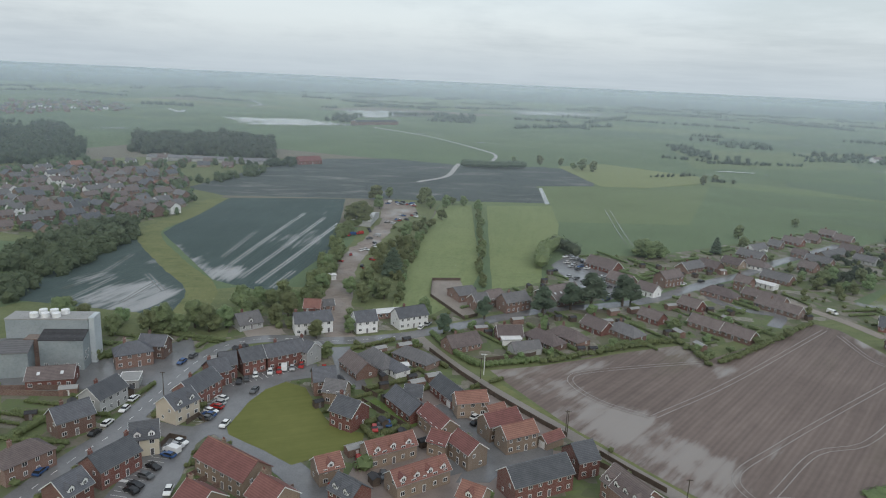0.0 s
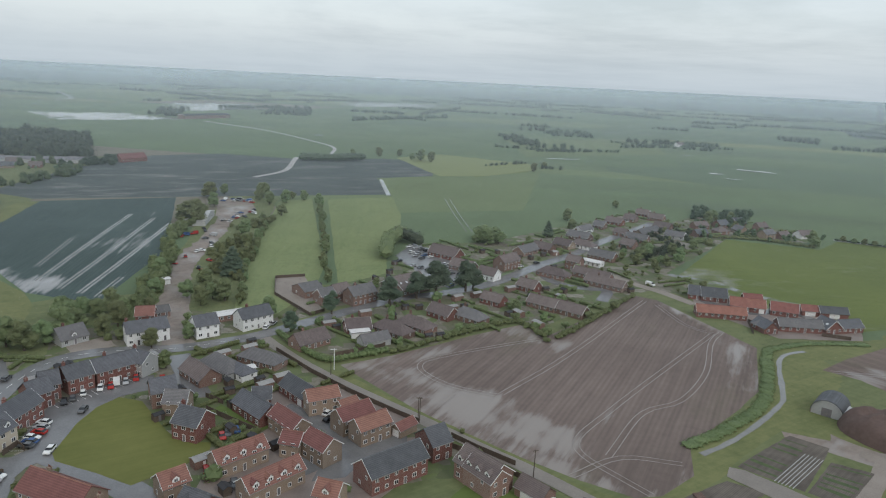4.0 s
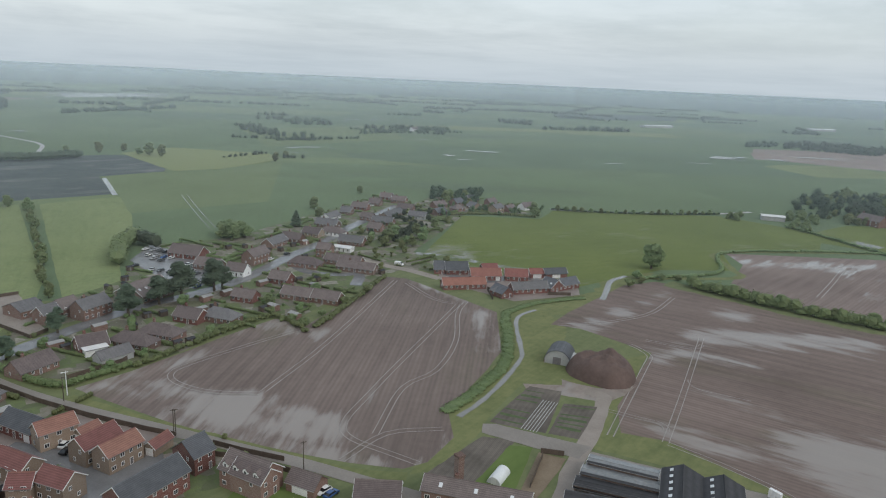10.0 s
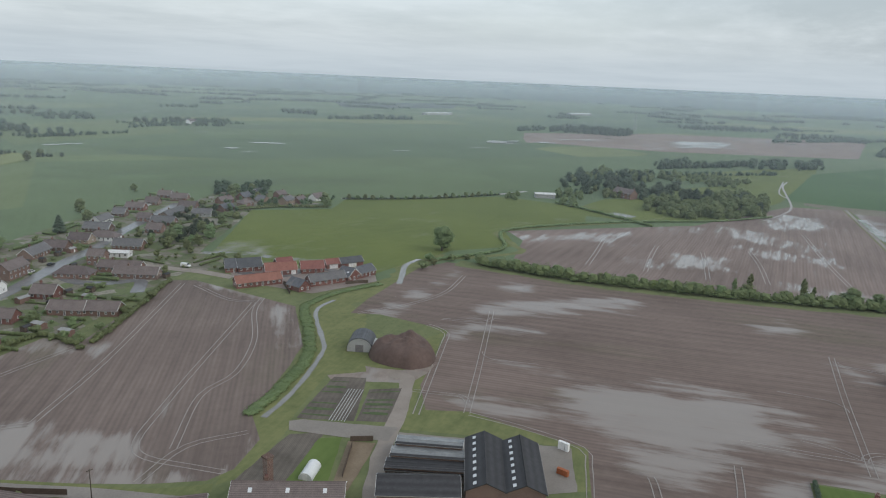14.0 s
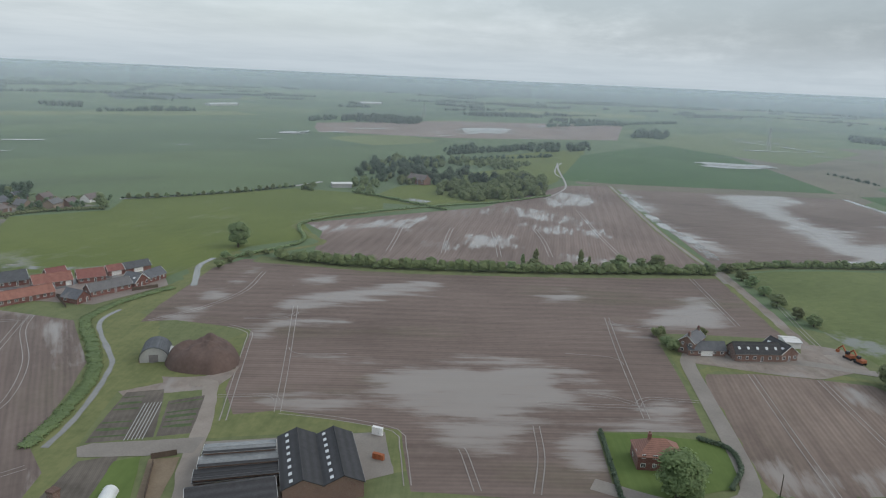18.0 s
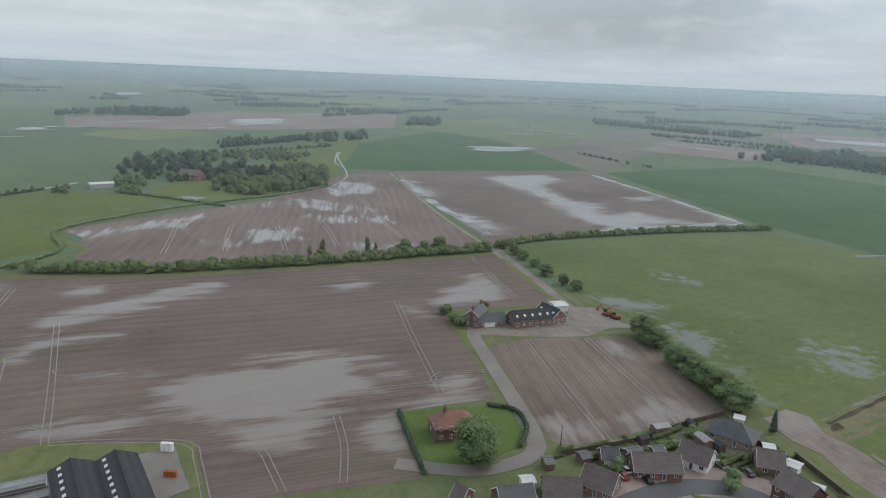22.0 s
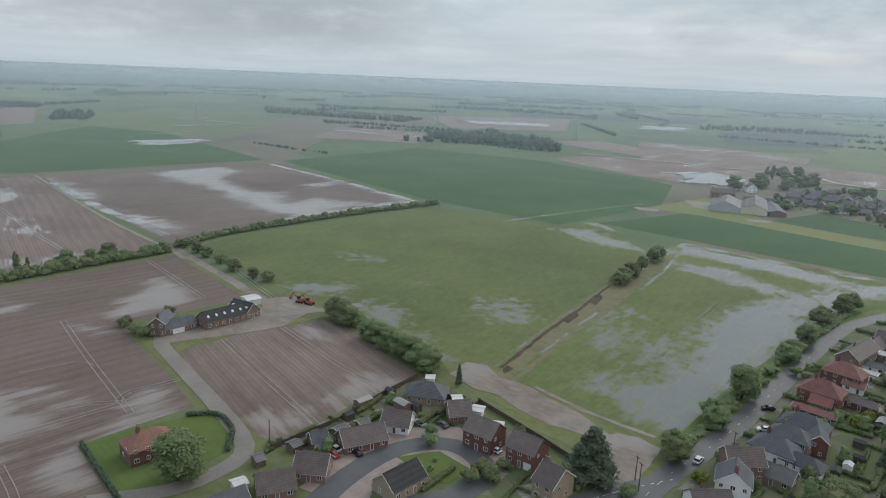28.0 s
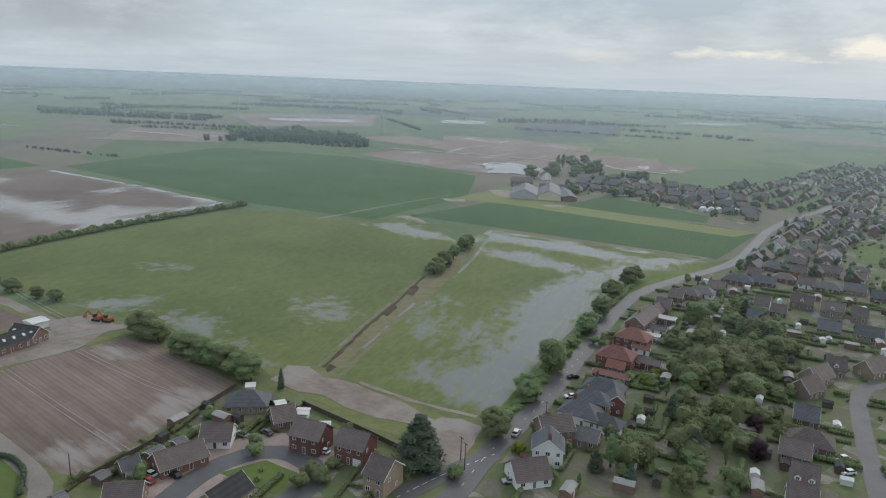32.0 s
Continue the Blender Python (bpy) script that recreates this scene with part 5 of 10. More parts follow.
pool("lake", 0.6, (311.2, -289.4), (284.9, -305.8), (245.8, -305.5), (240.5, -289.6), (262.7, -283.3), (289.9, -275.5))
pool("lake", 0.05, (170.9, -138.2), (177.6, -133.6), (190.0, -155.1), (203.1, -185.1), (219.8, -218.9), (190.0, -185.3), (179.4, -167.7), (176.9, -150.1))
pool("lake", -0.15, (242.8, -179.4), (253.0, -199.6), (227.2, -199.1), (203.1, -185.1), (199.1, -162.0))
pool("lake", 0.3, (361.1, -329.5), (289.6, -246.5), (283.9, -245.8), (345.1, -322.9))
SOIL1, SOIL2 = (0.109, 0.082, 0.071), (0.196, 0.152, 0.134)
PALE1, PALE2 = (0.132, 0.101, 0.089), (0.236, 0.186, 0.166)
FA = ang([(73.8, 178.8), (170.2, 291.3)])
FB = ang([(230.7, 170.3), (298.2, 15.1)])
FC = ang([(360, 153), (460, 173)])
FD = ang([(186.7, -36.5), (260.2, -21.2)])
soil_near = field_mat("soil_near", (0.112, 0.087, 0.077), (0.2, 0.16, 0.143), FA, 5.5, (), 0.1, 0.34, 9, weeds=0.3, shallow=0.8, hollow=True)
soil_large = field_mat("soil_large", SOIL1, SOIL2, FB, 6.0, (), 0.05, 0.32, 10, weeds=0.35, shallow=0.7, hollow=True)
soil_far = field_mat("soil_far", PALE1, PALE2, FC, 6.0, (), 0.3, 0.34, 10, hollow=True)
soil_distant = field_mat("soil_distant", (0.115, 0.09, 0.08), (0.205, 0.165, 0.147), FB, 6.0, (), 0.1, 0.28, 8, hollow=True)
soil_small = field_mat("soil_small", SOIL1, (0.222, 0.174, 0.147), FD, 5.5, (), 0.1, 0.32, 8, weeds=0.15, shallow=0.75, hollow=True)
G1, G2 = (0.073, 0.1, 0.036), (0.15, 0.178, 0.068)
meadow_a = field_mat("meadow_east", G1, G2, ang([(387.3, -45.4), (495, -200)]), 0, (), 0.15, 0.36, 1.7, water=(0.19, 0.195, 0.19), comb_edge=2.6, shallow=0.5, hollow=True)
meadow_b = field_mat("meadow_lake", G1, G2, ang([(199.8, -122.6), (301, -283)]), 0, (), 0.1, 0.26, 3, water=(0.165, 0.175, 0.185), comb_edge=2.4, shallow=0.68, grain=0.8, hollow=True)
pasture_m = field_mat("pasture_mid", (0.086, 0.116, 0.032), (0.138, 0.165, 0.048), ang([(252, 338), (456, 282)]), 0, [ell([(219, 327), (248, 330), (243, 338), (229, 317)])], -0.05, 0.3, 5, shallow=0.6, water=(0.2, 0.19, 0.17))
paddock_m = field_mat("paddock", (0.11, 0.152, 0.062), (0.185, 0.22, 0.1), 80, 0, grain=1.8, blotch=0.03)
strip_m = field_mat("grass_strip", (0.14, 0.165, 0.062), (0.195, 0.21, 0.09), 20, 0, grain=1.0)
crop_dark = field_mat("crop_dark", (0.045, 0.095, 0.036), (0.072, 0.13, 0.052), FB, 3.0, grain=0.3)
leek_a = field_mat("leeks", (0.042, 0.066, 0.064), (0.07, 0.1, 0.094), ang([(-109.4, 344.1), (-98.5, 505.7)]), 2.2, (), 0.15, 0.32, 14, water=(0.30, 0.295, 0.29), comb_edge=3.0, shallow=0.75, hollow=True)
leek_b = field_mat("leeks_west", (0.045, 0.068, 0.066), (0.072, 0.1, 0.094), ang([(-159.9, 283.4), (-145.3, 335.9)]), 2.2, (), 0.2, 0.34, 12, water=(0.30, 0.295, 0.29), comb_edge=3.5, shallow=0.75, hollow=True)
leek_c = field_mat("leeks_far", (0.058, 0.072, 0.072), (0.088, 0.104, 0.10), ang([(-71, 630), (67, 653)]), 2.2, [], 0.1, 0.4, 8)

sheet("field_brown_near", [(21.5, 230.3), (40.4, 236.2), (75.3, 252.5), (100.5, 263.4), (108.1, 249.6), (173.8, 297.6), (181.3, 290.2), (190.1, 226.8), (162.7, 189.5), (116.1, 158.7), (108.3, 145), (94.4, 137.5), (87, 138.2), (76.1, 147.6), (62.7, 163.3), (48.4, 181.8), (42, 192.5), (33.8, 206.5)], 0.05, soil_near, "bare brown tilled field with flooded hollows", "field", pools=POOLS["near"], cell=3.0, soft=6.0)
sheet("field_brown_large", [(277, 230), (300, 227), (313, 188), (348.5, 94.7), (400, -8.3), (381.6, -17.3), (307.2, -42), (287.9, 11.9), (231, -3.8), (205.1, -9.7), (191.5, 20.6), (156.8, 9.8), (140, 58.4), (166.7, 73.4), (161.8, 111.3), (153.6, 122.7), (166.6, 134.7), (214.2, 159.8), (208.6, 193.1), (200.9, 203.3), (220.2, 211.8)], 0.05, soil_large, "large bare brown field with standing flood water", "field", pools=POOLS["large"], cell=3.5, soft=7.5)
sheet("field_brown_far", [(397, 250), (524, 164), (687, 132), (712, 92), (437.2, 2.2), (410.1, -6.7), (384.6, 38.1), (360.9, 82), (332.2, 147.4), (323, 183), (326, 201), (380, 227)], 0.05, soil_far, "brown field beyond the hedge with wet stripes", "field", pools=POOLS["far"], cell=6.0, soft=10.0)
sheet("field_brown_distant", [(697, 81), (780, -134), (532, -207), (443.8, -42.2), (412.5, -14.1)], 0.05, soil_distant, "brown flooded field behind a farm track", "field", pools=POOLS["distant"], cell=6.0, soft=16.0)
sheet("field_brown_small", [(251.4, -8.3), (262.5, -29.9), (268.8, -64.8), (263.5, -70.6), (206.3, -83.6), (175.7, -28.4), (182.6, -24.8), (230.8, -11.1)], 0.05, soil_small, "small bare brown field beside the lane", "field", pools=POOLS["small"], cell=3.5, soft=8.0)
sheet("pasture_mid", [(216, 329), (309, 418), (359, 385), (395, 408), (516, 334), (530, 256), (469, 227), (396, 252), (363, 221), (323, 242), (281, 241), (249.7, 238.4), (222, 313)], 0.05, pasture_m, "bright green grass pasture", "field")
sheet("meadow_flooded", [(405.3, -21.3), (427.5, -43.8), (449, -82), (472, -134), (500, -210), (414, -274), (426, -317), (328, -284), (291, -231), (208.2, -113.2), (213.9, -95.3), (282.3, -75.6), (328.4, -54.1)], 0.05, meadow_a, "green meadow with pools of flood water", "field", pools=POOLS["meadow"], cell=5.0, soft=9.0)
sheet("meadow_lake", [(325, -282), (347, -329), (241, -373), (210, -303), (168.5, -194.5), (138.6, -136), (192.3, -111.6), (201.1, -118.7), (286, -227)], 0.05, meadow_b, "green meadow half under flood water", "field", pools=POOLS["lake"], cell=4.0, soft=11.0)
sheet("meadow_corner", [(265, -357), (215, -382), (207, -406), (203, -377), (202, -335), (197.3, -292.2), (189.4, -268.6), (207.7, -270)], 0.045, meadow_b, "wet corner of the meadow beside the road", "field", pools=POOLS["lake"], cell=4.0, soft=11.0)
sheet("paddock_west", [(2, 560), (28, 572), (24.7, 364), (17, 321.5), (-1.6, 285.9), (-18.3, 295.2), (-17.3, 368.7)], 0.05, paddock_m, "long light green grass paddock", "field")
sheet("paddock_east", [(41, 570), (97, 584), (90, 500), (79, 442), (65.4, 424), (56.4, 347.1), (28.5, 327.9)], 0.05, paddock_m, "long light green grass paddock", "field")
sheet("rough_ground", [(109.9, 295.4), (135, 300.1), (157.4, 307.4), (185, 321), (219, 332), (227, 315), (238, 288), (236, 265), (190.1, 226.8), (185.3, 245.9), (181.3, 290.2), (173.8, 297.6), (108.1, 249.6), (100.5, 263.4)], 0.025, MAT["rough_grass"], "rough grass behind the houses", "grass", 2)
sheet("field_leeks", [(-176, 553), (-78, 575), (-61.2, 400.2), (-75.9, 307.9), (-109.4, 326.2), (-171, 421)], 0.05, leek_a, "blue green vegetable field with flooded wheel lines", "field", pools=POOLS["leeks"], cell=5.0, soft=7.0)
sheet("field_leeks_west", [(-183, 409), (-119.6, 319.8), (-106.8, 295), (-107, 272), (-184.4, 283.9), (-192, 318), (-188, 390)], 0.05, leek_b, "blue green vegetable field with flood water", "field", pools=POOLS["leeks_west"], cell=5.0, soft=7.0)
sheet("field_leeks_far", [(-219, 595), (-193, 741), (-139, 858), (-64, 889), (26, 850), (130, 872), (192, 844), (162, 718), (100, 699), (94, 597), (-74, 578), (-177, 564)], 0.05, leek_c, "dark blue green vegetable field", "field")
sheet("field_crop_dark", [(805, -148), (876, -264), (945, -370), (783, -483), (571, -515), (468, -412), (418, -276), (538, -218)], 0.05, crop_dark, "dark green crop field in straight rows", "field")
sheet("field_crop_strip", [(417, -310), (440, -440), (262, -499), (239, -497), (212, -395), (226, -393)], 0.05, crop_dark, "dark green crop field beside a grass strip", "field")
sheet("field_crop_corner", [(390, -450), (413, -548), (309, -556), (283, -502), (294, -496)], 0.05, crop_dark, "dark green crop field in front of the village", "field")
sheet("field_crop_round", [(727, 143), (929, 192), (1146, 130), (1412, 31), (816, -130), (733, 89)], 0.05, crop_dark, "dark green crop field behind the brown fields", "field")
sheet("grass_strip", [(464, -390), (497, -493), (398, -458), (276, -491), (242, -503), (242, -471), (321, -444), (419, -417)], 0.06, strip_m, "light grass strip between the crops", "grass")
sheet("grass_parkland", [(489, 260), (584, 265), (638, 235), (708, 245), (787, 215), (951, 211), (999, 171), (711, 144), (559, 156), (505, 196)], 0.06, pasture_m, "mown grass of a country house park", "grass")
sheet("grass_parkland", [(841, 287), (1021, 227), (1096, 184), (1019, 170), (824, 214), (779, 265)], 0.07, pasture_m, "mown grass of a country house park", "grass")
sheet("grass_yellow", [(203, 848), (262, 910), (311, 819), (289, 766), (209, 717)], 0.06, pasture_m, "small bright green field among the crops", "grass")

FILM = field_mat("wet_grass", G1, G2, 20, 0, [], 0.75, 0.5, 3, water=(0.2, 0.2, 0.2), shallow=0.7)
sheet("paddock_pond", [(516, 239), (530, 228), (525, 210), (509, 211), (505, 226)], 0.1, FILM, "shallow pool in the paddock", "flood water", 1.0)
# rough verges and banks
ribbon("bank_ditch", [(119.5, 153.1), (134.6, 159.8), (156.1, 171.1), (170.3, 183.1), (186.5, 205.3), (199.2, 216.5), (228.7, 220.7), (258.2, 220.2), (280, 236), (310, 247)], 18, 0.04, MAT["verge"], "rough grass bank along the ditch", "bank", rough_edge=0.5)
sheet("bank_farm", [(198.1, 222.3), (208.9, 215.3), (205.9, 199.5), (197.1, 189.2), (171.3, 171.2), (175, 150.4), (201.1, 160.2), (213.5, 160), (162.1, 131.4), (145, 123.6), (138.7, 120.1), (156.6, 160.4), (139, 158.1), (118.7, 144.7), (96, 132.9), (87.1, 135), (110.5, 155.7), (131, 159.8), (154.3, 175.7)], 0.03, MAT["verge"], "yellowish rough grass round the yard", "grass", 2.0)
sheet("bank_barns", [(144.4, 124.2), (154.5, 124.9), (161.7, 110.5), (172.2, 79.8), (170.8, 74.6), (149.1, 62), (144.4, 66.5), (163.5, 78.2), (148.7, 104.9), (138.7, 120.1)], 0.035, MAT["verge"], "rough grass strip behind the barns", "grass", 1.5)
ribbon("verge_track", [(19, 224.3), (41, 190.8), (56, 169.8), (66.2, 156), (74.6, 144), (86, 134.4)], 3.4, 0.06, MAT["verge"], "grass verge beside the farm track", "verge", rough_edge=0.4)
ribbon("strip_leeks", [(-176, 553), (-177, 469), (-179, 420), (-143, 359), (-110.1, 311.8), (-102.6, 272.6)], 14, 0.08, MAT["verge"], "light green grass headland between fields", "verge", rough_edge=0.12)
ribbon("verge_lane", [(275, 6.4), (231.4, -9.4), (196.5, -18.4), (178.9, -24), (173.3, -30.7)], 5, 0.06, MAT["verge"], "grass verge beside the lane", "verge", rough_edge=0.5)
ribbon("verge_lane", [(242.3, -6.3), (257.4, -10.9), (265, -36.6), (272.9, -63.4), (263.5, -75.5)], 4, 0.08, MAT["verge"], "grass verge beside the lane", "verge", rough_edge=0.5)
ribbon("verge_road", [(133.7, -130.5), (157.5, -182), (178, -235.5), (208, -308), (208, -334)], 6, 0.08, MAT["lawn"], "grass verge with bushes beside the road", "verge", rough_edge=0.4)
sheet("ditch_bank", [(194.3, -106.7), (206, -117.3), (233.6, -152.6), (252.7, -180.7), (282.7, -220.4), (318.2, -269.7), (330, -290), (320, -295), (296.5, -264.8), (255.8, -210.5), (237, -182.2), (223.1, -159.8), (202.1, -129.7), (189.4, -111.5)], 0.075, MAT["bank_brown"], "rough brown bank of a drain between meadows", "bank", 1.0, 4)
sheet("mud_track_wide", [(207, -99.2), (210.8, -104.4), (206, -110), (194.5, -109.2), (183.5, -116.2), (162.5, -120.3), (151.6, -121.1), (149.2, -114.9), (160, -107.6), (173.9, -103.8), (190.4, -100.4), (199.5, -96.7)], 0.09, MAT["mud_yard"], "broad muddy track beside the drain", "track", 1.2, 3)
ribbon("ditch_drain", [(201.8, -113.5), (210.4, -125.1), (228.9, -149.6), (247.9, -177.3), (276.6, -215.7)], 1.7, 0.11, MAT["reeds"], "dark open drain with brown reeds", "ditch", rough_edge=0.8, step=1.5)
ribbon("ditch_flooded", [(193.3, -113.1), (208.2, -133.6), (216.6, -145.6), (230, -164.7), (243, -185)], 1.7, 0.12, FILM, "narrow strip of flood water", "ditch", rough_edge=1.0, step=2.0)
ribbon("ditch_flooded", [(265.9, -227), (294.8, -267.7), (322, -301)], 2.2, 0.12, FILM, "narrow strip of flood water", "ditch", rough_edge=1.0, step=2.0)
ribbon("ditch_flooded", [(203.6, -112.3), (212.4, -124.1), (230.9, -148.6), (249.9, -176.3)], 1.0, 0.12, FILM, "narrow strip of flood water", "ditch", rough_edge=1.0, step=2.0)
for q in ([(256, -189.5), (262, -195.5), (266, -203), (260.5, -201), (252.5, -190.5)], [(239, -163.5), (244, -169.5), (247, -176), (241.5, -174), (234.5, -163.5)], [(201, -113.5), (203.4, -117), (199.4, -117.2), (196.8, -112.1)]):
    sheet("reed_bed", q, 0.14, MAT["reeds"], "patch of brown reeds beside the drain", "reeds", 0.7, 1.2)
ribbon("bank_pasture", [(508, 197), (481, 212), (396, 252), (366, 226), (349, 211), (298, 235)], 5, 0.08, MAT["verge"], "rough grass bank round the pasture", "bank", rough_edge=0.5)
ribbon("track_middle", [(714, 90), (515, 29), (413.7, -8.2), (307.2, -42)], 5, 0.1, MAT["verge"], "grassy farm track between the fields", "track", rough_edge=0.4)

# water and wheel tracks
ribbon("ditch_water", [(117, 154.5), (132.9, 161), (152.2, 172), (165.7, 181.7), (173, 191), (184.6, 206.8), (191.6, 215.1), (198.9, 219.3), (208, 221)], 1.9, 0.12, MAT["water"], "narrow water filled ditch", "ditch", rough_edge=0.5, step=2.0)
ribbon("ditch_water", [(248.5, 217.7), (262.7, 228), (278, 239), (293, 242)], 3.0, 0.12, MAT["water"], "narrow water filled ditch", "ditch", rough_edge=0.2)


TRACK_N = []


def wheel_tracks(pts, gap=1.9, width=0.3, label="pair of wet wheel tracks in the soil", m="track_wet", z=0.09, turns=False):
    """Two wheel lines, with the curves of vehicles that turned off into the rows."""
    TRACK_N.append(1)
    z += 0.006 * (len(TRACK_N) % 12)
    L2 = [Vector(p) for p in smooth_line(pts, 4.0)]
    runs = [offset_line(L2, d) for d in (-gap / 2, gap / 2)]
    n = len(L2)
    if turns and n > 12:
        for k, (i, s, back) in enumerate(((int(n * 0.08), 1, 1), (int(n * 0.9), -1, -1), (int(n * 0.55), 1, -1))):
            p, t = L2[i], (L2[min(i + 1, n - 1)] - L2[i - 1]).normalized() * back
            q = Vector((-t.y, t.x)) * s
            r = 5.0 + k
            arc = [p + t * (r * math.sin(a)) + q * (r * (1 - math.cos(a))) for a in (0, 0.3, 0.6, 0.9, 1.2, 1.45)]
            arc += [arc[-1] + q * d for d in (4, 9, 15)]
            runs.append(arc)
            if k != 2:
                runs.append(offset_line(arc, gap * 0.9))
    for k, pp in enumerate(runs):
        z += 0.0007
        vs, fs = [], []
        for i, (a, b) in enumerate(zip(offset_line(pp, width / 2), offset_line(pp, -width / 2))):
            e = 1 + 0.5 * noise.noise((a.x * 0.3, a.y * 0.3, 2.0))
            c = (a + b) / 2
            a, b = c + (a - c) * e, c + (b - c) * e
            vs += [(a.x, a.y, z), (b.x, b.y, z)]
            if i:
                fs.append((2 * i - 2, 2 * i - 1, 2 * i + 1, 2 * i))
        ob = new("wheel_track", mesh_of("wheel_track", vs, fs, MAT[m]))
        tagged(ob, label, "wheel track", "wheel tracks", "structure")


wheel_tracks([(149.3, 122.5), (170.2, 134.6), (201.9, 152.8), (210.6, 158.1), (213.1, 164.8), (213.3, 170.3)], 1.9, 0.34)
wheel_tracks([(92, 138.3), (87.6, 147.5), (83.6, 155.9), (82.4, 161.4), (83.5, 166), (88.2, 171.6), (100.3, 181.3), (120.3, 197.2), (173.4, 238), (180.4, 243.6)])
wheel_tracks([(89.7, 157.8), (112.6, 180.3), (130.6, 187), (152.8, 206.5), (173.5, 233.8), (186.5, 245.4)])
wheel_tracks([(71.3, 199.4), (108.5, 229.4), (174.3, 289.7)])
wheel_tracks([(70.2, 199), (61.3, 204.4), (55.4, 209.5), (50.8, 216.9), (49, 223.3), (50.4, 228.2), (54.1, 231.1), (64.4, 235.1), (83.4, 240.9), (104.3, 246.5)])
wheel_tracks([(75, 149.8), (92.7, 156.4), (108.5, 150.6)])
wheel_tracks([(182.9, 242.5), (175.3, 254.6), (177.1, 283.2)])
wheel_tracks([(160.6, 111.4), (192.1, 129.1), (246.6, 160.6)], turns=True)
wheel_tracks([(296.9, 33), (259, 22.9), (224.3, 12.9), (206.3, 7.6)], turns=True)
wheel_tracks([(152.2, 29.1), (169.8, 32.3), (186.6, 37.9)])
wheel_tracks([(147, 43.1), (162.2, 52), (164.7, 54)])
wheel_tracks([(142, 60.1), (158.9, 69.1), (166.1, 74.9), (164.7, 94.2), (160.9, 110.7)])
wheel_tracks([(203.1, 201.4), (211.3, 198.2), (228.3, 193.3), (253.8, 192.9), (284.1, 203.7)], 1.9, 0.34)
wheel_tracks([(201.5, 41.3), (208.3, 24.1), (214.6, 8.3)])
wheel_tracks([(215.8, 27.8), (216.7, 18.9), (215, 10.3), (216, 4.7)])
wheel_tracks([(259.3, -24.2), (213.8, -34.6), (179, -43.1)])
wheel_tracks([(264.9, -47.7), (225.7, -58.5), (203.4, -66.2)])
wheel_tracks([(352.7, -41.1), (320.6, -47.5), (301.5, -52)])
wheel_tracks([(385.4, 0.7), (346, -11.4), (314, -21.2)])
wheel_tracks([(355, 168), (387, 178), (423, 190)], 2.2, 0.4, turns=False)
wheel_tracks([(367, 138), (402, 149), (435, 158)], 2.2, 0.4, turns=False)
wheel_tracks([(375.5, 105.9), (409, 118), (440, 130)], 2.2, 0.4, turns=False)
wheel_tracks([(391.6, 79.1), (431, 93), (466, 108)], 2.2, 0.4, turns=False)
wheel_tracks([(414.5, 41.7), (474, 65), (556, 94)], 2.2, 0.4, turns=False)
wheel_tracks([(-109.4, 344.1), (-105.1, 414.1), (-98.5, 505.7)], 1.9, 0.9, "pair of flooded wheel lines in the crop", "water")
wheel_tracks([(-96.7, 330.3), (-90.3, 394.8), (-81.6, 492.1)], 1.9, 0.9, "pair of flooded wheel lines in the crop", "water")
wheel_tracks([(-86.4, 323.0), (-78.5, 385.9), (-68.7, 474.5)], 1.9, 1.1, "pair of flooded wheel lines in the crop", "water")
wheel_tracks([(-117.4, 369.8), (-117.0, 407.1), (-117.0, 432.8)], 1.9, 0.5, "pair of flooded wheel lines in the crop", "water")
wheel_tracks([(-78.0, 316.7), (-76.0, 331.6), (-73.7, 347.8)], 1.9, 0.8, "pair of flooded wheel lines in the crop", "water")
wheel_tracks([(-159.9, 283.5), (-157.5, 303.0), (-155.5, 324.0)], 1.9, 0.7, "pair of flooded wheel lines in the crop", "water")
wheel_tracks([(-136.0, 286.8), (-135.2, 299.3), (-133.7, 317.6)], 1.9, 0.7, "pair of flooded wheel lines in the crop", "water")
wheel_tracks([(-169.4, 301.2), (-164.4, 322.5), (-166.1, 367.3)], 1.9, 0.5, "pair of flooded wheel lines in the crop", "water")
wheel_tracks([(-143.3, 331.0), (-133.7, 317.6), (-124.8, 305.2)], 1.9, 0.6, "pair of flooded wheel lines in the crop", "water")
wheel_tracks([(144, 577), (134, 499), (128, 444)], 4.0, 0.4, "flooded wheel lines in the green crop", "water", turns=False)
wheel_tracks([(189.8, -170.5), (205.5, -197.9), (245, -264)], 2.5, 0.3, "flooded wheel lines in the meadow", "water", turns=False)

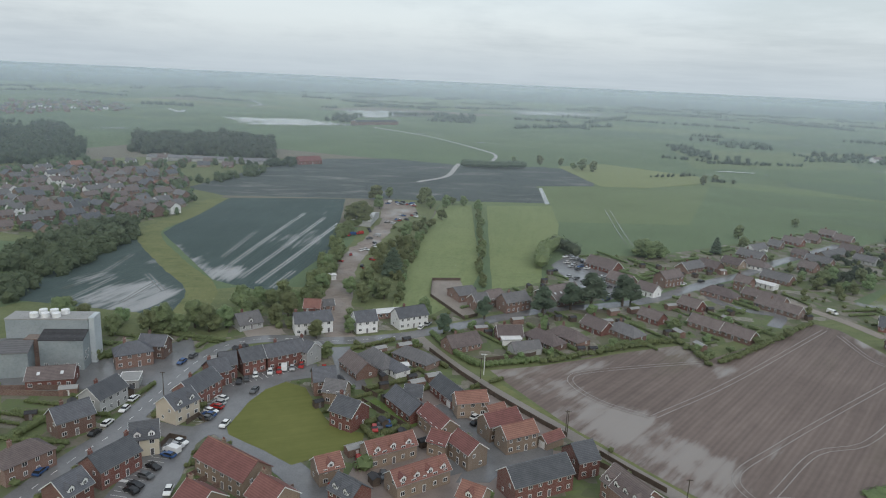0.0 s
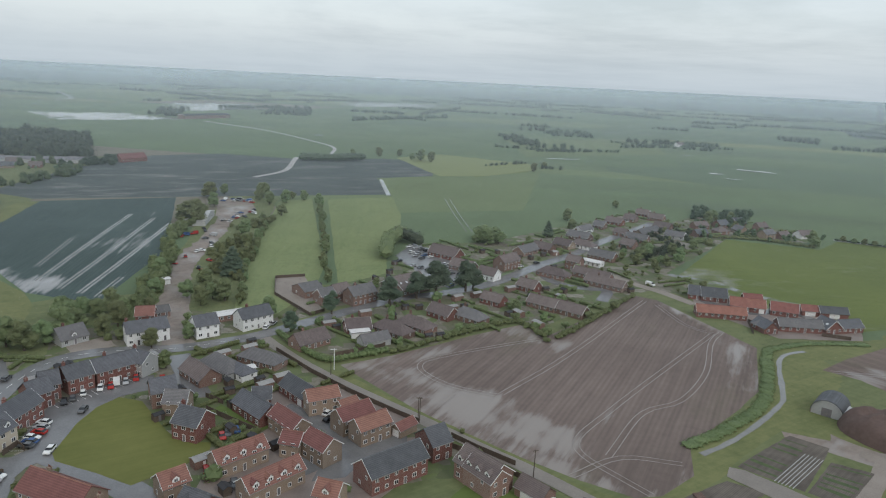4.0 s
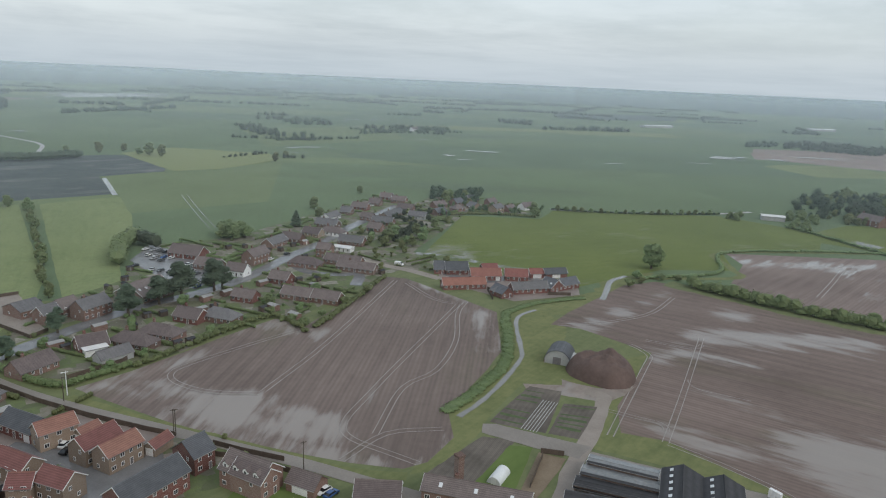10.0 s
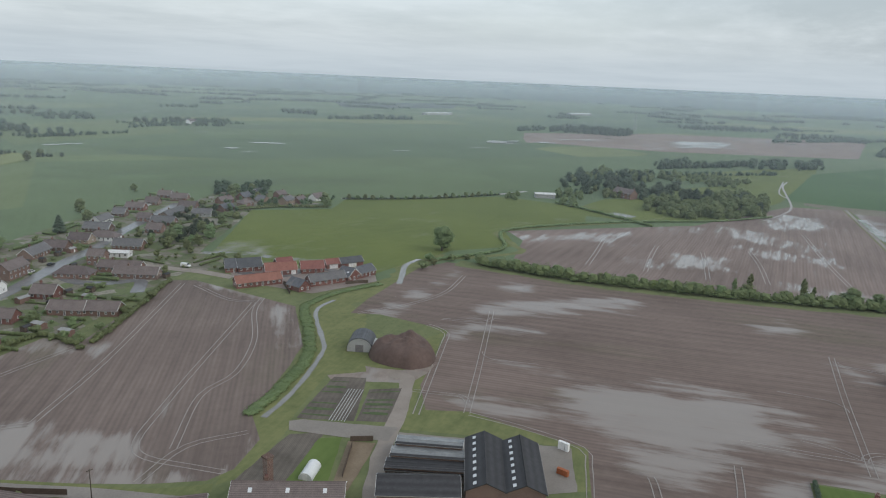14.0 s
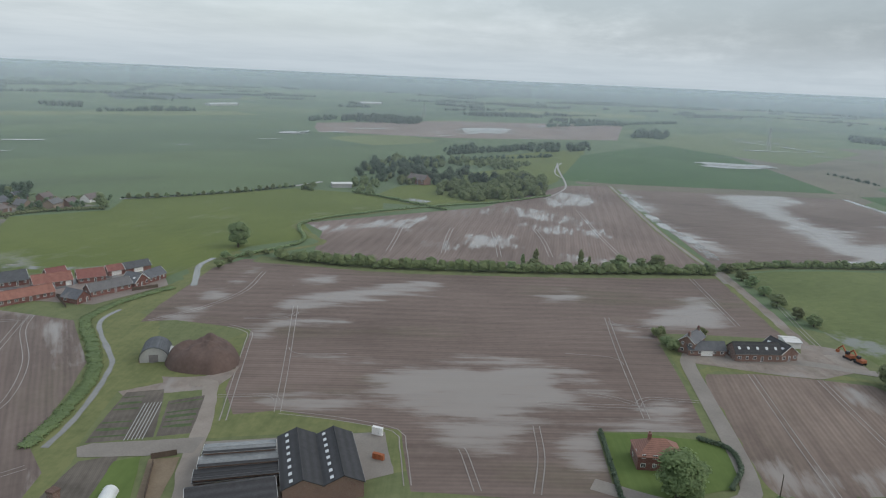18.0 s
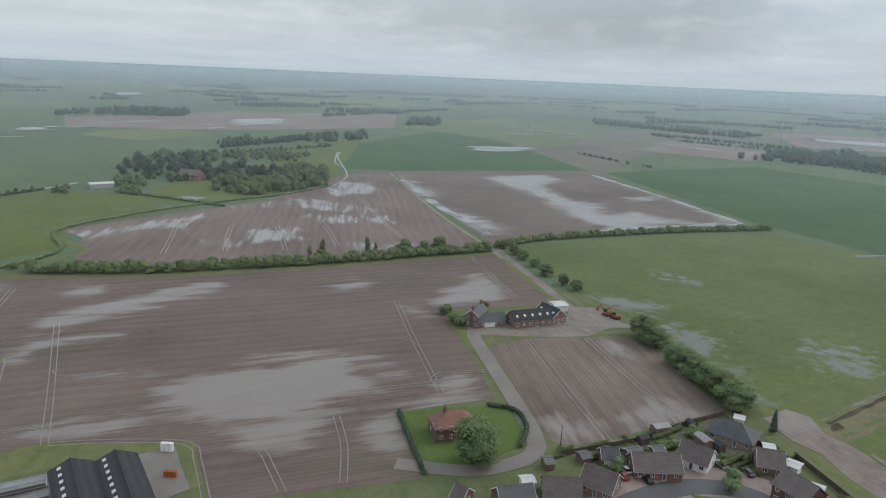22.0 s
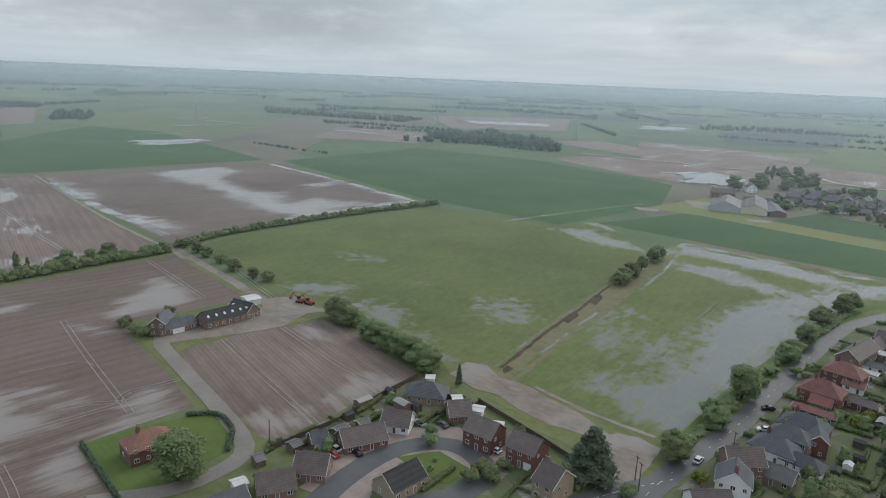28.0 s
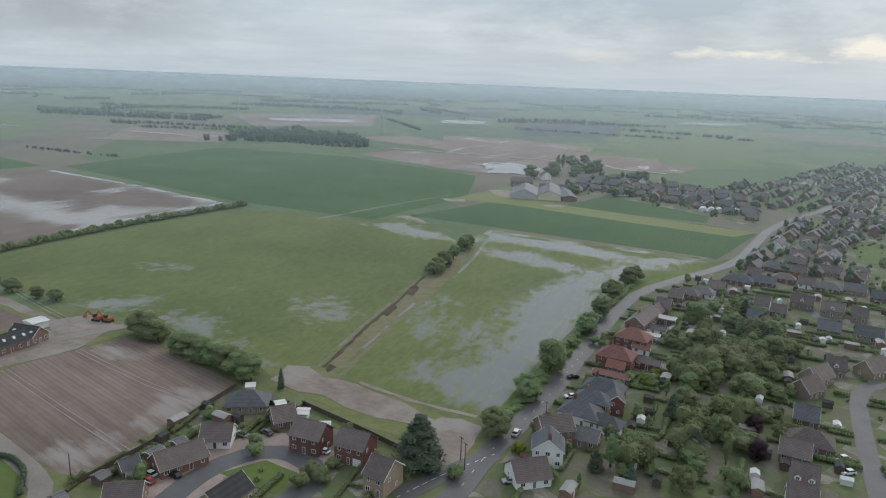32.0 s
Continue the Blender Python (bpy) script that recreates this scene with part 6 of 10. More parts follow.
# distant fields and floods
ribbon("track_bed", [(714, 90), (515, 29), (413.7, -8.2), (384, -17.4)], 2.6, 0.14, MAT["concrete"], "pale wheel-worn track between the fields", "track", rough_edge=0.4)
def flood_mat(hollow=False):
    """Shallow water that lies in ragged strips between the crop rows."""
    m, nt, b = mat("flood_sheet" if hollow else "flood_water", 0.12, 0.5)
    n1 = noise_of(nt, 0.025, 7, 0.66, None, (2.5, 1.0, 1.0), FB)
    b.inputs["Base Color"].default_value = (0.34, 0.335, 0.32, 1)
    tr = nt.nodes.new("ShaderNodeBsdfTransparent")
    mx = nt.nodes.new("ShaderNodeMixShader")
    if hollow:
        at = nt.nodes.new("ShaderNodeAttribute")
        at.attribute_name = "hollow"
        n2 = noise_of(nt, 0.09, 5, 0.65, None, (4.0, 1.0, 1.0), FB)
        f = math_node(nt, "MULTIPLY_ADD", math_node(nt, "SUBTRACT", n1, 0.5), 5.0, at.outputs["Fac"])
        f = math_node(nt, "MULTIPLY_ADD", math_node(nt, "SUBTRACT", n2, 0.5), 4.0, f)
        f = math_node(nt, "MULTIPLY", math_node(nt, "MULTIPLY_ADD", f, 1.6, 0.1, clamp=True), 0.85)
    else:
        f = math_node(nt, "MULTIPLY", math_node(nt, "MULTIPLY_ADD", n1, 9.0, -3.7, clamp=True), 0.88)
    nt.links.new(f, mx.inputs[0])
    nt.links.new(tr.outputs[0], mx.inputs[1])
    nt.links.new(b.outputs[0], mx.inputs[2])
    nt.links.new(mx.outputs[0], nt.nodes["Material Output"].inputs[0])
    return m


FLOOD = flood_mat()
FLOOD_SHEET = flood_mat(True)
ribbon("flood_edge", [(669.3, 72.5), (539, 28.5), (480.7, 2.2), (435.7, -11.8)], 8, 0.14, FLOOD, "line of water along the farm track", "flood water", rough_edge=0.7)
ribbon("flood_edge", [(775, -130), (648, -173), (529, -206)], 6, 0.13, FLOOD, "line of water along the field edge", "flood water", rough_edge=0.6)
ribbon("flood_edge", [(474, -87), (498, -133), (527, -205)], 8, 0.135, FLOOD, "line of water along the field edge", "flood water", rough_edge=0.6)
far_soil = field_mat("far_soil", (0.165, 0.122, 0.104), (0.235, 0.18, 0.155), FB, 0, [], 0.3, 0.4, 8)
far_dark = field_mat("far_dark_crop", (0.06, 0.08, 0.075), (0.085, 0.105, 0.095), FB)
sheet("field_pasture_pale", [(149.8, 885.6), (222.4, 937.8), (317.6, 847.3), (305.4, 786.1), (223.9, 723.5), (170, 720)], 0.16, field_mat("pale_pasture", (0.16, 0.19, 0.085), (0.2, 0.225, 0.1), FB), "pale green pasture beyond the village", "field", 2.0, 20)
far_pale = field_mat("far_pale_crop", (0.11, 0.145, 0.07), (0.14, 0.175, 0.085), FB)
for q in ([(1535, 423), (1560, 366), (1564, 305)], [(2169, 138), (2200, 69), (2231, -2)], [(2290, -20), (2254, -65), (2212, -99)], [(1600, -48), (1573, -91), (1513, -137)], [(1599, -729), (1569, -807), (1572, -890)], [(976, 666), (992, 643), (1009, 615)], [(1050, 608), (1066, 585)], [(1312, -56), (1330, -110), (1364, -168)], [(1018, 18), (1019, -35), (1037, -88)], [(1234, -329), (1190, -358), (1147, -386)], [(1530, -44), (1450, -124), (1372, -189)], [(2517, -1386), (2527, -1511)], [(1607, -746), (1542, -789)], [(1352, -766), (1294, -824)], [(1287, -1935), (1227, -2031)], [(1704, -2399), (1668, -2463)], [(-687, 1774), (-617, 1654), (-644, 1754)], [(-741, 2697), (-585, 2263), (-572, 2080)], [(283, 2755), (494, 2813), (619, 2607)], [(992, 672), (1026, 637)], [(1053, 619), (1085, 597)], [(1152, 622), (1210, 585)]):
    ribbon("flood_strip", q, 14, 1.1, FLOOD, "far thin strip of flood water", "flood water", rough_edge=0.9, step=20)
for i, q in enumerate(([(-487, 1564), (-292, 1638), (-167, 1461), (-380, 1340)], [(-310, 2176), (-51, 2293), (-31, 1951), (-224, 1722)], [(242, 2815), (702, 2936), (618, 2579), (220, 2324)], [(1366, 507), (1473, 416), (1324, 359), (1203, 425)], [(1001, 680), (1034, 634), (1004, 618), (976, 660)], [(1046, 20), (1067, -86), (1007, -79), (968, 7)], [(668, -588), (668, -630), (633, -657), (586, -651), (552, -607), (545, -566), (585, -546), (625, -566)], [(1618, -739), (1504, -961), (1386, -878), (1478, -704)], [(1508, -1219), (1429, -1331), (1350, -1252), (1405, -1145)], [(1607, -734), (1519, -838), (1423, -777), (1486, -696)], [(1440, -1143), (1345, -1257), (1289, -1201), (1359, -1097)], [(1074, 627), (1087, 600), (1056, 583), (1045, 608)], [(988, 674), (1058, 649), (1012, 621), (958, 650)], [(1355, -2102), (1220, -2378), (1112, -2164), (1236, -1935)], [(655, -579), (661, -653), (585, -637), (545, -575), (570, -538)])):
    mid = Vector((sum(p[0] for p in q) / len(q), sum(p[1] for p in q) / len(q)))
    wide = [tuple(mid + (Vector(p) - mid) * 1.3) for p in q]
    size = max((Vector(p) - mid).length for p in q)
    sheet("flood_patch", wide, 0.6 + 0.03 * i, FLOOD_SHEET, "far pale sheet of flood water on a field", "flood water", 3.0, 25, pools=[(0.9, [tuple(mid + (Vector(p) - mid) * 0.9) for p in q])], cell=max(8.0, size / 12), soft=size * 0.16)
for i, q in enumerate(([(1232, 751), (1564, 582), (1851, 216), (1333, 164), (1119, 415), (1049, 635)], [(808, -510), (850, -620), (790, -640), (640, -715), (585, -690), (536, -590), (542, -560), (595, -541), (640, -520)], [(917, -806), (797, -864), (688, -863), (600, -905), (497, -765), (548, -748), (612, -770), (690, -716), (786, -716)], [(1342, -358), (1178, -494), (1011, -396), (1098, -256)], [(1056, -648), (1060, -771), (718, -784), (691, -686)], [(1138, 699), (1270, 639), (1111, 557), (1034, 624)], [(1768, -723), (1705, -1136), (1289, -847), (1317, -590)], [(845, -696), (814, -802), (507, -867), (483, -775), (590, -685), (717, -591)], [(1050, -856), (955, -939), (768, -961), (714, -887), (851, -811), (928, -757)])):
    sheet("field_far_soil", q, 0.2 + 0.03 * i, far_soil, "far bare brown field with wet patches", "field", 2.0, 40)
for i, q in enumerate(([(1305, -1297), (1276, -1721), (920, -1232), (1002, -1028)], [(2161, -1191), (1865, -1826), (1548, -1469), (1814, -1000)], [(1814, 1940), (2456, 1842), (1976, 1500), (1536, 1590)])):
    sheet("field_far_dark", q, 0.42 + 0.03 * i, far_dark, "far dark green crop field", "field", 2.0, 40)
for i, q in enumerate(([(-614, 2530), (54, 4047), (203, 3296), (-388, 2172)], [(408, 1213), (753, 1330), (621, 1017), (345, 929)], [(1371, 158), (1927, -69), (1425, -255), (1086, -122)], [(1040, -1297), (1066, -1981), (629, -1444), (631, -884)])):
    sheet("field_far_pale", q, 0.08 + 0.02 * i, far_pale, "far pale green field", "field", 2.0, 40)
ribbon("track_far", [(-143, 1460), (-21, 1275), (61, 1069), (79, 993), (69, 911)], 5, 0.1, MAT["track_wet"], "pale far farm track", "track")
ribbon("track_far", [(860, -600), (792, -641), (721, -688), (650, -724), (603, -757), (540, -737), (486, -755)], 6, 0.9, MAT["track_wet"], "pale far farm track", "track")
ribbon("track_far", [(-21, 693), (8, 745), (20, 837), (24, 867)], 6, 0.12, MAT["track_wet"], "pale muddy field track", "track")
ribbon("ditch_far", [(102, 689), (95, 592)], 4, 0.12, MAT["water"], "short flooded field drain", "ditch")
ribbon("ditch_far", [(883, 180), (779, 161), (737, 142)], 1.6, 0.1, MAT["track_wet"], "curved water channel", "ditch")
ribbon("ditch_far", [(438, -241), (463, -329), (481, -405)], 2.4, 0.1, FILM, "wet line between two crops", "ditch")
ribbon("ditch_far", [(341, -324), (295, -348), (252, -370), (216, -389)], 9, 0.1, FILM, "flooded edge of the meadow", "ditch", rough_edge=0.8)
ribbon("lane_far", [(396, 413), (429, 388), (475, 364), (528, 342), (562, 336)], 5, 0.12, MAT["track_wet"], "pale wet lane behind the pasture", "lane")
ribbon("lane_far", [(593, 131), (636, 127), (692, 131), (827, 168), (884, 176)], 2.0, 0.12, MAT["track_wet"], "pale wet lane beside the park", "lane")


# ---- roads, yards and gardens ----
GARDENS = []


def garden(*q):
    GARDENS.append(list(q))
    sheet("garden_ground", GARDENS[-1], 0.035 + 0.005 * len(GARDENS), MAT["garden"], "patchwork of small gardens, lawns and patios", "gardens", 1.5)


garden((-262, 405), (-236, 395), (-213, 408), (-200, 445), (-185, 468), (-193, 549), (-227, 617), (-267, 681), (-356, 694), (-414, 650))
garden((-99.8, 143.8), (-92.2, 144.3), (-89.9, 176.1), (-85, 203.9), (-77.3, 243.8), (-91.5, 254.1), (-159.5, 239.9))
garden((-92.2, 144.3), (-89.2, 174.6), (-83.3, 204.1), (-75.7, 238.4), (-60.5, 244.6), (-35.1, 245.8), (-25.5, 255.9), (-5.6, 259.5), (20.8, 214.3), (40.7, 186.1), (65, 157.7), (64.1, 155.2))
garden((-79.1, 249.5), (-36.6, 255.8), (-6, 271.1), (20.7, 287.3), (13.8, 303.6), (-1.5, 282.2), (-19.2, 291.1), (-42.5, 295.9), (-82.2, 275.3))
garden((-5.6, 261.3), (22.2, 235.9), (50.2, 241.5), (102.6, 271.1), (107.7, 259.2), (175.3, 301.3), (182.6, 310.1), (164, 364), (90.9, 318.7), (20.3, 277.9))
garden((8.3, 287.2), (62, 310.3), (128, 347.7), (172, 382), (296, 485), (314, 531), (206, 464), (133, 414), (79.4, 412), (56.4, 347.1), (14.2, 321.1))
garden((158.4, 325.6), (164.1, 296.9), (189.7, 306.4), (204.9, 291.5), (238, 318), (215, 337), (319, 425), (368, 405), (393, 434), (342, 507), (243, 429), (174, 375))
garden((174.3, -27.8), (205, -83), (191.1, -89.7), (146.9, -97.7), (123.5, -98.2), (122.3, -88.9), (138.3, -66.5))
garden((111.7, -103.7), (130.5, -150.3), (152.1, -198.1), (195.1, -290.2), (195, -378), (235, -524), (301, -929), (48.6, -191.7))
garden((445, -442), (501, -642), (390, -683), (302, -631), (250, -518), (306, -533), (418, -538))
ribbon("road_main", [(-95.6, 142.3), (-93.3, 154.9), (-90.8, 165.4), (-87.6, 176.3), (-86.3, 192), (-84.8, 208.2), (-82.2, 227.1), (-76.1, 243.4), (-62.2, 251.5), (-36.1, 252.2), (-14.6, 259), (-1.2, 266.4), (20.4, 281.4), (44.4, 297.3), (61.3, 306.1)], 7.5, 0.16, MAT["asphalt"], "wet grey asphalt main road with a dashed centre line", "road")
ribbon("road_village", [(61.3, 306.1), (75.3, 309.0), (103.5, 321.9), (128.6, 342.4), (149.2, 360.4), (175.8, 380.1), (197.9, 401), (215.6, 417), (247.1, 442.4), (285, 474)], 7.5, 0.17, MAT["asphalt"], "wet asphalt village street", "road")
ribbon("road_yard", [(-36.1, 252.2), (-40.7, 280.7), (-43.7, 304), (-46.3, 331.1), (-48.7, 363.3), (-44.7, 403.3), (-39.2, 435.3), (-35, 503), (-35, 564)], 12, 0.15, MAT["mud_yard"], "wet muddy lane through the scrap yard", "track", rough_edge=0.5)
sheet("yard_scrap", [(-45, 575), (-21, 567), (-15, 523), (-30, 483), (-43, 501)], 0.14, MAT["mud_yard"], "muddy scrap yard", "yard")
ribbon("track_field", [(-6.8, 263.1), (-2, 252.6), (7.7, 234.3), (20.8, 214.3), (40.9, 187.2), (55.7, 166.8), (65.7, 153.4), (77.4, 135.2), (85.1, 123.3)], 4.6, 0.14, MAT["concrete"], "pale wet concrete farm track", "road")
ribbon("road_crescent", [(-71.4, 144), (-68.5, 165.7), (-65.7, 177.2), (-59.8, 183.6), (-58.8, 194.5), (-56.8, 206.7), (-50, 217.1), (-39.4, 221.9), (-30.5, 227.7), (-35.1, 245.8)], 8, 0.15, MAT["asphalt"], "wet asphalt crescent round the green", "road")
ribbon("road_green", [(-58.3, 180.4), (-49.5, 173.2), (-37.9, 163.3), (-29.4, 154), (-24, 147.2)], 8, 0.155, MAT["asphalt"], "wet asphalt estate road", "road")
ribbon("road_crescent_link", [(-86.6, 183), (-74.9, 178.3), (-65.7, 177.2)], 7, 0.165, MAT["asphalt"], "wet asphalt junction", "road")
sheet("road_estate_turn", [(3.7, 188.0), (9.2, 189.4), (15.5, 177.8), (21.7, 172.7), (33.5, 177.0), (31.5, 171.1), (21.0, 164.6), (16.5, 158.5), (7.8, 157.8), (11.8, 168.0), (8.2, 177.8)], 0.135, MAT["asphalt"], "wet asphalt turning area between the new houses", "road", 0.3, 3)
ribbon("road_estate", [(-27.8, 156.6), (-18, 147.6)], 6, 0.15, MAT["paving"], "block paved close", "road")
ribbon("road_close", [(-5, 159.1), (6.7, 165.6), (17, 172.2), (27.6, 173.7), (35.1, 172.8)], 8, 0.15, MAT["asphalt"], "wet asphalt close between new houses", "road")
ribbon("road_close_arm", [(20.2, 174.7), (13.9, 184.8), (7, 193.3), (1.1, 199.5)], 7, 0.145, MAT["asphalt"], "wet asphalt close between new houses", "road")
sheet("yard_close", [(1.8, 208.2), (13.1, 212.7), (20.5, 210), (25.4, 202.3), (40.6, 185.4), (32.4, 175.2), (22.8, 174.4), (17.5, 192.2), (12.7, 201.9)], 0.12, MAT["paving"], "paved driveways between the new houses", "driveway")
sheet("yard_estate", [(-22, 149.7), (-17.9, 171.1), (-3, 187.8), (7.1, 185.3), (15.3, 181.6), (29.4, 176.4), (40.6, 175.8), (37, 160), (20.4, 145), (-8, 140)], 0.11, MAT["paving"], "brown paved drives between the new houses", "driveway")
sheet("yard_estate", [(-3, 212), (5.6, 212.8), (17.6, 192.1), (15, 176.8), (7.1, 186), (-6, 200)], 0.115, MAT["paving"], "brown paved court between the new houses", "driveway")
sheet("yard_court", [(-33.2, 232.5), (-24, 223.5), (-19.7, 210.3), (-26.1, 209.7), (-34.4, 227.3)], 0.12, MAT["asphalt"], "wet parking court behind the houses", "car park")
sheet("yard_parking", [(-75.2, 163.8), (-71.8, 174.4), (-63.4, 170.5), (-61.1, 146.5), (-76.7, 142.5)], 0.13, MAT["asphalt"], "wet car park with marked bays", "car park")
sheet("yard_terrace", [(-68.9, 186.3), (-67, 210), (-57.1, 222.4), (-40.7, 229.1), (-39.3, 221), (-55.6, 208.9), (-58.3, 192.7), (-62.2, 183.4)], 0.13, MAT["asphalt"], "wet parking bays in front of the terrace", "car park")
sheet("yard_mill", [(-141.7, 211.3), (-116.1, 223.5), (-91.5, 248), (-82.2, 227.1), (-85.6, 210.3), (-97.9, 202.7), (-112.4, 201.3), (-131.8, 195.4)], 0.12, MAT["asphalt"], "wet concrete yard of the mill", "yard")
sheet("village_green", [(-48.2, 213.2), (-40.9, 209.5), (-31.1, 189.7), (-25.8, 182.5), (-18.3, 181.2), (-18.6, 174.1), (-29.6, 166.8), (-35.5, 162.7), (-43.8, 169.1), (-56.2, 177.3), (-57.9, 181.4), (-56.3, 197.8), (-53.3, 207)], 0.16, MAT["green"], "mown yellow green village green", "lawn", 0.3)
sheet("lawn_long", [(-19.3, 201.3), (-17.2, 203.9), (-3.9, 190.3), (-1.3, 188), (-5.4, 185.9)], 0.15, MAT["lawn"], "long bright green back lawn", "lawn", 0.2)
sheet("lawn_estate", [(40.4, 145), (48.2, 152), (54.6, 148.4), (65.1, 136.3)], 0.15, MAT["lawn"], "bright green lawn behind a hedge", "lawn", 0.2)
sheet("yard_arena", [(-1.2, 341.2), (13.4, 343.5), (16.4, 304), (19.6, 288.7), (13.2, 283.4), (-1.6, 314.3)], 0.13, MAT["gravel"], "sandy riding arena with a rail", "arena")
sheet("yard_carpark", [(66.3, 382.9), (83, 412.6), (93.1, 393.9), (106.2, 344.4), (82.3, 317.5), (71.7, 349.5)], 0.13, MAT["asphalt"], "wet car park full of cars", "car park")
sheet("drive_gravel", [(-75.3, 259.2), (-63.7, 267.2), (-57.9, 256.9), (-70.3, 249.3)], 0.13, MAT["gravel"], "gravel drive", "driveway")
ribbon("road_cul", [(141.4, 347.7), (140.3, 325.6), (151.4, 312.5), (162.6, 307.4), (152.1, 290.9)], 6, 0.15, MAT["asphalt"], "wet asphalt cul-de-sac", "road")
ribbon("track_new", [(178, 331), (185, 314.5), (191.3, 301.8), (197, 282.3)], 6, 0.14, MAT["gravel"], "gravel access track", "track")
ribbon("yard_new", [(205.3, 294.6), (207.8, 275.3), (219.2, 267.3), (239, 270), (241.7, 251.7)], 6, 0.14, MAT["asphalt"], "wet drive between the new bungalows", "road")
ribbon("flood_edge", [(214, 334), (231, 314), (238, 292), (254, 274)], 6, 0.12, FILM, "flooded strip behind the bungalows", "flood water", rough_edge=0.8)
sheet("yard_bungalows", [(201.9, 292.3), (220, 288), (231, 269), (252, 263), (256.1, 243.1), (243.7, 228.3), (207.3, 235.4), (202, 253.6), (193.5, 274.3)], 0.1, MAT["paving"], "paved yards between the new bungalows", "driveway")
# nursery and barns
ribbon("track_nursery", [(164.8, 147.9), (167.3, 141.9), (154, 132.1), (141.1, 123.9), (127.3, 115.7), (115.8, 107.6), (107, 100.9)], 5.0, 0.11, MAT["gravel"], "gravel track beside the allotment", "track", rough_edge=0.25, step=2.0)
sheet("yard_heap", [(165.2, 159.2), (166.8, 153.8), (171.3, 147.1), (180.7, 141.9), (185.3, 142.5), (174.7, 139), (165.1, 137.9), (162.3, 141.6), (148.7, 158.8), (150.6, 163.2), (161.4, 155.4)], 0.1, MAT["mud_yard"], "muddy apron in front of the heap", "yard", 0.8, 3)
sheet("plot_ground", [(151, 163.6), (167.4, 143), (137.6, 122.5), (119.6, 145.8), (122.4, 148)], 0.08, MAT["rough_grass"], "weedy ground of the allotment", "grass", 0.4, 3)
sheet("yard_concrete", [(120.9, 147.5), (124.4, 145.1), (130.9, 133.4), (139.4, 120.8), (131.6, 118), (124.4, 129), (117.4, 143.2)], 0.13, MAT["concrete"], "pale concrete pad", "yard")
sheet("bed_soil", [(123.3, 147.2), (151.1, 160.3), (157.7, 151.8), (133.3, 133)], 0.12, MAT["bed"], "allotment beds with vegetable rows", "garden bed")
sheet("bed_soil", [(151.9, 145.2), (160.2, 137.6), (139.2, 125.6), (133.8, 132.6)], 0.125, MAT["bed"], "allotment beds with vegetable rows", "garden bed")
for i in range(7):
    for (a, b, c, d), n in ((((124.1, 147.4), (129.3, 139.7), (149.6, 159.2), (153.2, 154.7)), 7), (((135.3, 132.6), (139.4, 126.5), (151.8, 144.1), (159.1, 137.4)), 7)):
        f = (i + 0.5) / n
        p, q = Vector(a).lerp(Vector(c), f), Vector(b).lerp(Vector(d), f)
        if (i * 7 + int(a[0])) % 5:
            ribbon("vegetable_row", [p, (p + q) / 2, q], 1.5 if i % 2 else 0.8, 0.16, MAT["veg"], "row of green vegetables in the allotment", "vegetable row", rough_edge=0.8, step=1.5)
sheet("bed_dark", [(90.9, 133.1), (115.9, 141.4), (123, 134.7), (100.4, 122.3)], 0.1, MAT["bed"], "bare dark garden bed", "garden bed")
sheet("lawn_nursery", [(99.3, 123.2), (119.7, 133.4), (124.4, 129), (107.1, 115.8)], 0.12, MAT["lawn"], "overgrown green plot", "lawn")
sheet("drive_sand", [(106.5, 113.6), (124.1, 126.3), (128.3, 119.7), (121.1, 115.5), (107.3, 108.8)], 0.12, MAT["sand"], "sandy drive", "driveway")
sheet("yard_barns", [(110.2, 102.7), (137.5, 119), (163.9, 77.1), (145.4, 65.5), (106.4, 99.9)], 0.1, MAT["concrete"], "concrete yard round the barns", "yard")
# lane, farm and house garden
ribbon("lane_farm", [(162.9, 17.2), (161.6, -1.3), (165.6, -12.2), (172.4, -20.1), (183.3, -20.7), (205, -16), (236.7, -7.9), (261.3, -2.3), (271.3, -5.6), (272.6, -22.4), (280.3, -43.5), (281.4, -65.4), (283.3, -86.3)], 5.5, 0.14, MAT["concrete"], "wet pale lane leading to the farm", "road")
sheet("yard_farm", [(259.6, -0.3), (278, -4.8), (278, -27.3), (291.5, -44.2), (303.6, -44.8), (303.5, -60), (284.9, -66.7), (266.2, -48), (262.5, -29.9), (261.5, -13.2)], 0.13, MAT["mud_yard"], "muddy farm yard", "yard")
sheet("yard_sand", [(293.3, -51.8), (298.7, -61.6), (285.1, -66.2), (282, -58.1)], 0.15, MAT["gravel"], "heap of pale sand in the yard", "yard")
ribbon("track_farm", [(408.5, -13.9), (355.6, -30.3), (317.6, -41.8), (294.3, -48.3)], 5, 0.12, MAT["mud_yard"], "muddy farm track", "track", rough_edge=0.4)
sheet("lawn_house", [(191.3, 19.3), (159.8, 9.8), (159.7, 6.2), (164.2, -1.0), (169.6, -8.6), (175.5, -16.0), (183.5, -18.3), (192.3, -17.2), (198.0, -15.0), (199.3, -7.9), (195.8, 7.8)], 0.13, MAT["lawn"], "bright green lawn round the house", "lawn", 0.3)
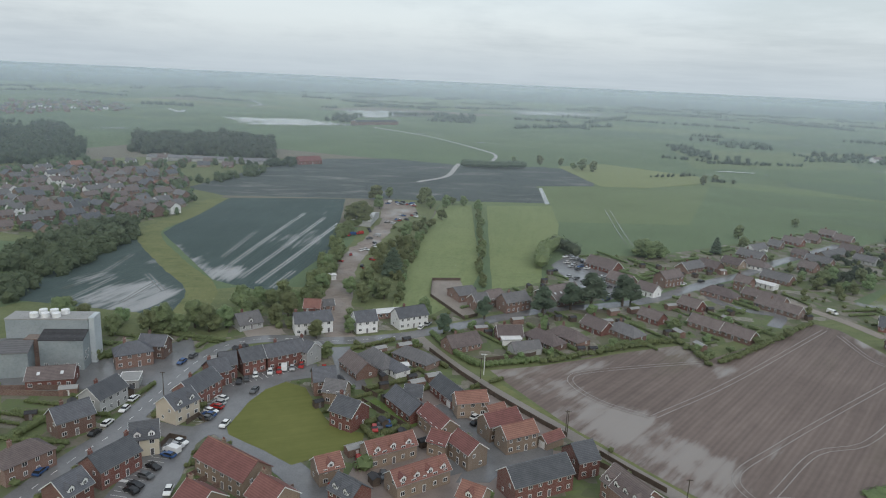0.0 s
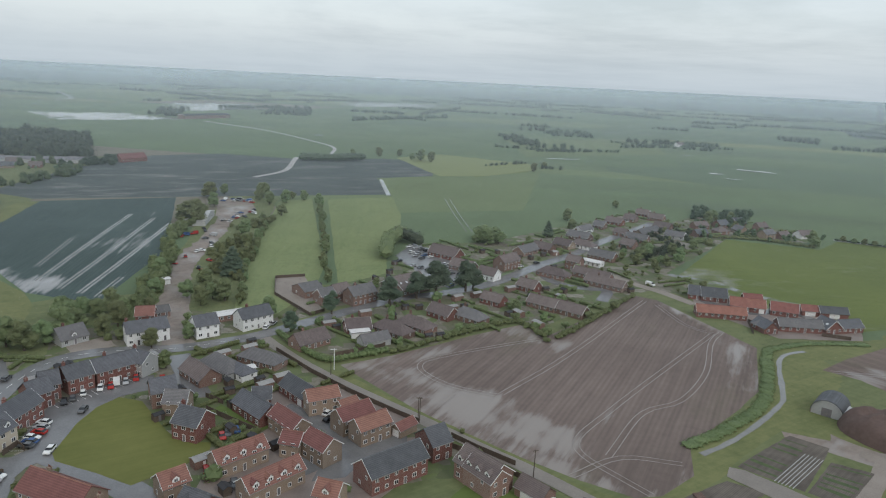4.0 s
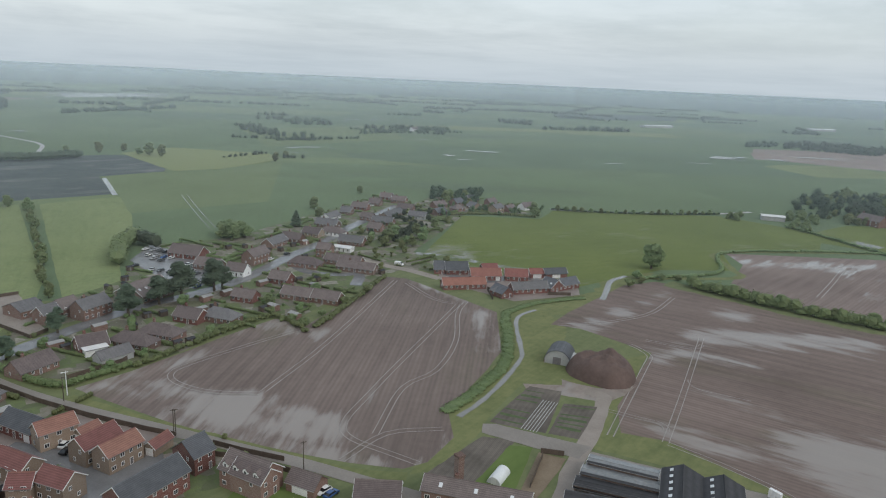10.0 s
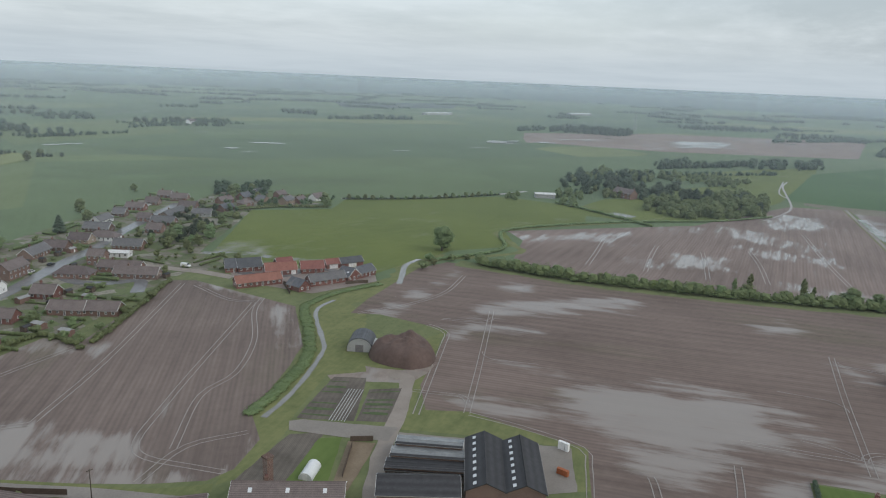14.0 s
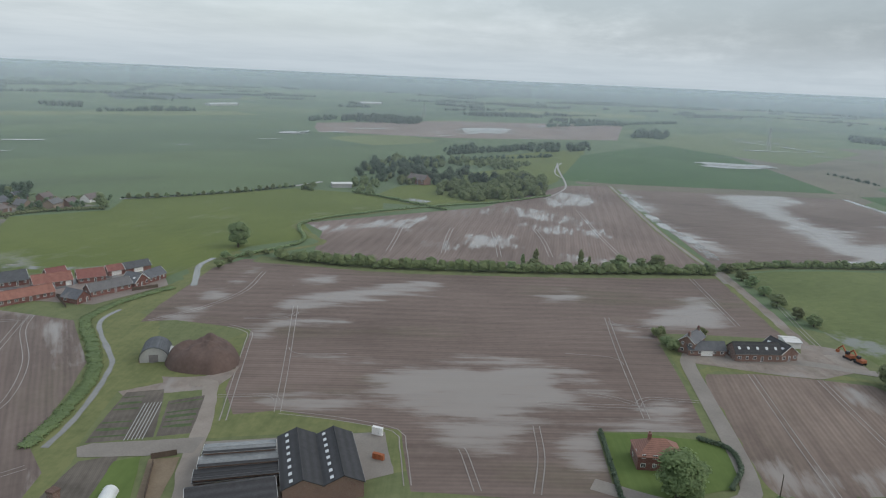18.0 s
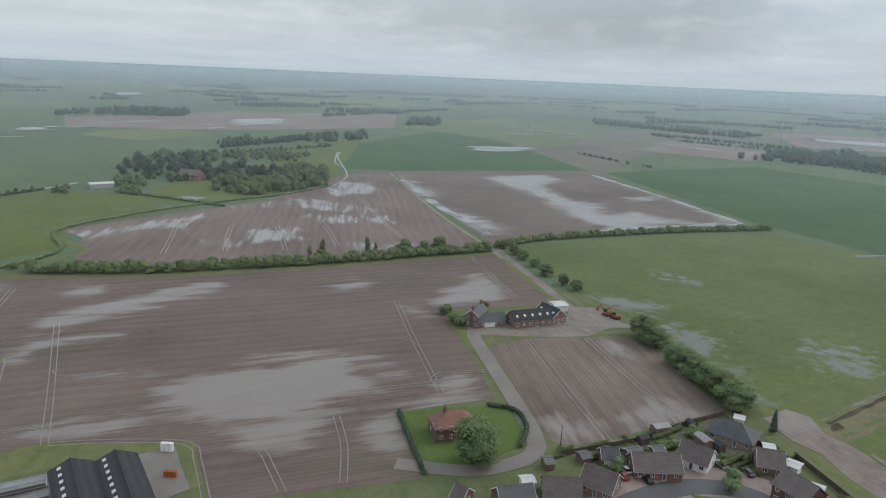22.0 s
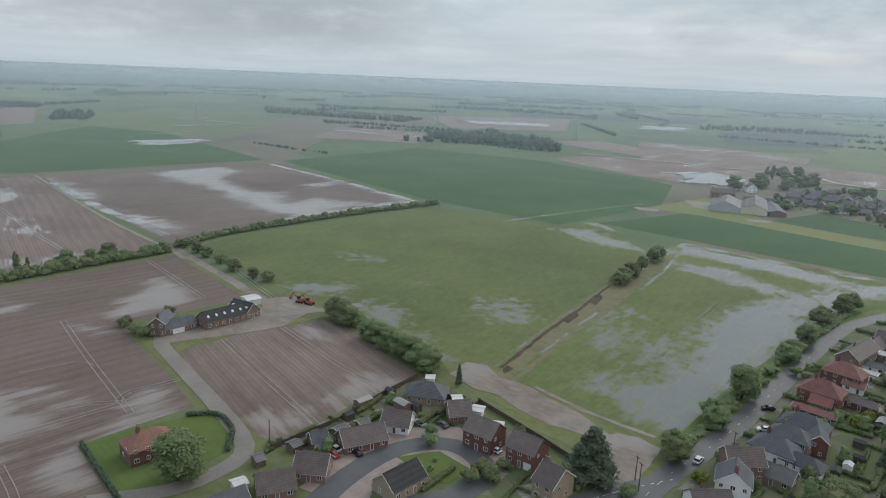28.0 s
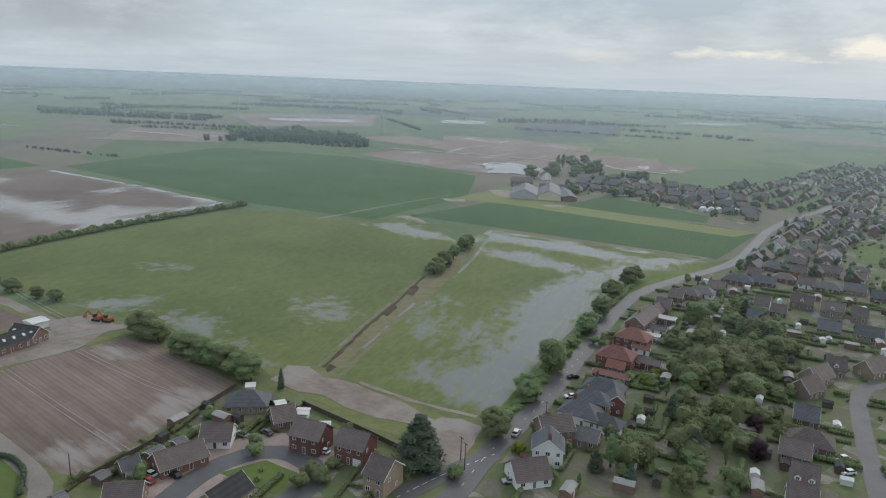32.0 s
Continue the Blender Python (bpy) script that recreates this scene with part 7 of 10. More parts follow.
# housing at the end of the walk
ribbon("road_end", [(112.5, -95.3), (116.8, -105.8), (125, -123.2), (137.5, -157.2), (157.2, -200.3), (179.3, -248.1), (194.3, -288), (199, -331), (200, -374), (206, -412), (228, -479), (242, -524), (253, -582), (264, -674), (291, -806), (339, -985), (386, -1142)], 6.8, 0.16, MAT["asphalt_dark"], "wet asphalt road beside the flooded meadow", "road")
ribbon("drives_loop", [(146.3, -35.9), (154.5, -45.4), (161.7, -57.9), (162.4, -71.7), (154.9, -79.2), (142.8, -79.3)], 17, 0.125, MAT["drive"], "pinkish block paved drives round the loop", "driveway", rough_edge=0.35, step=2.0)
ribbon("road_loop", [(144.7, -33.5), (153.7, -44.4), (160.8, -57.6), (161, -71.1), (153.7, -78.2), (142, -77.6), (135.8, -65.2), (136.2, -50.5)], 7, 0.15, MAT["asphalt_dark"], "wet asphalt housing loop", "road")
sheet("lawn_loop", [(157.6, -58.1), (156.2, -70.8), (145.9, -74.6), (140.7, -65.8)], 0.17, MAT["lawn"], "small green in the loop", "lawn", 0.3)
ribbon("road_side", [(123.1, -123), (123.5, -106.9), (122.3, -89.2)], 6, 0.15, MAT["asphalt_dark"], "wet asphalt side road", "road")
ribbon("track_mud", [(204, -96), (199.5, -97.9), (185.4, -102.7), (178.1, -109.3), (167.7, -113.6), (154.8, -117.6), (145.8, -119.4), (136.7, -124.5)], 5.5, 0.13, MAT["mud_yard"], "muddy building track", "track", rough_edge=0.5, step=2.0)
sheet("yard_mud", [(148.5, -113.9), (149.6, -123.8), (145.5, -128.8), (138.5, -131.2), (130.8, -121.8), (124.3, -112), (123.3, -105.9), (134.3, -107.7)], 0.12, MAT["mud_yard"], "muddy building yard", "yard", 3.0)
ribbon("track_mud_edge", [(184.2, -117.3), (163.5, -123.7), (150.9, -129.6), (142.7, -133.8)], 1.8, 0.1, MAT["mud_yard"], "bare strip along the meadow edge", "track", rough_edge=0.6, step=2.0)
ribbon("road_right", [(48.5, -188.5), (61.1, -213.9), (74.9, -244.7), (79.3, -261.4), (76.7, -273.7)], 5.6, 0.15, MAT["asphalt_dark"], "wet asphalt housing road", "road")
ribbon("road_court", [(136.5, -341), (125.8, -334.5), (114.5, -337.6), (98, -336)], 7, 0.15, MAT["asphalt_dark"], "wet asphalt housing road", "road")
sheet("lawn_park", [(180, -511), (180, -545), (170, -545), (147, -479), (161, -476)], 0.12, MAT["lawn"], "bright green park lawn", "lawn")


def dashes(pts, gap=6.0, length=2.6, width=0.16, z=0.19):
    line = smooth_line(pts, 1.0)
    d = 0
    k = 0
    V, F = [], []
    for a, b in zip(line[:-1], line[1:]):
        d += (b - a).length
        if d % gap < length:
            t = (b - a).normalized()
            n = Vector((-t.y, t.x)) * width / 2
            i = len(V)
            V += [(*(a + n), z), (*(a - n), z), (*(b - n), z), (*(b + n), z)]
            F.append((i, i + 1, i + 2, i + 3))
    tagged(new("road_marking", mesh_of("road_marking", V, F, MAT["line_white"])), "white dashed centre line on the road", "road marking", "", "structure")


dashes([(-95.6, 142.3), (-93.3, 154.9), (-90.8, 165.4), (-87.6, 176.3), (-86.3, 192), (-84.8, 208.2), (-82.2, 227.1), (-76.1, 243.4), (-62.2, 251.5), (-36.1, 252.2), (-14.6, 259)])
dashes([(-76.3, 145.9), (-74.7, 161), (-71.4, 171.4)], 2.4, 0.25, 4.0)


def bay_lines(a, b, n, length=4.6, name="bay_lines"):
    """White lines between parking bays, square to the line from a to b."""
    a, b = Vector(a), Vector(b)
    t = (b - a).normalized()
    w = Vector((-t.y, t.x))
    V, F = [], []
    for i in range(n + 1):
        p = a.lerp(b, i / n)
        k = len(V)
        for q in (p - t * 0.06, p + t * 0.06, p + t * 0.06 + w * length, p - t * 0.06 + w * length):
            V.append((q.x, q.y, 0.2))
        F.append((k, k + 1, k + 2, k + 3))
    tagged(new(name, mesh_of(name, V, F, MAT["line_white"])), "worn white parking bay lines", "road marking", kind="structure")


dashes([(123.1, -123), (123.5, -106.9), (122.3, -89.2)], 3.0, 1.6, 0.2)
dashes([(116.8, -105.8), (125, -123.2), (137.5, -157.2), (157.2, -200.3), (179.3, -248.1)], 7.0, 1.4, 0.14)
bay_lines((-70.9, 145.8), (-66.9, 170.2), 14)
bay_lines((-65.6, 183.8), (-64.1, 198.7), 8)
bay_lines((-63.7, 208.1), (-45.6, 223.6), 12)


# ---- mill and old street ----
def mill():
    root = new("mill", None)
    p0, p1 = Vector((-130.3, 214.7)), Vector((-116.4, 216.2))
    root.matrix_world = pose(p0.x, p0.y, 0.1, 0, 0, math.degrees(math.atan2(p1.y - p0.y, p1.x - p0.x)))
    W = (p1 - p0).length
    tagged(root, "tall grey rendered grain mill with a dark roof", "mill")
    part("wall", mesh_of("wall", *prism([(0, 0), (5.4, 0), (5.4, 12.2), (0, 10.4)], "x", 0, W), MAT["wall_mill"]), root)
    part("roof", mesh_of("roof", *prism([(-0.2, 10.35), (5.4, 12.25), (5.4, 12.5), (-0.2, 10.6)], "x", -0.2, W + 0.2), MAT["roof_black"]), root)
    part("block", mesh_of("block", *box(-12.5, 5.5, 0, W, 13.5, 15.6), MAT["wall_mill"]), root)
    part("block_roof", mesh_of("block_roof", *box(-12.7, 5.45, 15.6, W + 0.2, 13.7, 15.95), MAT["roof_flat"]), root)
    part("tower", mesh_of("tower", *box(W + 0.05, 6, 0, W + 1.8, 12, 16.4), MAT["wall_mill_pale"]), root)
    part("hoist", mesh_of("hoist", *box(-5, 1, 0, -0.05, 5.4, 10.5), MAT["wall_dark"]), root)
    for i in range(6):
        bm = bmesh.new()
        bmesh.ops.create_cone(bm, segments=16, radius1=1.35, radius2=1.35, depth=1.6, cap_ends=True)
        me = bpy.data.meshes.new("tank")
        bm.to_mesh(me)
        bm.free()
        me.materials.append(MAT["white_paint"])
        part("tank", me, root, pose(-4 + 3.6 * (i % 3) + 1.5 * (i // 3), 7.6 + 3.6 * (i // 3), 16.7), "white round roof tank")
    for i in range(4):
        opening(root, 2 + 3.2 * i, 0, 1.2, 1.2, 1.2, 0, True)
        opening(root, W, 1 + 1.1 * i, 3.0 + 2 * (i % 2), 0.8, 1.2, 90, True)


mill()
house((-141, 206), (-130.6, 208.8), 14, "mill", "grey", 1, height=8.5, pitch=12, chimney=0, windows=False, name="shed", category="shed", label="grey sheeted mill shed with a pale roof")
house((-126.2, 199.1), (-113.2, 202.8), 9, "red", "tile", 1, height=3.2, pitch=30, chimney=0, name="workshop", category="workshop", skylights=2)
house((-98.8, 202.6), (-93, 204), 7, "grey", "flat", 1, chimney=0, name="annexe", category="annexe", label="low pale flat-roofed annexe")
house((-122.4, 165.7), (-118.7, 170.5), 9, "brown", "tile", 2, chimney=1)

house((-326, 768), (-189, 773), 22, "grey", "grey", 1, height=3.5, pitch=10, chimney=0, near=False, windows=False, name="shed", category="shed", label="long low grey shed in front of the wood")
# ---- terrace along the main road and round the green ----
house((-78.0, 148.2), (-72.8, 158.8), 8, "red", "slate", 2, chimney=2, group="brick terrace by the green")
house((-80.5, 137.3), (-77.7, 143.9), 8, "red", "slate", 2, dormers=2, chimney=0, group="brick terrace by the green")
house((-77.5, 163.0), (-71.1, 165.7), 8, "cream", "slate", 2, dormers=2, chimney=0)
house((-72.5, 181.0), (-68.4, 189.0), 8, "cream", "slate", 2, dormers=2, chimney=0)
house((-71.0, 191.1), (-66.2, 203.5), 8, "red", "slate", 2, group="brick terrace by the green")
house((-69.9, 206.3), (-65.3, 210.6), 8, "red", "slate", 2, group="brick terrace by the green")
house((-69.7, 212.9), (-64.7, 215.0), 8, "red", "slate", 2, chimney=0, group="brick terrace by the green")
house((-63.1, 216.6), (-56.7, 221.4), 8, "red", "slate", 2, group="brick terrace by the green")
house((-55.9, 221.4), (-44.5, 229.3), 8, "red", "slate", 2, group="brick terrace by the green")
house((-49.7, 231.3), (-43.7, 227.0), 7, "grey", "slate", 2)
house((-100.3, 170.0), (-93.7, 177.5), 8, "brown", "slate", 2)
house((-95.9, 184.8), (-92.4, 195.2), 8, "grey", "slate", 2)
house((-100.8, 147.8), (-94.4, 158.5), 8, "brown", "tile", 2, hip=True)
house((-106.2, 216.9), (-96.0, 223.1), 8, "brown", "slate", 2, hip=True)
house((-103.4, 227.8), (-94.2, 227.3), 7, "dark", "slate", 2)
house((-58.6, 157.0), (-43.6, 146.5), 9, "buff", "pantile", 2)
house((-41.5, 141.6), (-35.0, 136.3), 9, "buff", "pantile", 2)
house((-57.2, 137.9), (-50.5, 133.4), 9, "buff", "pantile", 2)
# new estate
house((-13.8, 199.5), (-5.5, 187.3), 7.5, "red", "slate", 1, height=3.2, chimney=0)
house((-8.0, 201.5), (-2.5, 201.2), 6.5, "red", "slate", 1, chimney=0, garage="front")
house((-0.0, 210.3), (7.0, 198.5), 7.5, "red", "slate", 1, height=3.0, chimney=0, garage="front")
house((8.7, 192.4), (18.1, 194.9), 6.2, "buff", "pantile", 2, chimney=0)
house((18.7, 191.9), (24.0, 195.0), 4, "buff", "pantile", 1, chimney=0, garage="left", windows=False, name="garage", category="garage")
house((17.6, 178.7), (27.2, 184.2), 6.5, "buff", "pantile", 2, chimney=0)
house((22.0, 172.2), (31.1, 177.0), 6.5, "buff", "pantile", 2, chimney=0)
house((33.6, 175.5), (39.1, 179.6), 4, "buff", "pantile", 1, chimney=0, garage="left", windows=False, name="garage", category="garage")
house((-3.2, 187.0), (3.2, 176.6), 6.5, "buff", "pantile", 2, height=4.4, chimney=0)
house((-0.1, 171.0), (4.7, 168.6), 6, "buff", "pantile", 2, height=4.2, chimney=0)
house((5.7, 170.3), (10.9, 163.1), 6.5, "buff", "pantile", 2, chimney=0)
house((-14.7, 162.1), (-2.8, 169.2), 6.5, "buff", "pantile", 2, height=4.0, dormers=3, chimney=0)
house((-6.8, 148.9), (6.2, 157.6), 6.5, "buff", "pantile", 2, height=4.0, dormers=4, chimney=0)
house((-26.4, 153.2), (-20.9, 156.4), 6.5, "buff", "pantile", 2, height=4.2, dormers=1, chimney=0)
house((-23.1, 145.5), (-17.3, 140.7), 7, "red", "slate", 2, dormers=2, chimney=0)
house((7.4, 144.5), (12.5, 141.6), 6.5, "buff", "pantile", 2, dormers=1, chimney=0)
house((21.9, 148.8), (37.5, 156.7), 8.5, "red", "slate", 2, chimney=0)
house((39.9, 161.4), (45.8, 164.0), 8.5, "red", "slate", 2, chimney=0)
house((-29.0, 185.0), (-22.1, 180.8), 8.5, "red", "slate", 2)
house((-36.9, 203.6), (-30.1, 205.7), 8, "brown", "slate", 2, chimney=0)
house((-33.4, 198.9), (-26.8, 197.5), 7, "buff", "grey", 2, height=4.2, chimney=0)
house((43.9, 154.3), (50, 142.9), 8.5, "brown", "tile", 2, dormers=4, chimney=0)
house((50, 142.2), (55.9, 145.2), 10, "brown", "tile", 2, ridge="y", chimney=0)
house((57.1, 144.3), (61.3, 137.2), 6, "brown", "tile", 1, chimney=0, garage="wide", windows=False, name="garage", category="garage")
# bungalows between the green and the track
house((-32.4, 227.9), (-24.9, 216.5), 8, "brown", "tile", 1, chimney=0)
house((-26.8, 234.0), (-16.6, 221.0), 8.5, "grey", "grey", 1, hip=True, chimney=0)
house((-14.4, 237.1), (-1.7, 226.5), 7.5, "brown", "grey", 1, hip=True, chimney=0)
house((-18.2, 227.1), (-11.7, 219.2), 6, "white", "slate", 1, hip=True, chimney=0)
house((-12.3, 223.7), (-7.6, 225.3), 3.2, "white", "white", 1, pitch=12, chimney=0, name="conservatory", category="conservatory", label="white glazed conservatory with a pale roof")
# north side of the main road
house((-75.9, 257.2), (-68.3, 263.3), 9, "grey", "grey", 1, dormers=1, chimney=1)
house((-53.7, 255.6), (-46.4, 258.3), 8, "white", "slate", 2, chimney=1)
house((-46.2, 258.3), (-39.9, 261.6), 8, "white", "slate", 2, chimney=1)
house((-54.4, 275.3), (-47.6, 275.5), 7, "red", "pantile", 2, chimney=0)
house((-48.8, 285.6), (-43.3, 287.9), 5, "brown", "grey", 1, chimney=0, name="outbuilding", category="outbuilding")
house((-30.2, 260.3), (-22.2, 263.8), 8, "white", "slate", 2, chimney=0)
house((-13.5, 266.8), (-2, 273.7), 8, "white", "slate", 2, chimney=1)
house((-23.6, 278.6), (-13.2, 282.9), 6, "brown", "white", 1, pitch=8, chimney=0, name="shed", category="shed")
house((12, 306.7), (20.7, 311.4), 12, "brown", "grey", 1, height=3.2, pitch=22, chimney=0, name="stable", category="stable")
house((19.1, 295.5), (25.5, 299.6), 7, "brown", "grey", 2, height=4.2, chimney=0)
house((26.1, 300.4), (32.9, 304.6), 8, "brown", "tile", 2, height=4.2, chimney=0)
house((32.7, 293.4), (44, 300.4), 8, "brown", "grey", 2, chimney=1)
house((57.2, 305.5), (72.3, 315.2), 16, "dark", "tile", 1, height=3.4, pitch=30, chimney=0, name="hall", category="hall", label="low brick hall with a wide brown roof", skylights=5)
# south side of the village street
RIB = [("brown", "tile"), ("red", "tile"), ("buff", "grey"), ("brown", "grey"), ("white", "tile")]
houses([(7.8, 243.4), (19.3, 250.3), (26.4, 257.7), (36.3, 258.9)], depth=8.5, floors=1, chimney=1, styles=RIB)
house((31.3, 243.2), (42.1, 247.2), 6, "grey", "grey", 1, chimney=0, windows=False, name="garage", category="garage")
house((27.9, 254.3), (35.2, 255.7), 5, "white", "white", 1, pitch=6, chimney=0, windows=False, name="annexe", category="annexe", label="low annexe with a pale sheet roof")
house((101.7, 335.2), (108.3, 326.7), 7, "white", "tile", 1, height=3.0, pitch=42, chimney=0)
house((120.3, 345.6), (132.3, 353.3), 8, "brown", "tile", 2)
house((85.7, 383.5), (97.9, 368.9), 10, "red", "tile", 1, chimney=0, name="hall", category="hall", label="low brick village hall beside the car park")
house((91.3, 353.7), (100.3, 343.4), 8, "dark", "tile", 1)
house((142.6, 376.7), (156.2, 386.2), 8, "brown", "grey", 1)
house((153.6, 392.6), (161.3, 382.4), 8, "brown", "tile", 1)
house((171.2, 401.9), (178.0, 391.7), 8, "buff", "tile", 1)
house((190.3, 424.7), (199.8, 411.8), 8, "dark", "grey", 1)
house((206.4, 435.2), (219.5, 443.8), 7, "white", "grey", 1, chimney=0)
house((224.6, 456.2), (230.0, 450.0), 8, "dark", "grey", 1)
house((241.7, 471.6), (249.7, 461.4), 8, "red", "tile", 1)
house((262.3, 481.8), (268.6, 474.6), 8, "brown", "tile", 1)
house((182.4, 401.7), (192.1, 388.3), 8, "white", "tile", 1, hip=True)
house((157.8, 350.1), (163.1, 343.8), 7, "brown", "tile", 2)
house((135.9, 337.8), (147.0, 324.4), 8, "brown", "tile", 1, hip=True, chimney=0)
house((155.8, 335.3), (168.7, 318.7), 7, "brown", "tile", 1)
house((155.6, 319.6), (168.7, 303.0), 7, "dark", "tile", 1)
house((116.0, 313.6), (122.2, 305.4), 8, "red", "tile", 1)
house((112.1, 287.6), (121.2, 276.5), 7.5, "brown", "tile", 1)
house((121.1, 277.9), (130.1, 266.2), 7.5, "brown", "tile", 1, chimney=0)
house((91.5, 294.3), (98.3, 285.7), 7, "red", "tile", 1)
house((62.9, 278.9), (69.9, 269.5), 8, "red", "tile", 1)
house((72.6, 275.0), (81.7, 262.8), 8, "brown", "grey", 1, hip=True)
house((46.9, 266.9), (57.2, 254.5), 8, "brown", "tile", 1, hip=True)
house((36.3, 262.6), (46.8, 249.6), 8, "dark", "tile", 1, hip=True)
house((182.0, 372.6), (191.9, 359.7), 8, "brown", "grey", 1)
house((216.3, 398.8), (222.0, 391.0), 8, "brown", "tile", 1)
house((229.7, 417.1), (238.7, 404.8), 8, "brown", "grey", 1)
house((247.5, 424.5), (269.5, 438.4), 7, "buff", "grey", 1)
house((271.9, 453.8), (279.4, 443.6), 8, "brown", "tile", 1)
house((172.1, 358.4), (179.0, 349.6), 6, "white", "white", 1, pitch=15, chimney=0)
house((229.5, 433.6), (234.8, 426.1), 7, "brown", "tile", 1, chimney=0)
house((284.3, 502.8), (290.9, 495.2), 8, "red", "tile", 1)
house((285.5, 485.9), (293.3, 476.5), 8, "brown", "tile", 1)
house((265.0, 425.4), (272.9, 414.6), 7, "grey", "grey", 1, chimney=0)
# new red bungalows beyond the near field
NB = dict(depth=9, floors=1, chimney=0, group="new bungalows by the ditch")
house((187, 265), (207.6, 257.3), 7, "red", "orange", 1, chimney=0, group="new bungalows by the ditch")
house((199.2, 291.4), (204.1, 288.5), wall="red", roof="slate", **NB)
house((204.1, 287.5), (215, 282.3), wall="red", roof="slate", **NB)
house((209.9, 272.8), (223.8, 265.4), 8, "red", "orange", 1, chimney=0, garage="front", group="new bungalows by the ditch")
house((223, 280), (231, 277), 6, "red", "orange", 1, chimney=0, group="new bungalows by the ditch")
house((225.5, 264.1), (235.2, 257.6), 8, "red", "orange", 1, chimney=0, group="new bungalows by the ditch")
house((241, 262), (248, 259), 5.5, "red", "orange", 1, chimney=0, garage="wide", windows=False, name="garage", category="garage")
house((248, 258), (260, 254), 6, "red", "slate", 1, chimney=0, garage="wide", windows=False, name="garage", category="garage")
house((203.6, 249), (204.8, 242.4), 7, "red", "grey", 1, chimney=0, hip=True, group="new bungalows by the ditch")
house((204.3, 240.9), (211.2, 241), 9, "red", "slate", 1, ridge="y", chimney=0, group="new bungalows by the ditch")
house((213.9, 243.5), (231.9, 238.1), 7, "red", "grey", 1, chimney=0, group="new bungalows by the ditch")
house((232.4, 237.1), (241.4, 237.6), 8, "red", "slate", 1, ridge="y", chimney=0, skylights=2, group="new bungalows by the ditch")
house((241.4, 237.6), (252.6, 237.6), 7, "red", "slate", 1, chimney=0, group="new bungalows by the ditch")

# ---- barns and nursery ----
house((106.4, 98.4), (119, 83.2), 9, "dark", "black", 1, height=4.0, pitch=28, chimney=0, name="barn", category="barn", label="long black-roofed brick barn")
for i, (a, b) in enumerate((((116.6, 105), (128.4, 88.6)), ((121.9, 107.9), (132.9, 92)), ((127.3, 110.8), (137.1, 96.1)))):
    house(a, b, 5.5, "grey", "glass" if i else "black", 1, height=3.2, pitch=10, chimney=0, windows=False, name="glasshouse", category="glasshouse", label="long low shed with a pale translucent roof", group="barns of the yard")
    house((a[0], a[1]), (b[0], b[1]), 0.4, "dark", "black", 1, height=4.0, pitch=5, chimney=0, windows=False, name="barn_wall", category="wall", label="dark parapet wall between two sheds")
BH = dict(floors=1, height=4.2, pitch=24, chimney=0, ridge="y", windows=False, name="barn", category="barn", label="black-roofed barn with rows of roof lights", group="barns of the yard")
BA = Vector((121.8, 83.5))
BD = (Vector((145.4, 100.7)) - BA).normalized()
BP = Vector((BD.y, -BD.x)) * (Vector((135.8, 70.1)) - BA).length / 2
house(tuple(BA), tuple(BA + BP), 25, "dark", "black", skylights=8, **BH)
house(tuple(BA + BP), tuple(BA + BP * 2), 24, "dark", "black", skylights=8, **BH)
house((83.5, 123.6), (100.8, 103.8), 7, "brown", "tile", 1, height=3.2, pitch=32, chimney=1, name="cottage", category="cottage", skylights=3, label="long low brick range with roof lights")
house((68.3, 129.7), (77.2, 123.4), 7, "dark", "tile", 1, chimney=0, windows=False, name="outbuilding", category="outbuilding")


def soil_mound(c, rx, ry, h):
    V, F = [], []
    n, k = 64, 22
    for j in range(k + 1):
        f = j / k
        for i in range(n):
            a = 2 * math.pi * i / n
            w = 1 + 0.07 * math.sin(3 * a + 1) + 0.05 * noise.noise((math.cos(a) * 3, math.sin(a) * 3, 0))
            x, y = rx * f * w * math.cos(a), ry * f * w * math.sin(a)
            z = h * (1 - f ** 4.5) ** 0.9
            z += (2.6 * noise.noise((x * 0.16, y * 0.16, 2.0)) + 0.9 * noise.noise((x * 0.4, y * 0.4, 6.0)) + 0.35 * noise.noise((x * 1.1, y * 1.1, 9.0))) * (1 - f ** 3)
            V.append((x, y, max(0, z)))
        if j:
            for i in range(n):
                F.append(((j - 1) * n + i, (j - 1) * n + (i + 1) % n, j * n + (i + 1) % n, j * n + i)[::-1])
    ob = new("soil_mound", mesh_of("soil_mound", V, F, MAT["compost"]))
    for p in ob.data.polygons:
        p.use_smooth = True
    ob.location = (c[0], c[1], 0.05)
    tagged(ob, "large reddish brown heap of compost", "heap")


soil_mound((181.5, 155.5), 12.4, 12.4, 6.6)


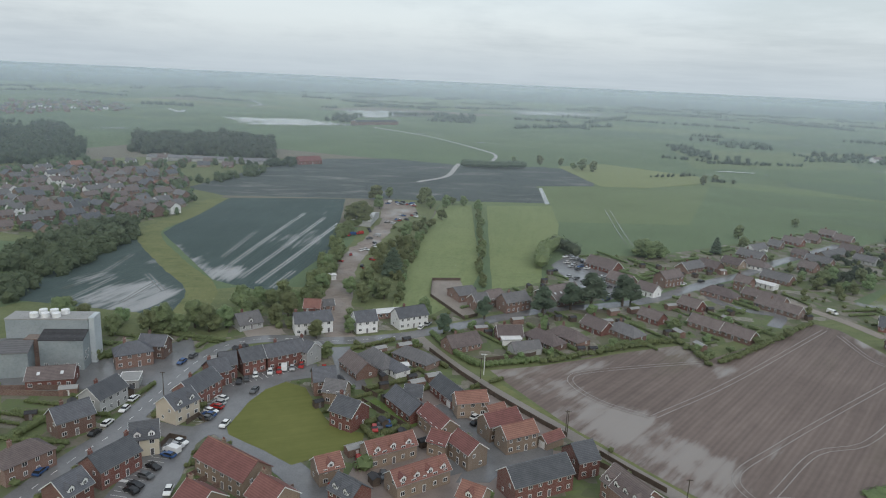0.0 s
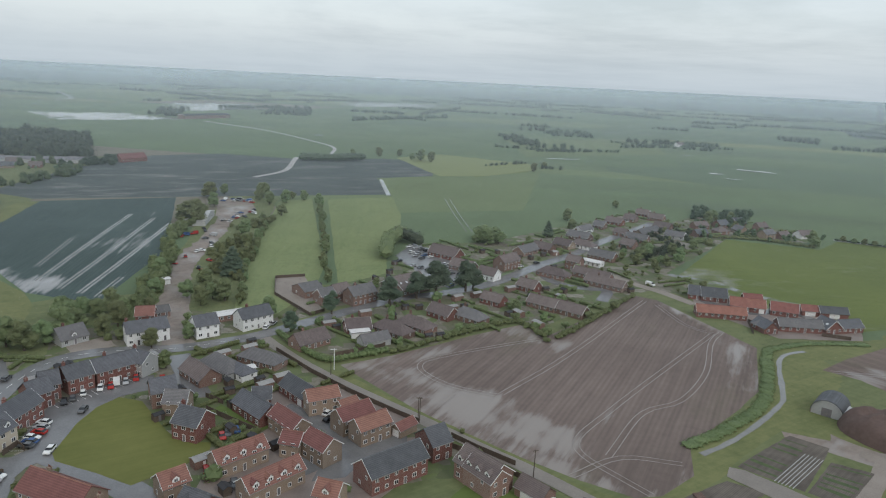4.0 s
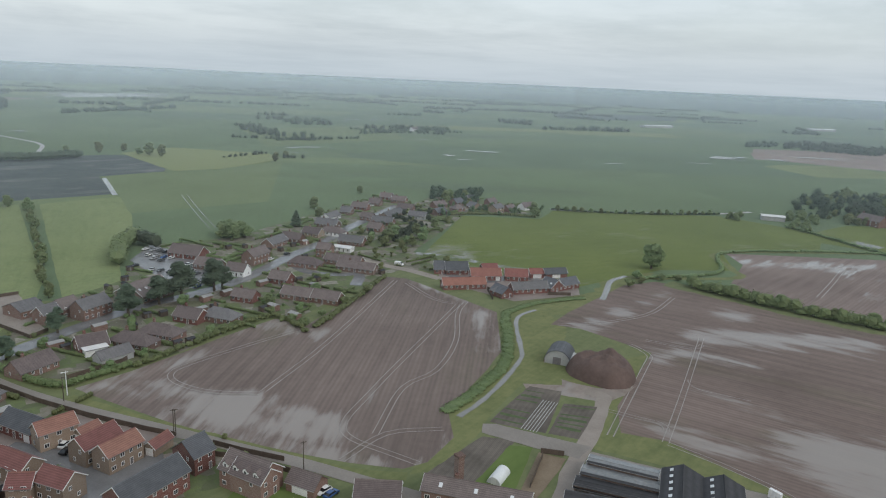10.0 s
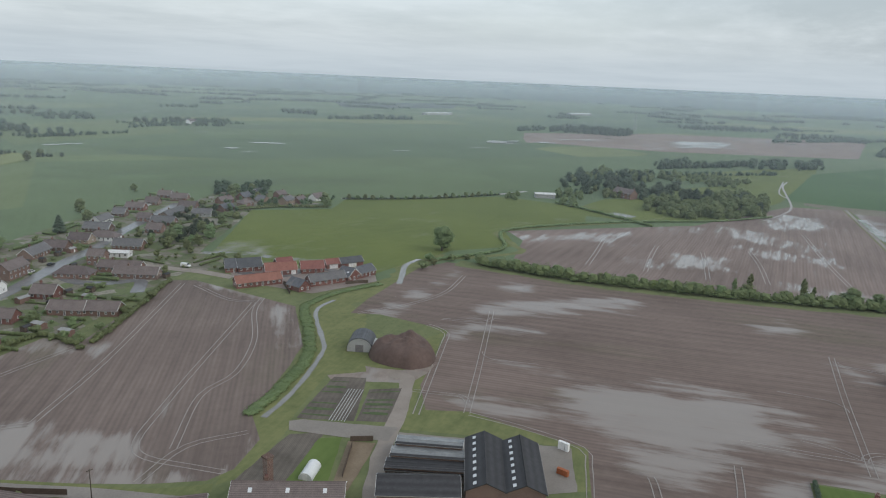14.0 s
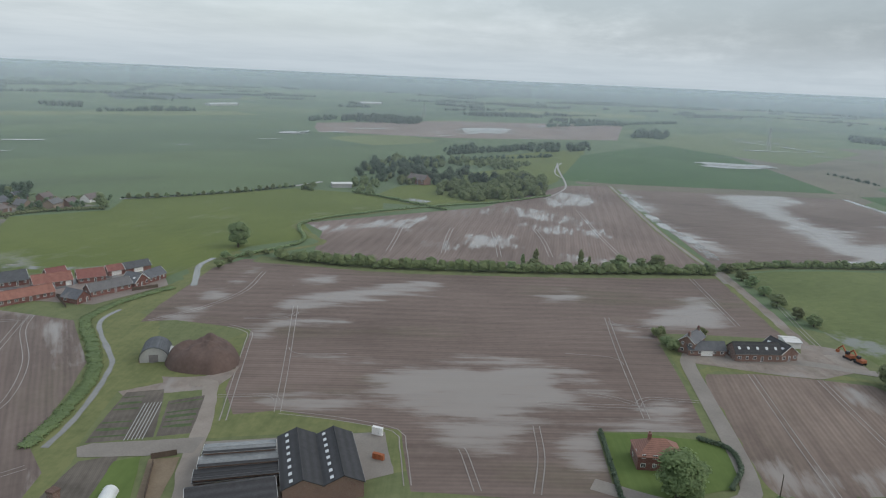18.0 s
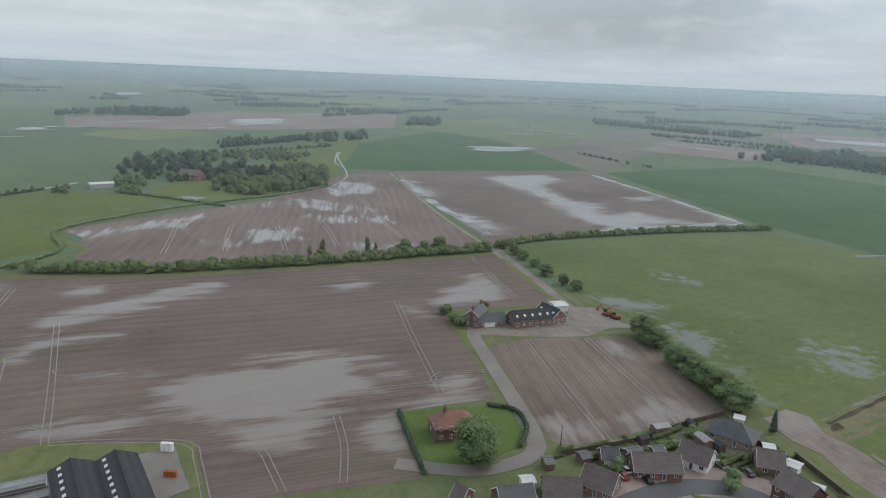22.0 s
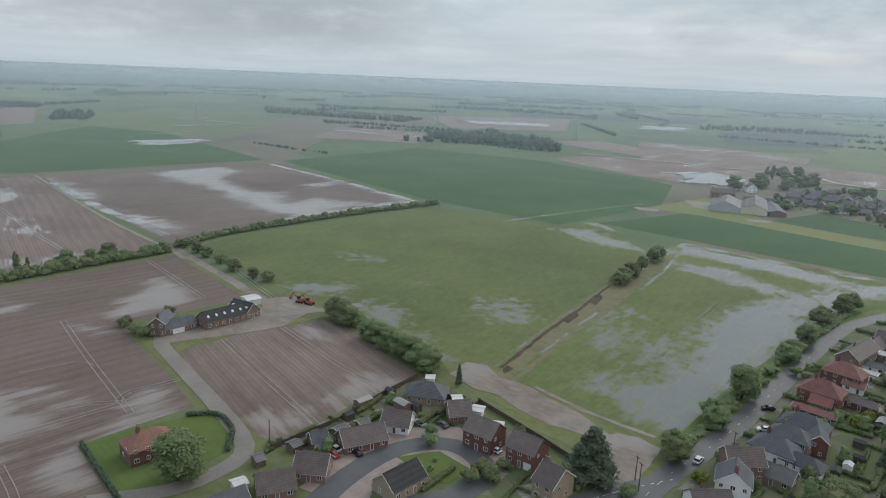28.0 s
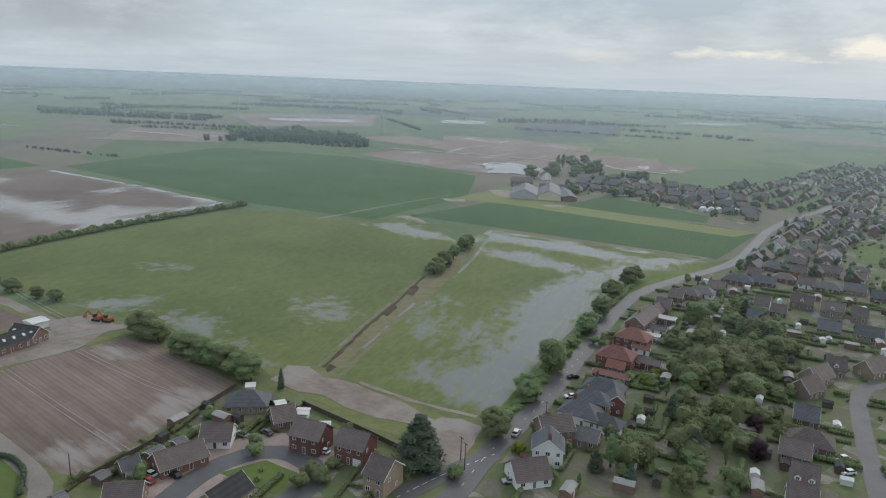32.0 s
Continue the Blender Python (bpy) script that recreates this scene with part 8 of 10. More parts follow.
def nissen_barn(p, turn, r=4.9, length=11):
    """An old shed under a curved sheet roof, with a pale end wall."""
    root = new("curved_barn", None)
    root.matrix_world = pose(p[0], p[1], 0, 0, 0, turn)
    arc = [(r * math.cos(radians(a)), 1.2 + r * 0.9 * math.sin(radians(a))) for a in range(0, 181, 10)]
    inner = [(x * 0.96, 1.2 + (z - 1.2) * 0.96) for x, z in arc]
    part("roof", mesh_of("roof", *prism(arc + inner[::-1], "y", 0, length), MAT["roof_slate"]), root)
    wall = [(-r * 0.95, 0), (r * 0.95, 0)] + inner
    part("end_wall", mesh_of("end_wall", *prism(wall, "y", 0.35, 0.55), MAT["wall_grey"]), root)
    part("end_wall", mesh_of("end_wall", *prism(wall, "y", length - 0.55, length - 0.35), MAT["wall_grey"]), root)
    for s in (-1, 1):
        part("side_wall", mesh_of("side_wall", *box(s * r * 0.97 - 0.12, 0.3, 0, s * r * 0.97 + 0.12, length - 0.3, 1.25), MAT["wall_dark"]), root)
    part("doorway", mesh_of("doorway", *box(-1.6, 0.28, 0, 1.4, 0.36, 2.8), MAT["door_dark"]), root)
    part("lean_to", mesh_of("lean_to", *prism([(r * 0.9, 0), (r + 2.2, 0), (r + 2.2, 1.9), (r * 0.9, 2.6)], "y", 1.5, length - 2), MAT["wall_grey"]), root)
    tagged(root, "old barn with a curved dark roof beside the heap", "barn")


nissen_barn((172.3, 169.6), ang([(172.3, 169.6), (184.8, 178.6)]) - 90)
def polytunnel(p, length, r, turn):
    sec = [(r * math.cos(radians(a)), r * math.sin(radians(a))) for a in range(0, 181, 15)]
    root = new("polytunnel", None)
    root.matrix_world = pose(p[0], p[1], 0.1, 0, 0, turn)
    part("cover", mesh_of("cover", *prism(sec, "y", 0, length), MAT["polythene"]), root)
    part("door_frame", mesh_of("door_frame", *box(-0.6, -0.1, 0, 0.6, 0, 2), MAT["white_paint"]), root)
    tagged(root, "small white polythene garden tunnel", "polytunnel")


polytunnel((103.3, 120.2), 7, 1.9, ang([(102.2, 120.5), (108.3, 123.8)]) - 90)
for i in range(6):
    a, b = Vector((128.6, 138.9)), Vector((147.9, 150))
    c = Vector((131.2, 135)) - a
    p = a + c * i / 5
    ribbon("cloche_row", [p, (p + p + b - a) / 2, p + b - a], 0.28, 0.2, MAT["fleece"], "grey fleece covered vegetable row", "fleece", kind="structure")


def stack(p):
    root = new("chimney_stack", None)
    root.location = (p[0], p[1], 0)
    part("shaft", mesh_of("shaft", *box(-0.9, -0.9, 0, 0.9, 0.9, 9), MAT["wall_dark"]), root)
    part("cap", mesh_of("cap", *box(-1.1, -1.1, 9, 1.1, 1.1, 9.5), MAT["wall_dark"]), root)
    tagged(root, "square dark brick chimney of the old works", "chimney")


stack((94.6, 123.6))


def pallet_stack(p, n, material, label):
    root = new("pallet_stack", None)
    root.location = (p[0], p[1], 0.1)
    for i in range(n):
        part("crate", mesh_of("crate", *box(-0.5, -0.5 + 1.1 * (i % 3), 0.8 * (i // 3), 0.5, 0.5 + 1.1 * (i % 3), 0.8 * (i // 3) + 0.75), MAT[material]), root)
    tagged(root, label, "crates")


pallet_stack((161.6, 77.2), 9, "white_paint", "stack of white crates on concrete")
pallet_stack((150.1, 71.2), 6, "rust", "stack of rusty orange boxes on concrete")

fence([(-1.2, 341.2), (-1.6, 314.3), (13.2, 283.4), (19.6, 288.7)], 1.5, label="dark rail fence round the riding arena")
fence([(-1.2, 341.2), (13.4, 343.5)], 1.5, label="dark rail fence round the riding arena")
# ---- farm and lone house ----
house((270.2, 1.7), (268.2, -4), 11, "brown", "slate", 2, ridge="y", chimney=2, label="brick farmhouse with grey slate roof and chimneys")
house((267.6, -2.2), (273.4, -15.7), 6, "brown", "slate", 1, chimney=0, garage="wide", name="outbuilding", category="outbuilding", label="slate-roofed farm garage with dark doors")
house((270, -19.2), (277.4, -35.5), 8, "brown", "black", 1, height=3.2, chimney=0, name="barn", category="barn", skylights=5, label="converted brick barn with roof lights")
house((277.4, -35.5), (282, -41.5), 11, "brown", "black", 1, height=3.2, ridge="y", chimney=0, name="barn", category="barn", skylights=3, label="converted brick barn with roof lights")
house((273, -18.6), (271, -20.1), 16, "brown", "black", 1, height=3.0, ridge="y", chimney=0, name="barn", category="barn", skylights=2, label="narrow wing of the converted barn")
house((294.9, -38.5), (296.8, -44.3), 7, "white", "white", 1, pitch=8, chimney=0, windows=False, name="shed", category="shed", label="open shed with a pale sheet roof")
house((174.8, 7.4), (178.6, -4.1), 8.5, "red", "pantile", 2, hip=True, height=4.2, label="brick house with a red hipped roof behind a tree")
for p in [(294, -61.1), (290.3, -64.3)]:
    root = new("digger", None)
    root.matrix_world = pose(p[0], p[1], 0.15, 0, 0, 40)
    tagged(root, "orange excavator standing on pale sand", "digger", "orange machines")
    part("track", mesh_of("track", *joined(box(-1.9, -1.3, 0, 1.9, -0.7, 0.8), box(-1.9, 0.7, 0, 1.9, 1.3, 0.8)), MAT["tyre"]), root)
    part("body", mesh_of("body", *box(-1.8, -1.2, 0.8, 1.0, 1.2, 1.9), MAT["rust"]), root)
    part("cab", mesh_of("cab", *box(-0.2, 0.1, 1.9, 1.1, 1.2, 3.0), MAT["car_glass"]), root)
    part("boom", mesh_of("boom", *prism([(0.8, 1.4), (1.4, 1.4), (3.6, 3.8), (5.4, 2.0), (5.6, 2.3), (3.6, 4.4)], "x", -0.25, 0.25), MAT["rust"]), root, pose(0, 0, 0, 0, 0, -90))
    part("bucket", mesh_of("bucket", *box(5.0, -0.6, 0.8, 5.9, 0.6, 1.9), MAT["rust"]), root)

# ---- bungalows and houses at the end ----
house((187.7, -71.6), (180.6, -82.1), 9, "buff", "slate", 1, hip=True, chimney=0)
house((169.6, -79.5), (168.2, -86.0), 8, "brown", "tile", 1, chimney=0)
house((172.0, -58.5), (167.3, -65.2), 8, "white", "tile", 1, chimney=0)
house((162.8, -45.4), (163.4, -57.8), 8, "red", "tile", 1, chimney=0)
house((167.8, -37.9), (168.2, -42.4), 5, "dark", "slate", 1, chimney=0, garage="wide", windows=False, name="garage", category="garage")
house((155.6, -29.9), (151.6, -37.2), 8.5, "brown", "tile", 1, chimney=0)
house((148.8, -20.4), (148.5, -29.5), 8, "brown", "tile", 1, chimney=0)
house((137.6, -50.6), (141.8, -60.7), 8, "buff", "black", 1, height=3.2, chimney=0)
house((157.5, -78.0), (149.6, -82.6), 8, "red", "tile", 2, chimney=0)
house((145.8, -85.3), (138.2, -89.4), 8, "red", "tile", 2, chimney=0, garage="front")
house((142.0, -10.5), (144.6, -18.6), 8.5, "dark", "slate", 1, chimney=0)
house((145.3, 2.2), (143.8, -0.5), 6, "red", "tile", 1, chimney=0)
house((171.1, -87.0), (169.0, -89.5), 4, "white", "white", 1, pitch=6, chimney=0, windows=False, name="annexe", category="annexe", label="low annexe with a white sheet roof")
house((159.4, -88.4), (157.9, -90.9), 4, "white", "white", 1, pitch=6, chimney=0, windows=False, name="annexe", category="annexe", label="low annexe with a white sheet roof")
house((153.5, -15.9), (154.2, -18.8), 3.5, "white", "white", 1, pitch=15, chimney=0, windows=False, name="conservatory", category="conservatory", label="white glazed conservatory with a pale roof")
house((196.5, -82.5), (195.3, -84.9), 3.2, "white", "white", 1, pitch=6, chimney=0, windows=False, name="annexe", category="annexe", label="low annexe with a white sheet roof")
house((179.2, -84.8), (178.5, -87.6), 3.2, "dark", "white", 1, pitch=6, chimney=0, windows=False, name="shed", category="shed", label="small garden shed with a white roof")
house((129.2, -83.7), (123.5, -85.9), 9, "buff", "tile", 2, chimney=1)
houses([(171.8, -46.2), (173.3, -49.9), (164.2, -22.5), (164.9, -24.8), (168, -32.7), (169.2, -35.3), (173.8, -53.4), (174.6, -56.2)], depth=3.5, wall="dark", roof="grey", floors=1, height=2.0, pitch=20, chimney=0, windows=False, name="shed", category="shed", label="small dark garden shed")
# along the road beside the meadow
house((106.8, -115.5), (103.1, -124.2), 9, "white", "tile", 1, chimney=1)
house((113.1, -127.2), (106.9, -132.7), 8, "white", "slate", 2, ridge="y", chimney=1, label="white rendered house with a brick front and slate roof")
house((117.5, -136.4), (113.4, -145), 8, "brown", "tile", 2, chimney=1)
house((116.5, -143.9), (107.6, -147.6), 6, "buff", "grey", 1, chimney=0)
house((126.8, -152.8), (115.2, -157.3), 8.5, "white", "slate", 1, hip=True, height=3.4)
house((118.8, -156.1), (108.7, -159.6), 6, "white", "slate", 1, hip=True, chimney=0)
house((131.4, -169.2), (119.6, -174.5), 8.5, "red", "slate", 2, hip=True)
house((127.8, -160.6), (117.4, -165.2), 7, "buff", "slate", 2, hip=True)
house((124.9, -173.9), (119.8, -168.3), 5, "red", "slate", 2, chimney=0)
house((140.7, -186.7), (129.1, -191.6), 4.5, "red", "pantile", 1, pitch=20, chimney=0, label="low wing with a bright red sheet roof")
house((147.0, -196.2), (135.2, -201.2), 9, "red", "pantile", 2, hip=True)
house((141.6, -195.4), (135.7, -198.1), 7, "buff", "orange", 1, chimney=0)
house((155.5, -218.0), (143.5, -222.4), 9, "red", "pantile", 2, hip=True)
house((147.8, -219.5), (141.7, -221.9), 4, "white", "pantile", 1, chimney=0)
house((141.2, -206.9), (130.0, -211.4), 4.2, "red", "tile", 1, pitch=28, chimney=0)
house((159.8, -242.5), (150.7, -246.3), 4.5, "white", "slate", 1, chimney=0, pitch=25)
house((153.4, -234.2), (147.4, -236.7), 4, "white", "flat", 1, chimney=0)
house((155.9, -238.3), (162.4, -258.7), 8, "brown", "tile", 2)
house((162.6, -258.2), (155.8, -260.9), 5, "dark", "flat", 1, chimney=0)
house((164.6, -261.9), (169.5, -276.3), 7, "brown", "tile", 1)
house((172.6, -270.6), (166.5, -272.8), 7.5, "buff", "tile", 1, height=3.0, pitch=45, chimney=0)
house((179.6, -292.4), (173.4, -294.4), 8, "brown", "tile", 1)
house((182.0, -300.3), (170.5, -304.0), 8, "brown", "tile", 1, hip=True, chimney=0)
house((179.1, -308.9), (167.7, -313.3), 8, "white", "grey", 1, hip=True)
house((177.3, -324.0), (169.7, -326.9), 8, "brown", "tile", 1)
house((182.4, -346.9), (167.9, -352.7), 8, "brown", "slate", 1, hip=True, chimney=0)
house((180.2, -369.8), (173.3, -372.4), 8, "brown", "tile", 1)
house((171.6, -357.8), (160.2, -362.2), 7, "dark", "slate", 1, chimney=0)
house((185.0, -394.9), (172.9, -399.2), 8, "buff", "grey", 1, hip=True)
house((164.2, -388.6), (158.0, -390.6), 7.5, "red", "tile", 2)
house((154.3, -375.2), (146.6, -378.2), 8, "white", "tile", 1, chimney=0)
house((168.5, -375.8), (157.8, -379.8), 7, "brown", "tile", 1, hip=True, chimney=0)
house((148.6, -316.2), (142.3, -318.0), 7.5, "white", "tile", 1, height=3.0, pitch=45, chimney=0)
house((141.6, -296.0), (135.5, -298.2), 7, "brown", "slate", 1, chimney=0)
house((140.3, -335.7), (130.9, -339.1), 7.5, "buff", "tile", 1, height=3.0, pitch=42, dormers=1)
house((139.3, -314.0), (133.3, -316.4), 7, "brown", "tile", 1, chimney=0)
house((126.5, -336.8), (117.5, -339.9), 7.5, "buff", "tile", 1, height=3.0, pitch=42, dormers=1)
house((114.0, -339.6), (107.9, -341.9), 7.5, "buff", "tile", 1, height=3.0, pitch=42, chimney=0)
house((135.2, -385.1), (125.6, -388.9), 8, "buff", "grey", 1, chimney=0)
house((160.2, -413.7), (150.0, -417.7), 8, "buff", "tile", 1)
house((143.9, -414.5), (136.0, -417.2), 7.5, "white", "tile", 1, chimney=0)
house((146.8, -375.9), (134.6, -380.7), 8, "brown", "grey", 1, hip=True)
house((120.9, -382.1), (114.9, -384.5), 8, "brown", "slate", 1, chimney=0)
house((115.6, -308.1), (107.4, -311.3), 8, "buff", "slate", 1, chimney=0)
house((102.9, -314.5), (93.3, -318.5), 8, "buff", "slate", 1, chimney=0)
house((86.6, -233.8), (85.3, -243.1), 7.5, "buff", "tile", 1, height=3.0, pitch=45, chimney=0)
house((89.3, -246.9), (87.9, -257.1), 7.5, "buff", "tile", 1, height=3.0, pitch=45, chimney=0)
house((93.3, -262.3), (87.2, -265.1), 8, "buff", "tile", 1, height=3.0, pitch=42, dormers=1, chimney=0)
house((80.5, -272.0), (78.6, -283.5), 7.5, "buff", "tile", 1, height=3.0, pitch=45, chimney=0)
house((81.8, -212.0), (75.6, -214.8), 8.5, "brown", "slate", 1, chimney=0)
house((76.4, -195.6), (65.0, -200.7), 8.5, "brown", "tile", 1, hip=True, chimney=0)
house((74.3, -186.7), (67.1, -189.7), 8, "buff", "tile", 1, chimney=1)
house((65.2, -173.4), (59.3, -176.0), 8, "buff", "tile", 1, height=3.0, pitch=45, dormers=2, chimney=0)
house((60.6, -161.4), (54.6, -164.3), 8, "white", "tile", 1, height=3.0, pitch=45, dormers=1, chimney=0)


# ---- villages farther off ----
def inside(q, P):
    c = False
    j = len(P) - 1
    for i in range(len(P)):
        if (P[i][1] > q[1]) != (P[j][1] > q[1]) and q[0] < (P[j][0] - P[i][0]) * (q[1] - P[i][1]) / (P[j][1] - P[i][1]) + P[i][0]:
            c = not c
        j = i
    return c


def village(P, step_x, step_y, turn, styles, seed, leafy=0.5, most=120, two=0.3, group=""):
    rnd = random.Random(seed)
    more = random.Random(seed + 100)
    cx, cy = sum(p[0] for p in P) / len(P), sum(p[1] for p in P) / len(P)
    R = max(math.hypot(p[0] - cx, p[1] - cy) for p in P)
    ux, uy = math.cos(radians(turn)), math.sin(radians(turn))
    n = 0
    for j in range(-int(R / step_y), int(R / step_y) + 1):
        for i in range(-int(R / step_x), int(R / step_x) + 1):
            a, b = i * step_x + rnd.uniform(-2, 2), j * step_y + rnd.uniform(-2, 2)
            x, y = cx + a * ux - b * uy, cy + a * uy + b * ux
            if not inside((x, y), P):
                continue
            if rnd.random() < leafy:
                far_tree((x + rnd.uniform(-6, 6), y + step_y * 0.45 + rnd.uniform(-3, 3)), rnd.uniform(3.5, 8.5))
            for k in range(2 if leafy > 0.75 else 1):
                far_tree((x + more.uniform(-8, 8), y - step_y * 0.4 + more.uniform(-3, 3)), more.uniform(3.0, 7.0))
            if rnd.random() < 0.08:
                continue
            n += 1
            if n > most or n % 5:
                far_house(x, y, rnd.uniform(8.5, 13), rnd.uniform(7, 9), turn + rnd.choice([0, 0, 0, 90]) + rnd.uniform(-8, 8), rnd.choice([0, 0, 1, 1, 2, 2, 3]), rnd.choice([4, 4, 4, 4, 5, 5, 5, 6, 6]), 4.9 if rnd.random() < two else 2.5, rnd)
                HOMES.append((x, y, 6))
                continue
            w, r = rnd.choice(styles)
            l = rnd.uniform(8.5, 13)
            tt = radians(turn + rnd.choice([0, 0, 0, 90]) + rnd.uniform(-8, 8))
            # the long side that carries the front looks towards the open fields
            d = Vector((math.cos(tt), math.sin(tt)))
            if -d.y * -x + d.x * -y > 0:
                d = -d
            house((x - d.x * l / 2, y - d.y * l / 2), (x + d.x * l / 2, y + d.y * l / 2), rnd.uniform(7, 9), w, r, 2 if rnd.random() < two else 1, hip=rnd.random() < 0.25, chimney=1 if rnd.random() < 0.5 else 0, near=False, group=group)


VS = [("brown", "tile"), ("dark", "tile"), ("brown", "grey"), ("buff", "tile"), ("brown", "tile"), ("brown", "slate"), ("red", "grey"), ("white", "grey"), ("dark", "grey"), ("brown", "pantile")]
village([(-262, 405), (-236, 395), (-215, 412), (-202, 450), (-187, 473), (-195, 548), (-227, 617), (-262, 670), (-351, 682), (-403, 633)], 15, 20, ang([(-236, 395), (-202, 444)]), VS, 3, 0.8, 150, 0.6, "houses of the western village")
village([(194, -375), (230, -513), (281, -871), (182, -580), (189, -529), (164, -449), (141, -463), (129, -426), (170, -402)], 12.5, 17, ang([(192, -378), (230, -513)]), VS, 5, 0.7, 60, 0.2, "houses along the far road")
village([(455, -459), (491, -630), (386, -665), (305, -626), (264, -537), (319, -554), (430, -553)], 15, 20, ang([(456, -585), (367, -644)]), VS, 6, 0.9, 40, 0.4, "houses of the far village")
village([(252, -560), (334, -971), (415, -1263), (291, -899), (251, -597)], 16, 20, ang([(253, -582), (291, -806)]), VS, 9, 0.9, 30, 0.3, "houses of the far village")
village([(-818, 1301), (-792, 1444), (-723, 1631), (-847, 1894), (-1087, 1989), (-1098, 1752)], 35, 50, 10, VS, 8, 0.9, 0, 0.5)
village([(-342, 676), (-267, 681), (-223, 720), (-198, 739), (-221, 799), (-311, 763), (-352, 720)], 24, 34, 10, VS, 14, 1.6, 0, 0.5)
village([(381, -674), (307, -641), (261, -599), (282, -742), (373, -1091), (436, -1165), (396, -890)], 19, 24, ang([(253, -582), (291, -806)]), VS, 18, 1.2, 24, 0.3, "houses of the far village")
village([(285, 431), (319, 425), (368, 405), (387, 428), (349, 473), (307, 461)], 20, 22, 10, VS, 10, 0.8, 14, 0.2)
house((442.4, -441.8), (424.5, -457.8), 42, "grey", "grey", 1, height=4.5, pitch=22, ridge="y", chimney=0, near=False, windows=False, name="barn", category="barn", label="large grey-roofed farm barn at the village edge")
house((424.3, -458.4), (409, -472.5), 62, "cream", "grey", 1, height=4.5, pitch=22, ridge="y", chimney=0, near=False, windows=False, name="barn", category="barn", skylights=8, label="large farm barn with pale strips in its roof")
house((408.6, -474), (400, -484), 50, "brown", "slate", 1, height=3.5, pitch=15, ridge="y", chimney=0, near=False, windows=False, name="barn", category="barn", skylights=6, label="low farm shed with pale roof lights")
house((497, -497), (484, -514), 9, "brown", "tile", 2, chimney=2, near=False, label="brick farmhouse behind the barns")
house((516, -563), (511.7, -572.3), 9, "white", "tile", 2, ridge="y", near=False, label="white far farmhouse among trees")
sheet("yard_barn", [(490, -458), (471.5, -476), (452, -470), (444, -442), (461.1, -440)], 0.1, MAT["gravel"], "pale yard in front of the barns", "yard")
sheet("hardstanding", [(470, -383), (456, -399), (446, -391), (456, -378)], 0.1, MAT["gravel"], "pale hardstanding at the field edge", "yard")
sheet("hardstanding", [(403, -443), (392, -458), (386, -450), (397, -438)], 0.1, MAT["gravel"], "pale hardstanding at the field edge", "yard")
for i in range(5):
    polytunnel(Vector((318, -556)) + (Vector((299, -575)) - Vector((318, -556))) * i / 4, 10, 3.5, 30 + 3 * i)
house((-179, 1489), (-97, 1571), 22, "dark", "black", 1, height=7, pitch=14, chimney=0, near=False, windows=False, name="barn", category="barn", label="long far black barn among flooded fields")
house((536, 310), (547, 296), 10, "grey", "white", 1, height=3.5, pitch=10, chimney=0, near=False, windows=False, name="shed", category="shed", label="long pale shed behind a hedge")
house((606, 268), (600, 248), 10, "brown", "tile", 2, chimney=2, near=False, label="large brick country house among trees")
house((1531, 1256), (1629, 1240), 20, "grey", "white", 1, height=5, pitch=10, chimney=0, near=False, windows=False, name="shed", category="shed", label="long far shed with a white roof")
house((2142, 1126), (2221, 1088), 24, "grey", "white", 1, height=5, pitch=10, chimney=0, near=False, windows=False, name="shed", category="shed", label="long far shed with a white roof")
house((728, 1161), (745, 1166), 9, "white", "tile", 2, near=False, label="white far farmhouse among trees")
house((-159, 785), (-137, 804), 12, "red", "pantile", 1, height=4, chimney=0, near=False, name="barn", category="barn", label="red-roofed brick farm barn")

tagged(new("far_houses", mesh_of("far_houses", FAR_V, FAR_F, [MAT[k] for k in FAR_MATS], FAR_S)), "many small far brick houses with tiled roofs", "houses", "", "stuff")

# ---- garden walls and fences ----
for q in ([(-0.8, 245.8), (10.6, 225.2), (22.2, 207.6), (34.7, 191.1), (40.8, 183.8)], [(48.3, 174.6), (54.1, 166.4), (61.8, 157)], [(-21.4, 201.1), (-11.6, 190.7), (-5.9, 184.9)], [(-16.7, 204.3), (-22.4, 210.1)], [(-69.9, 182.1), (-68, 187.1), (-65.3, 183.8)], [(-72.1, 169.2), (-71.7, 174.1), (-66.5, 172.7)], [(172.2, -27.5), (176.8, -37.7), (181.7, -48.9), (192.8, -64.8), (203.7, -82.5)], [(180.2, -93.8), (166, -97.3), (151.7, -100.6), (140.4, -102.8)], [(124.6, 125.7), (129.1, 121.1)], [(110.4, 114.1), (123.3, 123.6)], [(46.8, 168.8), (51.8, 163.9), (58.5, 154.9), (64.4, 145.5)], [(20.3, 238.3), (37.8, 244.5), (42.7, 249)], [(208.5, 244.9), (207.5, 256.5), (199.4, 241.6)], [(229.1, 235.8), (238.8, 229.7)], [(-18.3, 161.3), (-15.6, 163.4), (-8.4, 167.6)], [(9.2, 167.5), (16.4, 172.4)], [(186, -85.4), (177, -91.2), (179.9, -94.6)]):
    fence(q)
for q in ([(-59.9, 154.3), (-56.5, 158.9)], [(-56.8, 151.5), (-52.9, 156.8)], [(-53.1, 148.7), (-49.1, 153.8)], [(-37.2, 148.2), (-32.5, 151.8)], [(-133.7, 198.4), (-110.7, 201.4)], [(-131.8, 195.4), (-111.7, 196.5)]):
    fence(q, 1.8, "wall_dark", "dark brick garden wall", name="garden_wall")

